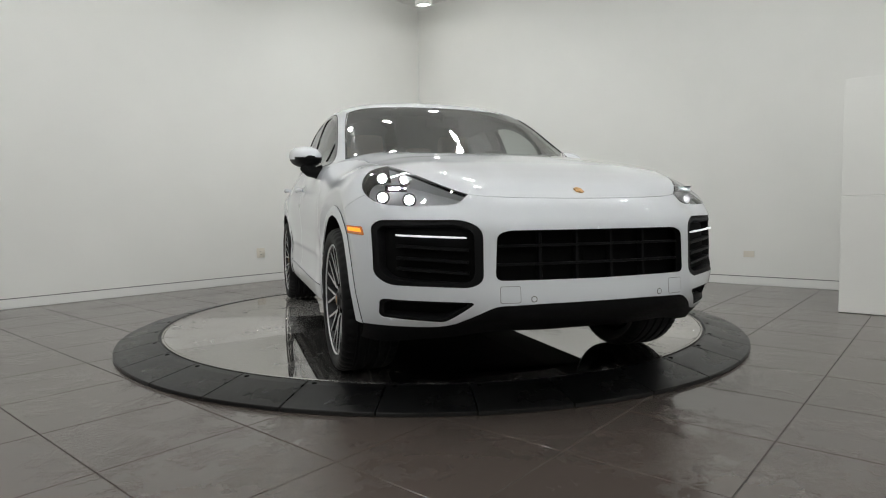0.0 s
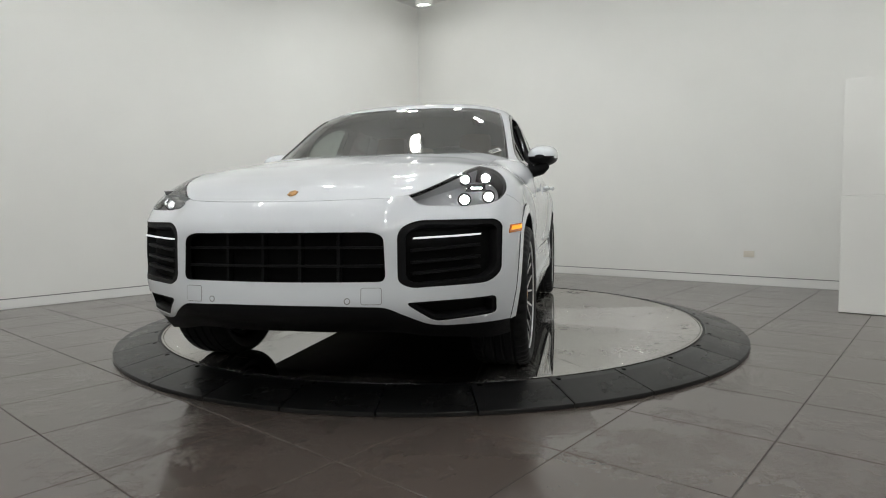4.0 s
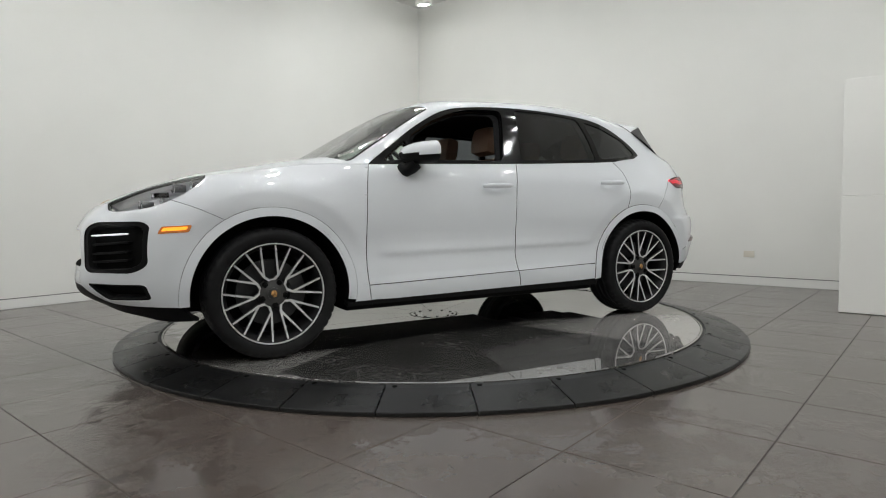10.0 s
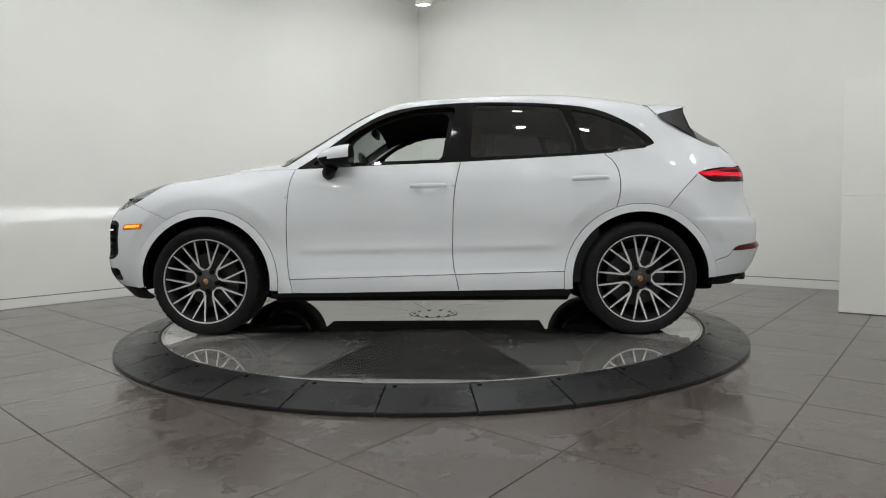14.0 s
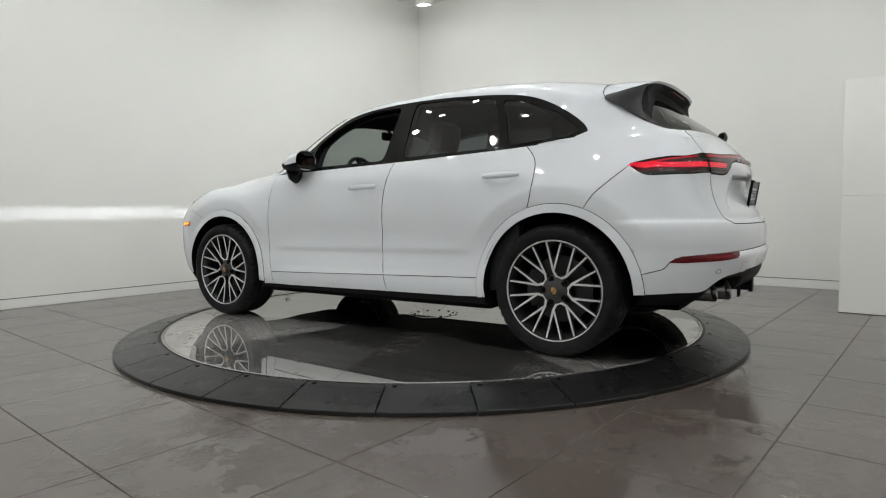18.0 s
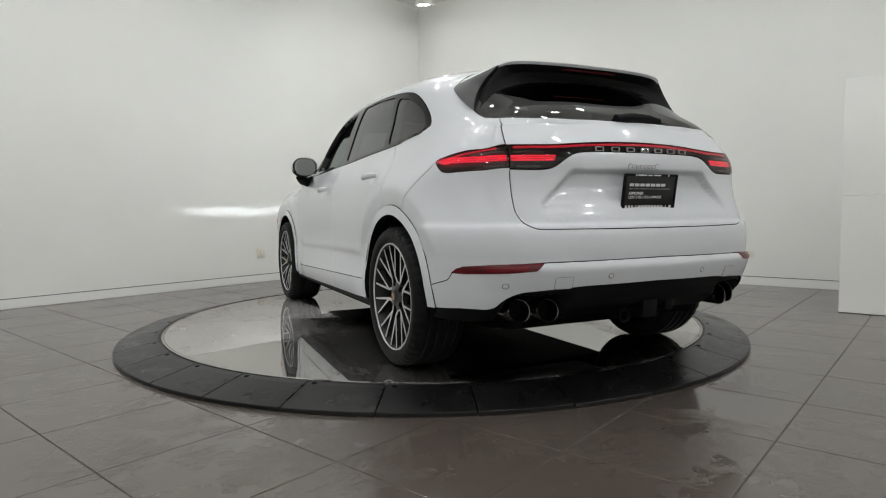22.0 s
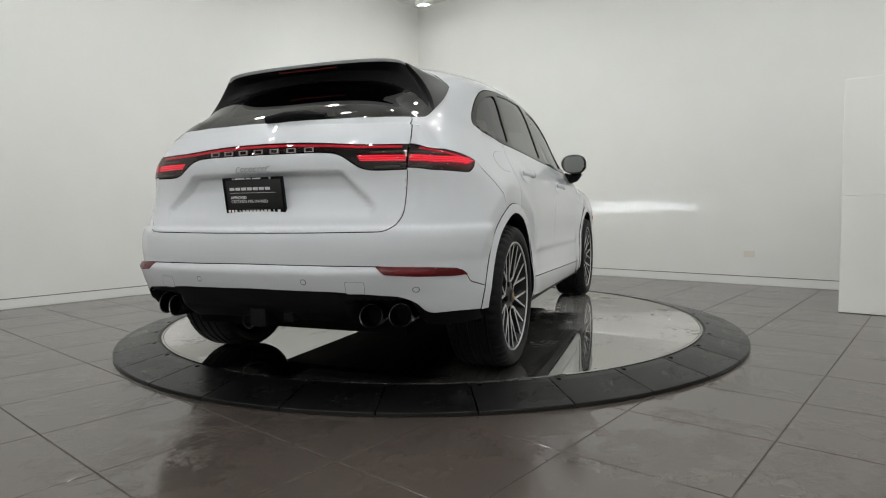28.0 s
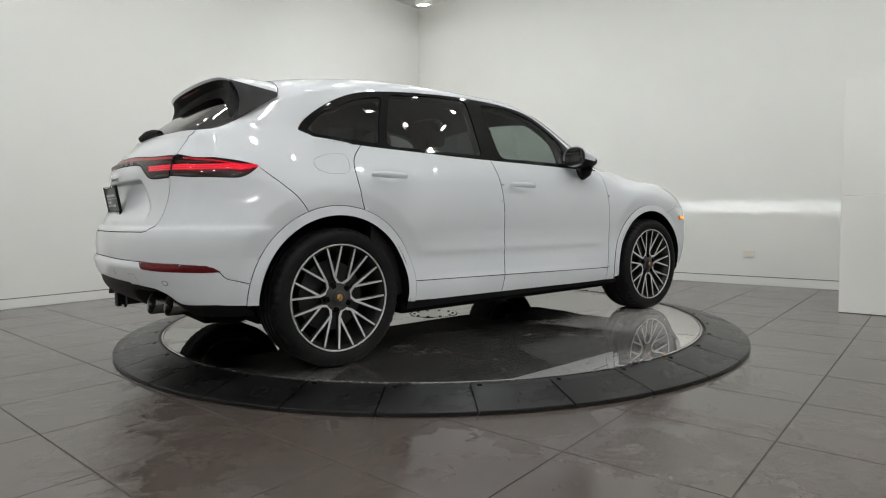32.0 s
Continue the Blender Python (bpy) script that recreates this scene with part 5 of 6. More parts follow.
WIN_Q = [(-1.115, 1.216), (-1.485, 1.253), (-1.532, 1.277), (-1.42, 1.380), (-1.20, 1.473), (-1.025, 1.507), (-1.085, 1.36)]


def upper_side(pts):
    return UPPER.find(pts, [0, 2], v0=0, v1=4.0)


def upper_plan(pts):
    return UPPER.find(pts, [0, 1], v0=0.5, v1=7.0)


def car_cabin(car):
    # bonnet
    u = np.linspace(2.0, lower_top(0.92)[0], 90)
    e = LOWER.at(u, np.full(90, V_TOP))[:, :2]
    rear = curve([(0.935, 0.80), (1.015, 0.69), (1.068, 0.50), (1.10, 0.25), (1.11, 0.0)], 30)
    E = LOWER.at(u, np.full(90, V_TOP))
    E = E[E[:, 0].argsort()]

    def settle(P, N):
        """Lets the bonnet's sides run out on the wing's edge."""
        ye, ze = np.interp(P[:, 0], E[:, 0], E[:, 1]), np.interp(P[:, 0], E[:, 0], E[:, 2])
        k = np.clip(np.abs(P[:, 1]) / np.maximum(ye, 0.3), 0, 1) ** 6 * np.clip((2.29 - P[:, 0]) / 0.06, 0, 1)
        return P + np.stack([0 * k, 0 * k, (ze - hood_z(P[:, 0], ye)) * k], 1)
    bonnet = panel("bonnet", Field(), np.concatenate([e, rear]), M_PAINT, car, join_mid=True, su=1, sv=1, step=0.03, gap=0.0022, depth=0.02, shape=settle)
    # black glass area with its openings
    top = curve(GLASS_AREA[:-2], 90)
    bot_u = np.linspace(UPPER_U(-1.25), UPPER_U(0.80), 60)
    area = np.concatenate([upper_side(top), upper_side(np.array(GLASS_AREA[-2:])), np.stack([bot_u, np.zeros(60)], 1)])
    holes = {k: upper_side(smooth_line(w, closed=True, round_r=r)) for k, w, r in (("f", WIN_F, 0.05), ("v", WIN_V, 0.02), ("r", WIN_R, 0.035), ("q", WIN_Q, 0.04))}
    su, sv = 0.22 / FINE, 0.13
    panel("window_frame", UPPER, area, M_BLACKGLOSS, car, holes=list(holes.values()), lift=0.0005, depth=0.055, mirror=True, su=su, sv=sv, label="gloss black window surround")
    inner = [h + (h.mean(0) + np.array([0.0, -0.25 if i == 0 else 0.0]) - h) * f for i, (h, f) in enumerate(zip(holes.values(), (0.15, 0.12, 0.07, 0.08)))]
    panel("pillar_trim", UPPER, area, M_LINER, car, holes=inner, lift=-0.05, gap=0.02, depth=0.012, mirror=True, su=su, sv=sv, label="black inner pillar trim")
    for k, mat, nm, lab in (("v", M_CLEAR, "quarter_light", ""), ("r", M_TINT, "rear_door_glass", "dark tinted window glass"), ("q", M_TINT, "side_rear_glass", "dark tinted window glass")):
        panel(nm, UPPER, holes[k], mat, car, lift=-0.006, gap=-0.006, depth=0.003, mirror=True, su=su, sv=sv, step=0.04, label=lab)
    pair = panel("front_door_glass", UPPER, holes["f"], M_CLEAR, car, lift=-0.006, gap=-0.006, depth=0.003, mirror=True, su=su, sv=sv, step=0.04, label="clear window glass, closed")
    lowered = pair[0]
    lowered.location = (0, -0.015, -0.345)     # the driver's window stands open
    lowered["label"] = "driver's window glass, lowered into the door"
    # windscreen
    ws = smooth_line([(1.105, 0.0), (1.090, 0.30), (1.06, 0.52), (1.015, 0.68), (0.955, 0.768), (0.925, 0.786), (0.78, 0.760), (0.62, 0.731), (0.45, 0.697), (0.315, 0.662), (0.308, 0.60), (0.35, 0.35), (0.37, 0.0)], round_r=0.02)
    W = upper_plan(ws)
    panel("windscreen", UPPER, W, M_WS, car, lift=-0.002, gap=0.003, depth=0.005, join_mid=True, su=su, sv=sv, step=0.04, label="clear windscreen")
    inner = W + (np.array([W[:, 0].mean(), W_TOP]) - W) * 0.02
    panel("windscreen_band", UPPER, W, M_DARK, car, holes=[inner], lift=-0.006, gap=0.002, depth=0.003, join_mid=True, su=su, sv=sv, step=0.04, label="black printed border of the windscreen")
    # black seals along the windscreen's sides
    seal = UPPER.at(W[:, 0], W[:, 1])
    seal = [q for q in seal if q[1] > 0.655 and 0.32 < q[0] < 0.95]
    for sg in (1, -1):
        part("windscreen_seal", tube([(q[0], q[1] * sg, q[2] - 0.003) for q in seal], 0.0075, 8), M_FIN, car, "black rubber seal")
    # rear window
    rg = smooth_line([(-2.168, 0.0), (-2.150, 0.30), (-2.126, 0.50), (-2.102, 0.60), (-2.068, 0.652), (-2.00, 0.678), (-1.905, 0.680), (-1.852, 0.676), (-1.75, 0.666), (-1.64, 0.640), (-1.63, 0.30), (-1.63, 0.0)], round_r=0.03)
    G = upper_plan(rg)
    panel("rear_window", UPPER, G, M_REARGLASS, car, lift=0.0, gap=0.002, depth=0.005, join_mid=True, su=su, sv=sv, step=0.04, label="dark tinted rear window")
    inner = G + (np.array([G[:, 0].mean(), W_TOP]) - G) * 0.10
    panel("rear_window_band", UPPER, G, M_DARK, car, holes=[inner], lift=-0.005, gap=0.001, depth=0.003, join_mid=True, su=su, sv=sv, step=0.04)
    # roof with its pillars
    big = lambda q: np.concatenate([q, np.array([[q[-1, 0], W_TOP + 1], [q[0, 0], W_TOP + 1]])])
    u0, u1 = UPPER_U(1.075), len(UPPER.P) - 1.0
    out = np.concatenate([np.stack([np.linspace(u0, u1, 90), np.zeros(90)], 1), np.stack([np.full(20, u1), np.linspace(0, W_TOP, 20)], 1), np.stack([np.linspace(u1, u0, 60), np.full(60, W_TOP)], 1), np.stack([np.full(20, u0), np.linspace(W_TOP, 0, 20)], 1)])
    side_hole = np.concatenate([upper_side(top), upper_side(np.array(GLASS_AREA[-2:])), np.stack([bot_u[[0, -1]], [-1, -1]], 1)])
    panel("roof", UPPER, out, M_PAINT, car, holes=[side_hole, big(W), big(G)], join_mid=True, su=su, sv=sv, no_rim=lambda p: p[0] < -1.50 and p[2] < 1.255, soft=joint_normals)
    # white filler tube, added under the gap between roof and rear wing
    u = np.linspace(lower_top(-1.30)[0], lower_top(-2.07)[0], 60)
    P, N = LOWER.at(u, np.full(60, V_TOP)), LOWER.normal(u, np.full(60, V_TOP - 0.05))
    for s in (1, -1):
        part("roof_joint", tube([(q[0], q[1] * s, q[2]) for q in P - N * 0.0085], 0.008, 10), M_PAINT, car)
    return bonnet


def UPPER_U(x):
    """The station of the cabin at x."""
    return float(np.interp(-x, -UPPER.P[:, 0, 0], np.arange(len(UPPER.P))))


def car_spoiler(car):
    """White roof spoiler with a black underside, standing on two flush black side fins."""
    FRONT, TIP, FOOT, BOW = (Vector(p) for p in ((-1.610, 0.656, 1.468), (-1.849, 0.522, 1.538), (-1.893, 0.681, 1.297), (-1.835, 0.622, 1.418)))
    ys = np.linspace(-1, 1, 33)

    def sheet(bm, cols):
        g = [[bm.verts.new(p) for p in c] for c in cols]
        for a, b in zip(g, g[1:]):
            for i in range(len(a) - 1):
                bm.faces.new((a[i], b[i], b[i + 1], a[i + 1]))

    def flip(p, s):
        return Vector((p[0], p[1] * s, p[2]))
    rows = []
    for s in ys:
        y = abs(s)
        root = UPPER.at(np.array([UPPER_U(-1.60 - 0.051 * y ** 6)]), np.array([W_TOP - 3.5 * y]))[0]
        root = Vector((root[0], abs(root[1]), root[2] + 0.002))
        tip = Vector((-1.925 + 0.076 * y ** 2.6, 0.522 * root.y / 0.648, 1.568 - 0.010 * y ** 2 - 0.020 * y ** 6))
        if y > 0.999:
            root, tip = FRONT.copy(), TIP.copy()
        k = [root.lerp(tip, t) + Vector((0, 0, 0.014 * (1 - y ** 4) * 4 * t * (1 - t))) for t in (0, 0.2, 0.4, 0.6, 0.8, 1.0)]
        rows.append((y, 1 if s >= 0 else -1, k))
    white = bmesh.new()
    sheet(white, [[flip(p, sg) for p in k] + [flip(k[-1] + Vector((0.003, 0, -0.006)), sg), flip(k[-1] + Vector((0.012, 0, -0.012)), sg)] for y, sg, k in rows])
    part("spoiler", white, M_PAINT, car, "white roof spoiler")
    black = bmesh.new()
    cols = []
    for y, sg, k in rows:
        t = k[-1]
        # foot drawn back over the glass at the sides, in place of a dark reflection
        g = UPPER.at(np.array([UPPER_U(-1.832 - 0.085 * y ** 2 + 0.012 * y ** 10)]), np.array([W_TOP - 3.35 * y - 2.3 * y ** 10]))[0]
        g = Vector((g[0], abs(g[1]), g[2] + 0.001))
        a = t + Vector((0.012, 0, -0.012))
        m = a.lerp(g, 0.45) + Vector((0.045 * (1 - y ** 3), 0, 0.012 * (1 - y ** 3)))
        if y > 0.999:
            bend = 2 * BOW - 0.5 * (TIP + FOOT)
            cols.append([flip(TIP * (1 - t) ** 2 + bend * 2 * t * (1 - t) + FOOT * t ** 2 + Vector((0.002, -0.012, -0.002)), sg) for t in (0, 0.25, 0.5, 0.75, 1)])
            continue
        cols.append([flip(p, sg) for p in (a, a.lerp(m, 0.5) + Vector((0.004, 0, 0.004)), m, m.lerp(g, 0.5) + Vector((0.006, 0, 0)), g)])
    sheet(black, cols)
    part("spoiler_underside", black, M_BLACKPL, car, "black underside of the spoiler, run on over the glass as its dark reflection")
    for sg in (1, -1):
        fin = bmesh.new()
        n, m = 8, 10
        foot = [(-1.651 - 0.201 * i / n) for i in range(n + 1)]
        rear = []
        for j in range(m + 1):
            t = j / m
            rear.append(TIP * (1 - t) ** 2 + (2 * BOW - 0.5 * (TIP + FOOT)) * 2 * t * (1 - t) + FOOT * t ** 2)
        outer, inner = [], []
        for i in range(n + 1):
            s = i / n
            col = [FRONT.lerp(r, s) for r in rear]
            outer.append([flip(p + Vector((-0.003, 0.005 + 0.072 * s * (1 - s) * (j / m) ** 0.7, 0.004)), sg) for j, p in enumerate(col)])
            inner.append([flip(p + Vector((0.004, -0.022 * s, -0.004)), sg) for p in col])
        if sg < 0:
            outer, inner = inner, outer
        sheet(fin, outer[1:])
        sheet(fin, [c[::-1] for c in inner[1:]])
        sheet(fin, [outer[-1], inner[-1]])
        bmesh.ops.remove_doubles(fin, verts=fin.verts[:], dist=1e-5)
        bmesh.ops.recalc_face_normals(fin, faces=fin.faces[:])
        part("spoiler_fin", fin, M_FIN, car, "black side fin of the spoiler")
    seam = [flip(k[0] + Vector((0.001, 0, 0.0005)), sg) for y, sg, k in rows if y < 0.96]
    part("spoiler_joint", tube(seam, 0.0022, 6), M_DARK, car)
    brake = box(-1.900, -1.893, -0.17, 0.17, 1.540, 1.548, 0.002)
    part("high_brake_lamp", brake, M_BRAKE, car, "dark red high brake lamp")


def car_wheels(car):
    R = 0.3725
    tyre = [(0.282, -0.245), (0.300, -0.268), (0.335, -0.280), (0.358, -0.268), (0.368, -0.25)]
    for y in (-0.215, -0.165, -0.115, -0.065):
        tyre += [(R, y - 0.012), (R - 0.007, y - 0.006), (R - 0.007, y + 0.004), (R, y + 0.010)]
    tyre += [(R, -0.045), (0.3685, -0.026), (0.362, -0.010), (0.350, 0.002), (0.335, 0.007), (0.315, 0.006), (0.300, 0.001), (0.291, -0.006), (0.286, -0.016)]
    turn = Matrix.Rotation(radians(-90), 4, "X")                 # z to y

    def made(bm):
        bmesh.ops.transform(bm, matrix=turn, verts=bm.verts[:])
        return bm
    # tread blocks: shallow cross cuts on the shoulders
    tb = lathe(tyre, 192)
    for v in tb.verts:
        r = math.hypot(v.co.x, v.co.y)
        if r > 0.349 and (v.co.z > -0.05 or v.co.z < -0.24):
            k = round(math.atan2(v.co.y, v.co.x) / (2 * math.pi) * 192) % 4
            q = (1 - 0.006 / r) if k == 0 else 1.0
            v.co.x, v.co.y = v.co.x * q, v.co.y * q
    lip = lathe([(0.2865, -0.016), (0.287, -0.006), (0.284, -0.003), (0.280, -0.004), (0.278, -0.010)], 96)
    barrel = lathe([(0.278, -0.010), (0.268, -0.028), (0.255, -0.05), (0.247, -0.12), (0.245, -0.21), (0.262, -0.235)], 72)
    hub = lathe([(0.0005, -0.026), (0.036, -0.026), (0.040, -0.030), (0.074, -0.036), (0.084, -0.050), (0.086, -0.075)], 48)
    cap = lathe([(0.0005, -0.018), (0.030, -0.018), (0.034, -0.021), (0.035, -0.030)], 40)
    crest = lathe([(0.0005, -0.0165), (0.016, -0.0165), (0.0185, -0.0185)], 6)
    bmesh.ops.scale(crest, vec=(1.0, 1.25, 1.0), verts=crest.verts[:])

    def blade(a0, r0, a1, r1, w0, w1, y0, y1, depth):
        """One spoke arm, from angle a0 at radius r0 to a1 at r1: a bright face on dark flanks."""
        p, q = Vector((r0 * math.cos(a0), r0 * math.sin(a0), y0)), Vector((r1 * math.cos(a1), r1 * math.sin(a1), y1))
        d = (q - p).normalized()
        n = Vector((-d.y, d.x, 0)).normalized()
        face = bmesh.new()
        f = [face.verts.new(v) for v in (p + n * w0 / 2, p - n * w0 / 2, q - n * w1 / 2, q + n * w1 / 2)]
        b = [face.verts.new(v.co - Vector((0, 0, 0.003))) for v in f]
        face.faces.new(f)
        for i in range(4):
            face.faces.new((f[i], b[i], b[(i + 1) % 4], f[(i + 1) % 4]))
        dark = bmesh.new()
        t = [dark.verts.new(v.co) for v in b]
        lo = [dark.verts.new(v) for v in (p + n * w0 * 0.62 - Vector((0, 0, depth)), p - n * w0 * 0.62 - Vector((0, 0, depth)), q - n * w1 * 0.62 - Vector((0, 0, depth)), q + n * w1 * 0.62 - Vector((0, 0, depth)))]
        for i in range(4):
            dark.faces.new((t[i], lo[i], lo[(i + 1) % 4], t[(i + 1) % 4]))
        dark.faces.new(lo[::-1])
        return face, dark

    faces, darks = [], []
    arms = [(s * 22, 0.107, s * 26.8, 0.274, 0.0125, 0.0095, -0.033, -0.014) for s in (-1, 1)] + [(s * 22, 0.107, s * 8.6, 0.274, 0.0125, 0.0095, -0.033, -0.014) for s in (-1, 1)]
    arms += [(s * 23, 0.112, s * 9, 0.076, 0.0125, 0.014, -0.033, -0.038) for s in (-1, 1)] + [(-10, 0.077, 10, 0.077, 0.013, 0.013, -0.038, -0.038)]
    for a0, r0, a1, r1, w0, w1, y0, y1 in arms:
        a, b = blade(radians(a0), r0, radians(a1), r1, w0, w1, y0, y1, 0.028)
        faces.append(a)
        darks.append(b)
    face, dark = join(*faces), join(*darks)
    # lug bolt on a black disc, which is drawn for the shade in its hole
    lug = lathe([(0.0005, -0.030), (0.008, -0.030), (0.0095, -0.033), (0.0095, -0.052)], 6)
    ring = lathe([(0.0005, -0.0325), (0.0150, -0.0325), (0.0160, -0.0335), (0.017, -0.05)], 20)
    rotor = lathe([(0.07, -0.125), (0.19, -0.125), (0.19, -0.150), (0.07, -0.150)], 64, True)
    cal = lathe([(0.115, -0.10), (0.20, -0.10), (0.205, -0.17), (0.115, -0.17)], 96, True)
    bmesh.ops.delete(cal, geom=[v for v in cal.verts if not -0.6 < math.atan2(v.co.y, v.co.x) < 0.6], context="VERTS")
    # dark disc put in behind the spokes, for the shade inside the wheel
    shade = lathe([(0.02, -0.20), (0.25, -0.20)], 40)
    meshes = {}
    for nm, bm, mat in (("tyre", tb, M_TYRE), ("rim_lip", lip, M_RIMSILVER), ("rim_barrel", barrel, M_RIMDARK), ("hub", hub, M_HUB), ("centre_cap", cap, M_HUB), ("crest", crest, M_GOLD),
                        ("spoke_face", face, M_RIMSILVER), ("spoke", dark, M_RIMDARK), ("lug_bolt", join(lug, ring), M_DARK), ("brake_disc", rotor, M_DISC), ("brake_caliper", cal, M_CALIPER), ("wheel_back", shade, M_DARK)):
        o = part(nm, made(bm), mat, None, angle=40)
        meshes[nm] = o.data
        bpy.data.objects.remove(o)
    spin = {(1, 1): -84, (1, -1): 20, (-1, 1): -180, (-1, -1): -30}
    for fx in (1, -1):
        for sy in (1, -1):
            w = new("wheel")
            w.parent = car
            w["label"] = "dark and silver multi-spoke alloy wheel with a road tyre"
            w.matrix_basis = pose(fx * 1.4475, sy * 0.965, R + 0.0005, 0, 0, 0 if sy > 0 else 180)

            def sub(nm, a=0.0):
                o = new(nm, meshes[nm])
                o.parent = w
                o.matrix_basis = Matrix.Rotation(radians(a), 4, "Y")
            g = spin[(fx, sy)]
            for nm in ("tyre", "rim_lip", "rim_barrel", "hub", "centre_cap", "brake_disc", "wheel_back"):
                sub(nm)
            sub("crest", 15)
            sub("brake_caliper", 180 if fx > 0 else 0)
            for k in range(5):
                sub("spoke", g + 72 * k)
                sub("spoke_face", g + 72 * k)
                o = new("lug_bolt", meshes["lug_bolt"])
                o.parent = w
                a = radians(g + 36 + 72 * k)
                o.matrix_basis = Matrix.Translation((0.066 * math.cos(a), 0, -0.066 * math.sin(a)))


def car_inside(car):
    def add(nm, bm, mat, label=""):
        return part(nm, bm, mat, car, label)
    # floor pan, wheel wells, bulkheads
    add("underbody", join(box(-2.05, 1.95, -0.60, 0.60, 0.255, 0.42, 0.02), box(-1.0, 1.0, -0.86, 0.86, 0.22, 0.36, 0.02)), M_DARK)
    # axle carriers low between the wheels
    for x in (1.45, -1.45):
        add("axle_carrier", join(box(x - 0.28, x + 0.28, -0.50, 0.50, 0.195, 0.30, 0.03), tube([(x, -0.68, 0.27), (x, 0.68, 0.27)], 0.045, 12)), M_DARK)
    for x in (1.4475, -1.4475):
        for s in (1, -1):
            bm = bmesh.new()
            n, r = 28, 0.455
            prev = None
            for k in range(n + 1):
                a = radians(-8 + 196 * k / n)
                out = 0.958 - (0.075 * max(0.0, math.cos(a)) if x > 0 else 0.05 * max(0.0, -math.cos(a)))
                row = [bm.verts.new((x + r * math.cos(a), s * y, 0.372 + r * math.sin(a))) for y in (out, 0.60)]
                if prev:
                    bm.faces.new((prev[0], prev[1], row[1], row[0]))
                prev = row
            c = [v for v in bm.verts if abs(abs(v.co.y) - 0.60) < 1e-4]
            bm.faces.new(c)
            part("wheel_liner", bm, M_DARK, car)
    add("engine_bay", box(1.02, 2.12, -0.58, 0.58, 0.40, 0.86, 0.05), M_DARK)
    add("boot", box(-2.12, -1.35, -0.60, 0.60, 0.40, 1.02, 0.04), M_LINER)
    for s in (1, -1):
        add("door_card", box(-1.20, 0.90, min(s * 0.80, s * 0.868), max(s * 0.80, s * 0.868), 0.34, 1.125, 0.02), M_BLACKLEATHER)
    add("dashboard", join(box(0.55, 1.00, -0.80, 0.80, 0.80, 1.09, 0.06), box(0.50, 0.95, 0.18, 0.62, 1.05, 1.14, 0.04)), M_BLACKLEATHER, "black leather dashboard")
    add("headliner", headliner(), M_LINER)
    # steering wheel
    t = Matrix.Translation((0.405, 0.37, 1.095)) @ Matrix.Rotation(radians(-66), 4, "Y")
    ring = tube([(0.18 * math.cos(a), 0.18 * math.sin(a), 0) for a in np.linspace(0, 2 * math.pi, 40, endpoint=False)], 0.016, 10, closed=True)
    sp = join(box(-0.17, 0.17, -0.02, 0.02, -0.012, 0.012, 0.004), box(-0.17, 0.02, -0.02, 0.02, -0.012, 0.012, 0.004), lathe([(0.001, 0.02), (0.06, 0.02), (0.07, 0.0), (0.06, -0.03), (0.001, -0.03)], 24))
    w = join(ring, sp)
    bmesh.ops.transform(w, matrix=t, verts=w.verts[:])
    add("steering_wheel", w, M_BLACKLEATHER, "black leather steering wheel")

    def seat(x, y, wide, mat):
        o = new("seat")
        o.parent = car
        o.matrix_basis = pose(x, y, 0.36)
        o["label"] = "tan leather seat with a headrest"

        def soft(bm, m=None):
            if m:
                bmesh.ops.transform(bm, matrix=m, verts=bm.verts[:])
            return bm
        part("cushion", box(-0.24, 0.30, -wide / 2, wide / 2, 0.10, 0.28, 0.06), mat, o)
        part("backrest", soft(box(-0.09, 0.07, -wide / 2 + 0.02, wide / 2 - 0.02, 0.0, 0.64, 0.06), pose(-0.26, 0, 0.24, 0, -14, 0)), mat, o)
        part("headrest", soft(box(-0.07, 0.07, -0.135, 0.135, 0.665, 0.885, 0.066), pose(-0.26, 0, 0.24, 0, -10, 0)), mat, o)
    seat(0.035, 0.37, 0.50, M_TAN)
    seat(-0.02, -0.37, 0.50, M_TAN)
    seat(-0.90, 0.34, 0.46, M_TAN)
    seat(-0.90, -0.34, 0.46, M_TAN)


def headliner():
    """The roof's lining, a little inside the roof."""
    bm = bmesh.new()
    g = []
    for x in np.linspace(0.42, -1.70, 20):
        row = []
        for w in np.linspace(3.2, 10.8, 15):
            ww = min(w, 2 * W_TOP - w)
            p = UPPER.at(np.array([UPPER_U(x)]), np.array([ww]))[0]
            row.append(bm.verts.new((p[0], (p[1] - 0.02) * (1 if w <= W_TOP else -1), p[2] - 0.040)))
        g.append(row)
    for a, b in zip(g, g[1:]):
        for i in range(14):
            bm.faces.new((a[i], b[i], b[i + 1], a[i + 1]))
    return bm


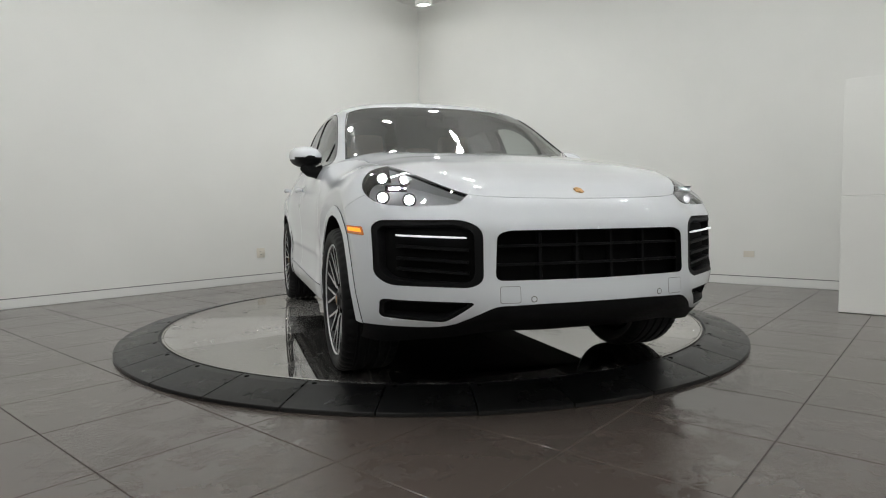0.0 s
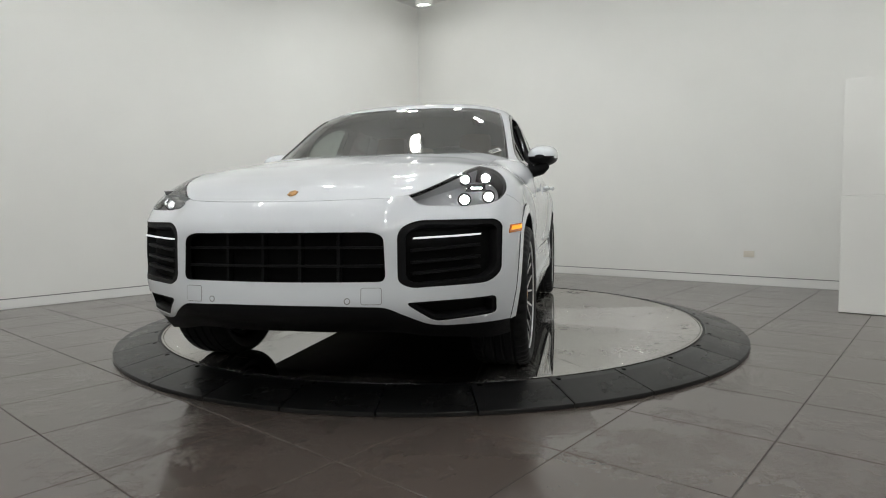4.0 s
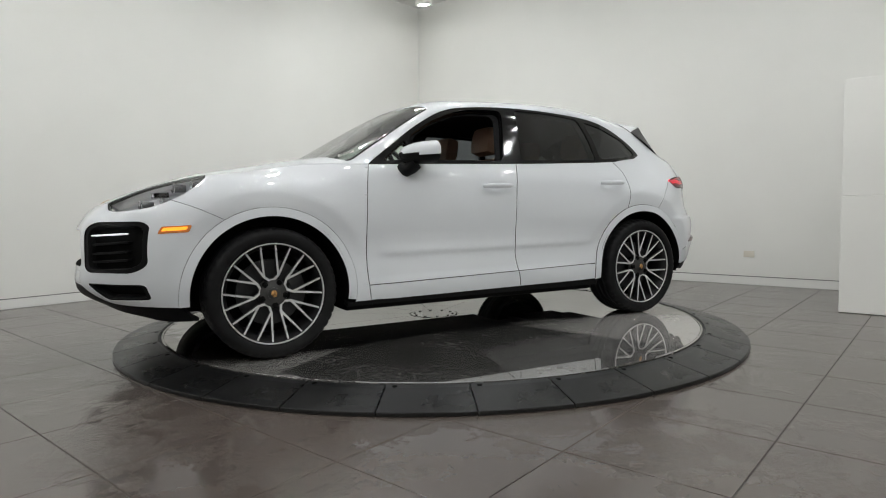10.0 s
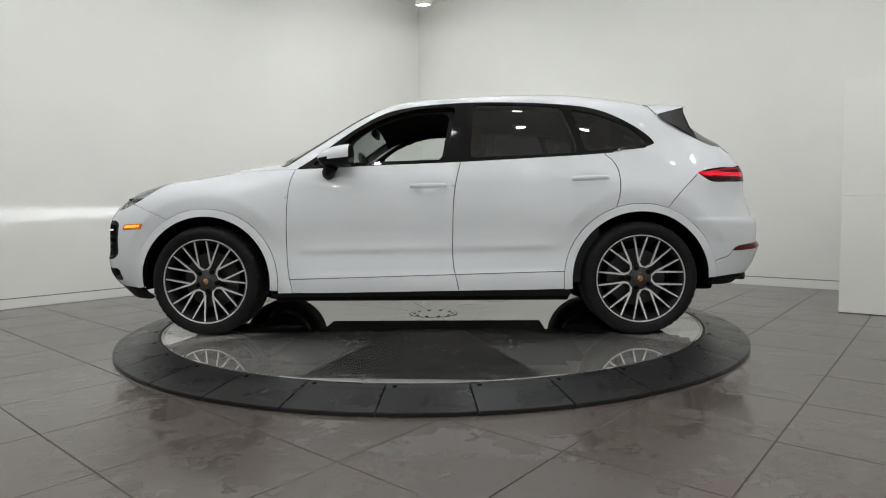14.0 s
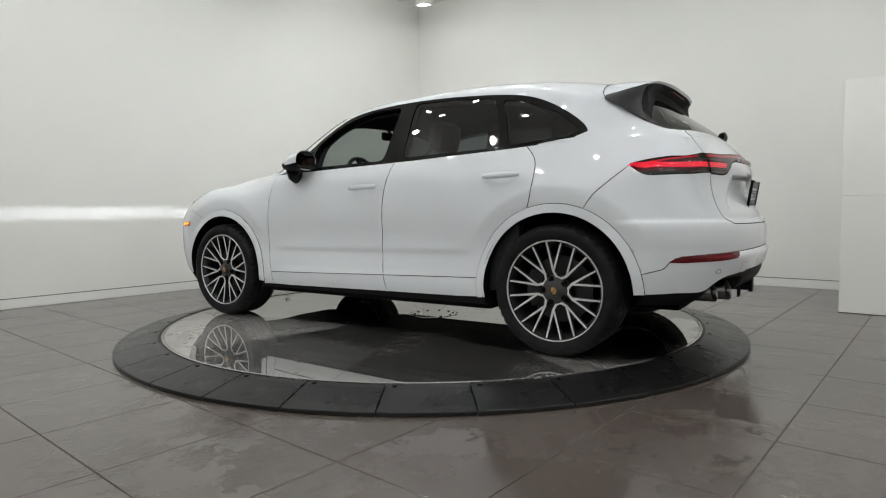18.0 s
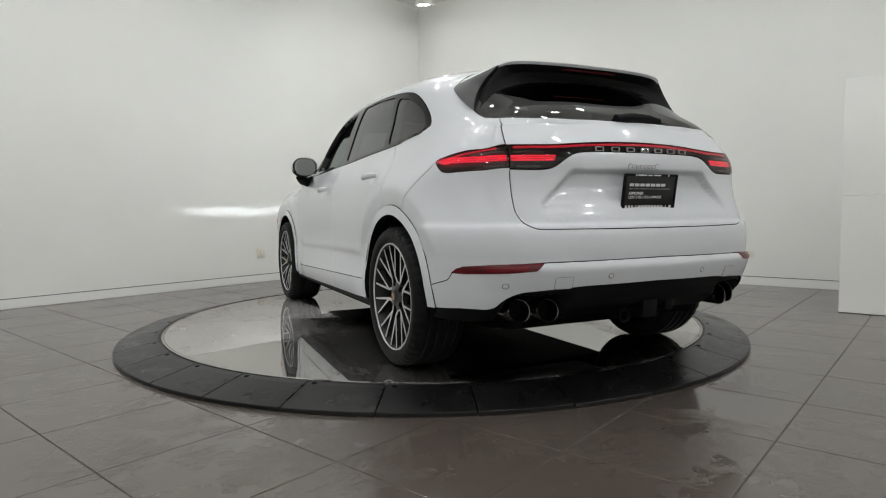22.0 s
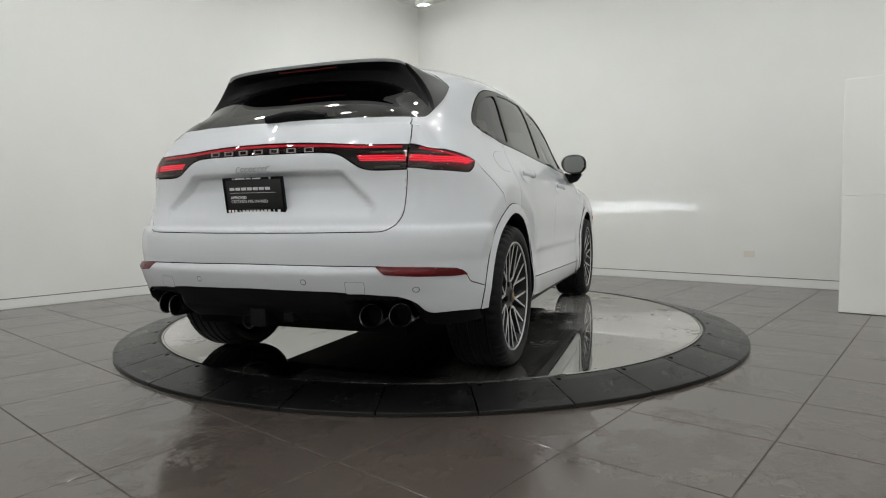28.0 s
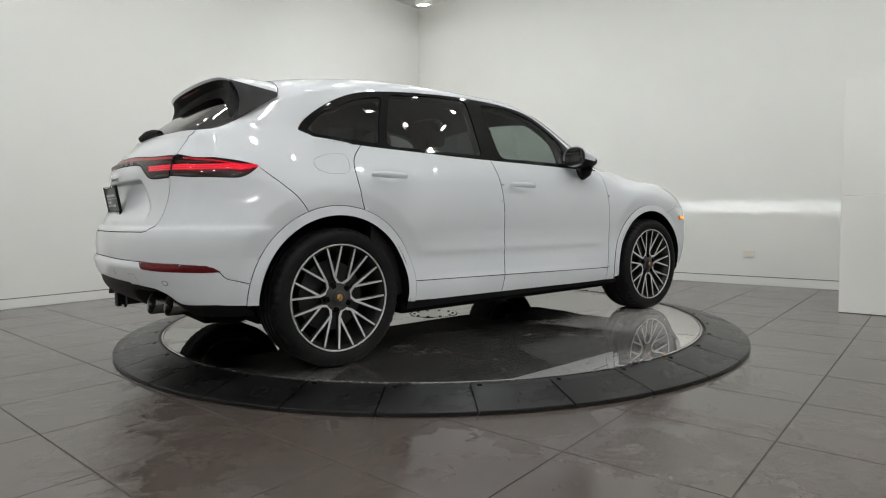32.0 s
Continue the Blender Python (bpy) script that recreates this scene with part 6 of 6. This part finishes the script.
def car_fittings(car, doors, rdoors):
    # door handles
    for o, x0, x1, z in ((doors, 0.05, -0.185, 0.995), (rdoors, -1.005, -1.24, 1.030)):
        for k, s in ((0, 1), (1, -1)):
            u = LOWER.find([((x0 + x1) / 2, z)], [0, 2], 11, 20)
            y = LOWER.at(u[:, 0], u[:, 1])[0, 1]
            pts = [(x0 + (x1 - x0) * t, s * (y + 0.004 + 0.060 * math.sin(math.pi * t) ** 0.35), z + 0.006 * (t - 0.5)) for t in np.linspace(0.02, 0.98, 15)]
            rr = [0.009 + 0.009 * math.sin(math.pi * t) ** 0.5 for t in np.linspace(0.05, 0.95, 15)]
            b = tube(pts, rr, 12)
            for v in b.verts:
                v.co.y = s * (y + 0.004) + (v.co.y - s * (y + 0.004)) * 0.75
            part("door_handle", b, M_PAINT, o[k], "body-coloured door handle")
    # door mirrors
    for s in (1, -1):
        m = new("door_mirror")
        m.parent = car
        m["label"] = "white door mirror on a black foot"
        bm = bmesh.new()
        g = []
        for i, t in enumerate(np.linspace(0, 1, 12)):
            # shell runs from the glass forward to a rounded nose
            x = 0.435 + 0.222 * t
            k = math.sqrt(max(0, 1 - t ** 2.6))
            cy, cz = 0.980 - 0.015 * t, 1.202 - 0.022 * t
            hy, hz = 0.100 * (0.30 + 0.70 * k), 0.072 * (0.16 + 0.84 * k)
            row = []
            for j in range(28):
                a = 2 * math.pi * j / 28
                c, d = math.cos(a), math.sin(a)
                row.append(bm.verts.new((x, s * (cy + hy * math.copysign(abs(c) ** 0.9, c)), cz + hz * math.copysign(abs(d) ** 0.9, d))))
            g.append(row)
        for a, b in zip(g, g[1:]):
            for j in range(28):
                bm.faces.new((a[j], a[(j + 1) % 28], b[(j + 1) % 28], b[j]))
        bm.faces.new(g[-1])
        low = bm.copy()
        bmesh.ops.delete(low, geom=[f for f in low.faces if f.calc_center_median().z > 1.180], context="FACES")
        bmesh.ops.delete(bm, geom=[f for f in bm.faces if f.calc_center_median().z <= 1.180], context="FACES")
        part("mirror_cap", bm, M_PAINT, m)
        part("mirror_base", low, M_BLACKPL, m)
        gl = bmesh.new()
        gl.faces.new([gl.verts.new((0.443, s * (0.980 + 0.081 * math.copysign(abs(math.cos(a)) ** 0.75, math.cos(a))), 1.198 + 0.068 * math.copysign(abs(math.sin(a)) ** 0.75, math.sin(a)))) for a in np.linspace(0, 2 * math.pi, 28, endpoint=False)])
        part("mirror_glass", gl, M_MIRROR, m).matrix_basis = Matrix.Translation((0.436, s * 0.980, 1.198)) @ pose(0, 0, 0, 0, -3, -s * 9) @ Matrix.Translation((-0.436, -s * 0.980, -1.198))
        foot = join(tube([(0.61, s * 0.880, 1.095), (0.60, s * 0.925, 1.085), (0.585, s * 0.965, 1.100), (0.565, s * 0.985, 1.130)], [0.044, 0.040, 0.042, 0.046], 16))
        part("mirror_foot", foot, M_BLACKPL, m)
    # bonnet crest
    z = float(hood_z(np.array(2.265), np.array(0.0)))
    c = lathe([(0.0005, 0.004), (0.022, 0.004), (0.026, 0.001)], 6)
    bmesh.ops.scale(c, vec=(1.15, 0.95, 1), verts=c.verts[:])
    bmesh.ops.transform(c, matrix=pose(2.262, 0, z + 0.003, 0, 29, 0), verts=c.verts[:])
    part("bonnet_crest", c, M_GOLD, car, "small gold shield badge")
    # lights inside the head lamps
    for s in (1, -1):
        for c in ((1.925, 0.699, 0.970), (1.836, 0.783, 0.979), (1.992, 0.819, 0.887), (2.091, 0.727, 0.873)):
            d = Vector((0.99, 0.14, 0.0)).normalized()
            q = d.to_track_quat("Z", "Y").to_matrix().to_4x4()
            body = lathe([(0.019, -0.058), (0.021, 0.008), (0.023, 0.010), (0.025, 0.006), (0.022, -0.062), (0.001, -0.062)], 24)
            lens = lathe([(0.0005, -0.048), (0.010, -0.049), (0.016, -0.052), (0.019, -0.055)], 20)
            dish = lathe([(0.0235, 0.000), (0.027, 0.002), (0.0305, 0.006), (0.031, 0.004), (0.0275, -0.001)], 12)
            for b, nm, mat in ((body, "projector", M_DARKTUBE), (dish, "reflector", M_CHROME), (lens, "led", M_WHITEGLOW)):
                bmesh.ops.transform(b, matrix=Matrix.Translation(c) @ q, verts=b.verts[:])
                if s < 0:
                    bmesh.ops.scale(b, vec=(1, -1, 1), verts=b.verts[:])
                part(nm, b, mat, car)
    # low-beam projectors: a lit bar deep in a black tunnel with a narrow mouth, which throws a flat band of light ahead
    for s in (1, -1):
        m = Matrix.Translation((2.035, s * 0.765, 0.925)) @ pose(0, 0, 0, 0, 2.2, s * 5)
        L, w, h, g = 0.075, 0.042, 0.012, 0.0018
        tunnel = join(box(-L, 0, -w, -w + 0.003, -h, h), box(-L, 0, w - 0.003, w, -h, h), box(-L, 0, -w, w, h - 0.003, h), box(-L, 0, -w, w, -h, -h + 0.003), box(-L, -L + 0.003, -w, w, -h, h), box(-0.003, 0, -w, w, g, h), box(-0.003, 0, -w, w, -h, -g))
        o = part("beam_tunnel", tunnel, M_DARK, car, smooth=False)
        o.matrix_basis = m
        part("beam_sleeve", join(box(-L, 0.002, -w - 0.004, w + 0.004, h, h + 0.004), box(-L, 0.002, -w - 0.004, w + 0.004, -h - 0.004, -h), box(0.0005, 0.0025, -w, w, g + 0.001, h), box(0.0005, 0.0025, -w, w, -h, -g - 0.001)), M_LAMPTUBE, o, smooth=False)
        b = part("beam_bar", box(-L + 0.004, -L + 0.005, -0.022, 0.022, -0.0019, 0.0019), M_BEAM, o, "glowing bar of the low beam", smooth=False)
    # exhaust tips
    for y in (0.535, 0.650):
        for s in (1, -1):
            b = lathe([(0.0475, 0.001), (0.0500, -0.001), (0.0525, 0.004), (0.0525, 0.16), (0.046, 0.16), (0.046, 0.01)], 32, True)
            bmesh.ops.transform(b, matrix=Matrix.Translation((-2.285 + (y - 0.535) * 0.45, s * y, 0.381)) @ Matrix.Rotation(radians(90), 4, "Y"), verts=b.verts[:])
            for v in b.verts:
                k = abs(v.co.y) - y
                v.co.x += 0.16 * k + 0.22 * (v.co.z - 0.381) + 0.004
            e = part("exhaust_tip", b, M_EXHAUST, car, "oval dark steel exhaust tip cut on the slant")
            d = lathe([(0.0005, 0.05), (0.047, 0.05)], 24)
            bmesh.ops.transform(d, matrix=Matrix.Translation((-2.265 + (y - 0.535) * 0.45, s * y, 0.381)) @ Matrix.Rotation(radians(90), 4, "Y"), verts=d.verts[:])
            part("exhaust_bore", d, M_DARK, e)
    # tow hitch
    part("tow_hitch", join(box(-2.335, -2.20, -0.033, 0.033, 0.325, 0.390, 0.006), box(-2.345, -2.325, -0.042, 0.042, 0.316, 0.400, 0.004)), M_BLACKPL, car, "black tow hitch receiver")
    part("chain_loop", tube([(-2.28, 0.10 + 0.03 * math.cos(a), 0.325 + 0.03 * math.sin(a)) for a in np.linspace(0, 2 * math.pi, 18, endpoint=False)], 0.007, 8, closed=True), M_BLACKPL, car)
    part("trailer_socket", box(-2.32, -2.25, -0.17, -0.12, 0.34, 0.385, 0.004), M_BLACKPL, car)
    # rear wiper
    part("rear_wiper", join(tube([(-2.165, 0.055, 1.262), (-2.158, -0.05, 1.276), (-2.150, -0.16, 1.276), (-2.140, -0.25, 1.268)], [0.019, 0.021, 0.019, 0.013], 12), tube([(-2.16, -0.02, 1.248), (-2.145, -0.22, 1.256), (-2.125, -0.41, 1.252)], [0.006, 0.008, 0.004], 8)), M_BLACKPL, car, "black rear wiper")


def words(text, size, mat, parent, m, name="print", label="", bold=0.0):
    """Flat lettering with the built-in font, as a mesh part."""
    c = bpy.data.curves.new("scratch", "FONT")
    c.body, c.size, c.align_x, c.align_y, c.offset, c.extrude, c.resolution_u = text, size, "LEFT", "CENTER", bold, 0.0004, 3
    t = bpy.data.objects.new("scratch", c)
    scene.collection.objects.link(t)
    me = bpy.data.meshes.new_from_object(t.evaluated_get(bpy.context.evaluated_depsgraph_get()))
    bpy.data.objects.remove(t)
    me.materials.clear()
    me.materials.append(mat)
    o = new(name, me)
    o.parent = parent
    o.matrix_basis = m
    if label:
        o["label"] = label
    return o


def car_tail_details(car):
    # plate in its frame, leaning with the tailgate
    m = pose(-2.335, 0.003, 0.905, 90, 0, -90) @ pose(0, 0, 0, 9, 0, 0)
    p = part("dealer_plate", box(-0.156, 0.156, -0.077, 0.077, -0.004, 0.006, 0.004), M_PLATE, car, "black dealer plate with white print in a black frame")
    p.matrix_basis = m
    part("plate_frame", join(box(-0.160, 0.160, 0.070, 0.081, -0.004, 0.011, 0.003), box(-0.160, 0.160, -0.081, -0.058, -0.004, 0.011, 0.003), box(-0.160, -0.150, -0.075, 0.075, -0.004, 0.011, 0.003), box(0.150, 0.160, -0.075, 0.075, -0.004, 0.011, 0.003)), M_BLACKPL, p)
    words("APPROVED", 0.0175, M_PLATETEXT, p, pose(-0.128, -0.009, 0.0066), bold=0.0006)
    words("CERTIFIED PRE-OWNED", 0.0185, M_PLATETEXT, p, pose(-0.128, -0.027, 0.0066))

    def bars(y, h, spans, z=0.0066):
        for a, b in spans:
            part("print_bar", box(a, b, y - h / 2, y + h / 2, z - 0.0003, z + 0.0005), M_PLATETEXT, p, smooth=False)
    bars(0.030, 0.013, [(-0.128 + 0.0318 * k, -0.128 + 0.0318 * k + 0.026) for k in range(7)])
    bars(0.012, 0.0015, [(-0.128, 0.122)])
    bars(0.0755, 0.006, [(-0.090, -0.035), (-0.028, -0.002), (0.006, 0.050)], 0.0116)
    bars(-0.069, 0.012, [(-0.146 + 0.0180 * k, -0.146 + 0.0180 * k + 0.012) for k in range(3)] + [(-0.084, -0.079)] + [(-0.068 + 0.0195 * k, -0.068 + 0.0195 * k + 0.0135) for k in range(8)] + [(0.098, 0.103), (0.120, 0.134)], 0.0116)
    part("plate_screw", join(lathe([(0.0005, 0.0125), (0.005, 0.0125), (0.006, 0.0105)], 10)), M_CHROME, p).matrix_basis = pose(-0.098, 0.0755, 0)
    part("plate_screw", join(lathe([(0.0005, 0.0125), (0.005, 0.0125), (0.006, 0.0105)], 10)), M_CHROME, p).matrix_basis = pose(0.098, 0.0755, 0)
    # badges: plain silver shapes
    for k in range(7):
        y = 0.255 - k * 0.0845
        u = on_rear([(abs(y), 1.098)])
        q = LOWER.at(u[:, 0], u[:, 1])[0]
        b = join(box(-0.003, 0.003, -0.021, 0.021, 0.0070, 0.0098), box(-0.003, 0.003, -0.021, 0.021, -0.0098, -0.0070), box(-0.003, 0.003, -0.023, -0.018, -0.010, 0.010), box(-0.003, 0.003, 0.018, 0.023, -0.010, 0.010))
        o = part("badge_mark", b, M_BADGE, car, "small silver badge shape")
        o.matrix_basis = Matrix.Translation((q[0] - 0.006, y, 1.098)) @ Matrix.Rotation(radians(180), 4, "Z")
    u = on_rear([(0.0, 1.022)])
    x = LOWER.at(u[:, 0], u[:, 1])[0, 0] + 0.002
    marks = [tube([(x - 0.006, 0.105 - 0.0235 * k - (0.009 if k < 7 else 0.012) * math.cos(a) - 0.35 * (0.008 if k else 0.013) * math.sin(a), 1.020 + (0.008 if 0 < k < 7 else 0.013) * math.sin(a)) for a in np.linspace(0.9, 5.6, 12)], 0.0018, 6) for k in range(8)]
    part("model_badge", join(*marks), M_BADGE, car, "slanting silver script badge")
    # tow cover lines
    for f, y, z0, z1, nm, lie in ((on_rear, 0.50, 0.482, 0.535, "tow_cover", ledge), (on_front, 0.40, 0.452, 0.518, "tow_cover", None)):
        panel(nm, LOWER, f(smooth_line([(y - 0.04, z0), (y + 0.04, z0), (y + 0.04, z1), (y - 0.04, z1)], closed=True, round_r=0.01)), M_PAINT, car, lift=0.0010, gap=0.0008, depth=0.0022, step=0.012, mirror=True, shape=lie)
        panel("cover_joint", LOWER, f(smooth_line([(y - 0.0412, z0 - 0.0012), (y + 0.0412, z0 - 0.0012), (y + 0.0412, z1 + 0.0012), (y - 0.0412, z1 + 0.0012)], closed=True, round_r=0.011)), M_SHADOW_GAP, car, lift=0.0004, gap=0.0, depth=0.0022, step=0.012, mirror=True, shape=lie)
    # fuel flap on the right side
    flap = on_side(smooth_line([(-1.345, 1.146), (-1.47, 1.136), (-1.545, 1.105), (-1.545, 1.055), (-1.48, 1.030), (-1.375, 1.034), (-1.345, 1.065)], closed=True, round_r=0.05))
    o = panel("fuel_flap", LOWER, flap, M_PAINT, car, lift=0.0012, gap=0.0, depth=0.0030, step=0.02, mirror=True)
    bpy.data.objects.remove(o[0])
    rim = flap + (flap - flap.mean(0)) * 0.022
    o = panel("flap_joint", LOWER, rim, M_SHADOW_GAP, car, lift=0.0005, gap=0.0, depth=0.0022, step=0.02, mirror=True)
    bpy.data.objects.remove(o[0])
    # the tailgate's joint runs on from the lamps to the corner of the rear window
    a, b = on_rear([(0.668, 1.2020)])[0], upper_plan(np.array([(-2.072, 0.648)]))[0]
    p0 = LOWER.at(a[:1], np.array([V_TOP]))[0]
    u0 = np.array([UPPER_U(p0[0]), 0.0])
    q = np.linspace(0, 1, 12)[:, None] * (b - u0) + u0
    P = UPPER.at(q[:, 0], q[:, 1])
    for sg in (1, -1):
        part("gate_joint", tube([(r[0], r[1] * sg, r[2] + 0.0005) for r in P], 0.0018, 6), M_DARK, car)
    # stickers
    g = UPPER.at(np.array([UPPER_U(-2.05)]), np.array([3.7]))[0]
    part("glass_sticker", box(-0.002, 0.002, -0.03, 0.03, -0.012, 0.012), M_STICKER, car, "small white sticker on the rear window").matrix_basis = pose(g[0] - 0.002, g[1] - 0.05, g[2] + 0.008, 0, 57, 0)
    t = part("windscreen_label", box(-0.05, 0.05, -0.002, 0.002, -0.016, 0.016), M_STICKER, car, "white paper label behind the windscreen")
    q = upper_plan(np.array([(0.915, 0.705)]))
    P, N = Vector(UPPER.at(q[:, 0], q[:, 1])[0]), Vector(UPPER.normal(q[:, 0], q[:, 1])[0])
    if N.z < 0:
        N = -N
    e = Vector((-0.06, 0.034, 0.016))
    e = (e - N * e.dot(N)).normalized()
    up = e.cross(-N)
    t.matrix_basis = Matrix.Translation(P + N * 0.004) @ Matrix((e, -N, up)).transposed().to_4x4()
    part("label_print", box(-0.042, 0.042, -0.0032, -0.002, 0.003, 0.010), M_SLOT, t, "dark bar of print", smooth=False)
    part("label_print", box(-0.042, 0.03, -0.0032, -0.002, -0.010, -0.003), M_SLOT, t, "dark bar of print", smooth=False)
    # windscreen wipers
    for y0, y1 in ((0.55, -0.05), (-0.05, -0.62)):
        part("wiper", join(tube([(1.13 - 0.12 * y0 ** 2, y0, 1.108 - 0.06 * y0 ** 2), (1.10, (y0 + y1) / 2, 1.120), (1.095 - 0.12 * y1 ** 2, y1, 1.124 - 0.06 * y1 ** 2)], 0.005, 8)), M_BLACKPL, car, "black windscreen wiper")
    # cowl under the windscreen
    v, f = [], []
    for i, y in enumerate(np.linspace(-0.74, 0.74, 25)):
        xa, xb = 1.12 - 0.13 * (y / 0.74) ** 4, 1.04 - 0.16 * (y / 0.74) ** 4
        v += [(xa, y, 1.095 - 0.03 * y * y), (xb, y, 1.118 - 0.03 * y * y)]
    for i in range(24):
        f.append((2 * i, 2 * i + 1, 2 * i + 3, 2 * i + 2))
    piece("cowl", v, f, M_BLACKPL, car)
    # inside mirror
    part("inside_mirror", join(box(0.40, 0.435, -0.125, 0.125, 1.425, 1.492, 0.014), tube([(0.425, 0, 1.47), (0.45, 0, 1.52)], 0.014, 8)), M_BLACKPL, car, "black inside mirror")


# ---------------------------------------------------------------- build
room()
outlets()
ceiling_lamps()
TABLE, DISC = turntable()
CAR = tagged(new("car"), "white sport utility car, lamps lit, driver's window open, on the turntable", "car")
DOORS, RDOORS, GATE = car_body(CAR)
car_cabin(CAR)
car_spoiler(CAR)
car_wheels(CAR)
car_inside(CAR)
car_fittings(CAR, DOORS, RDOORS)
car_tail_details(CAR)
floor()
motions()
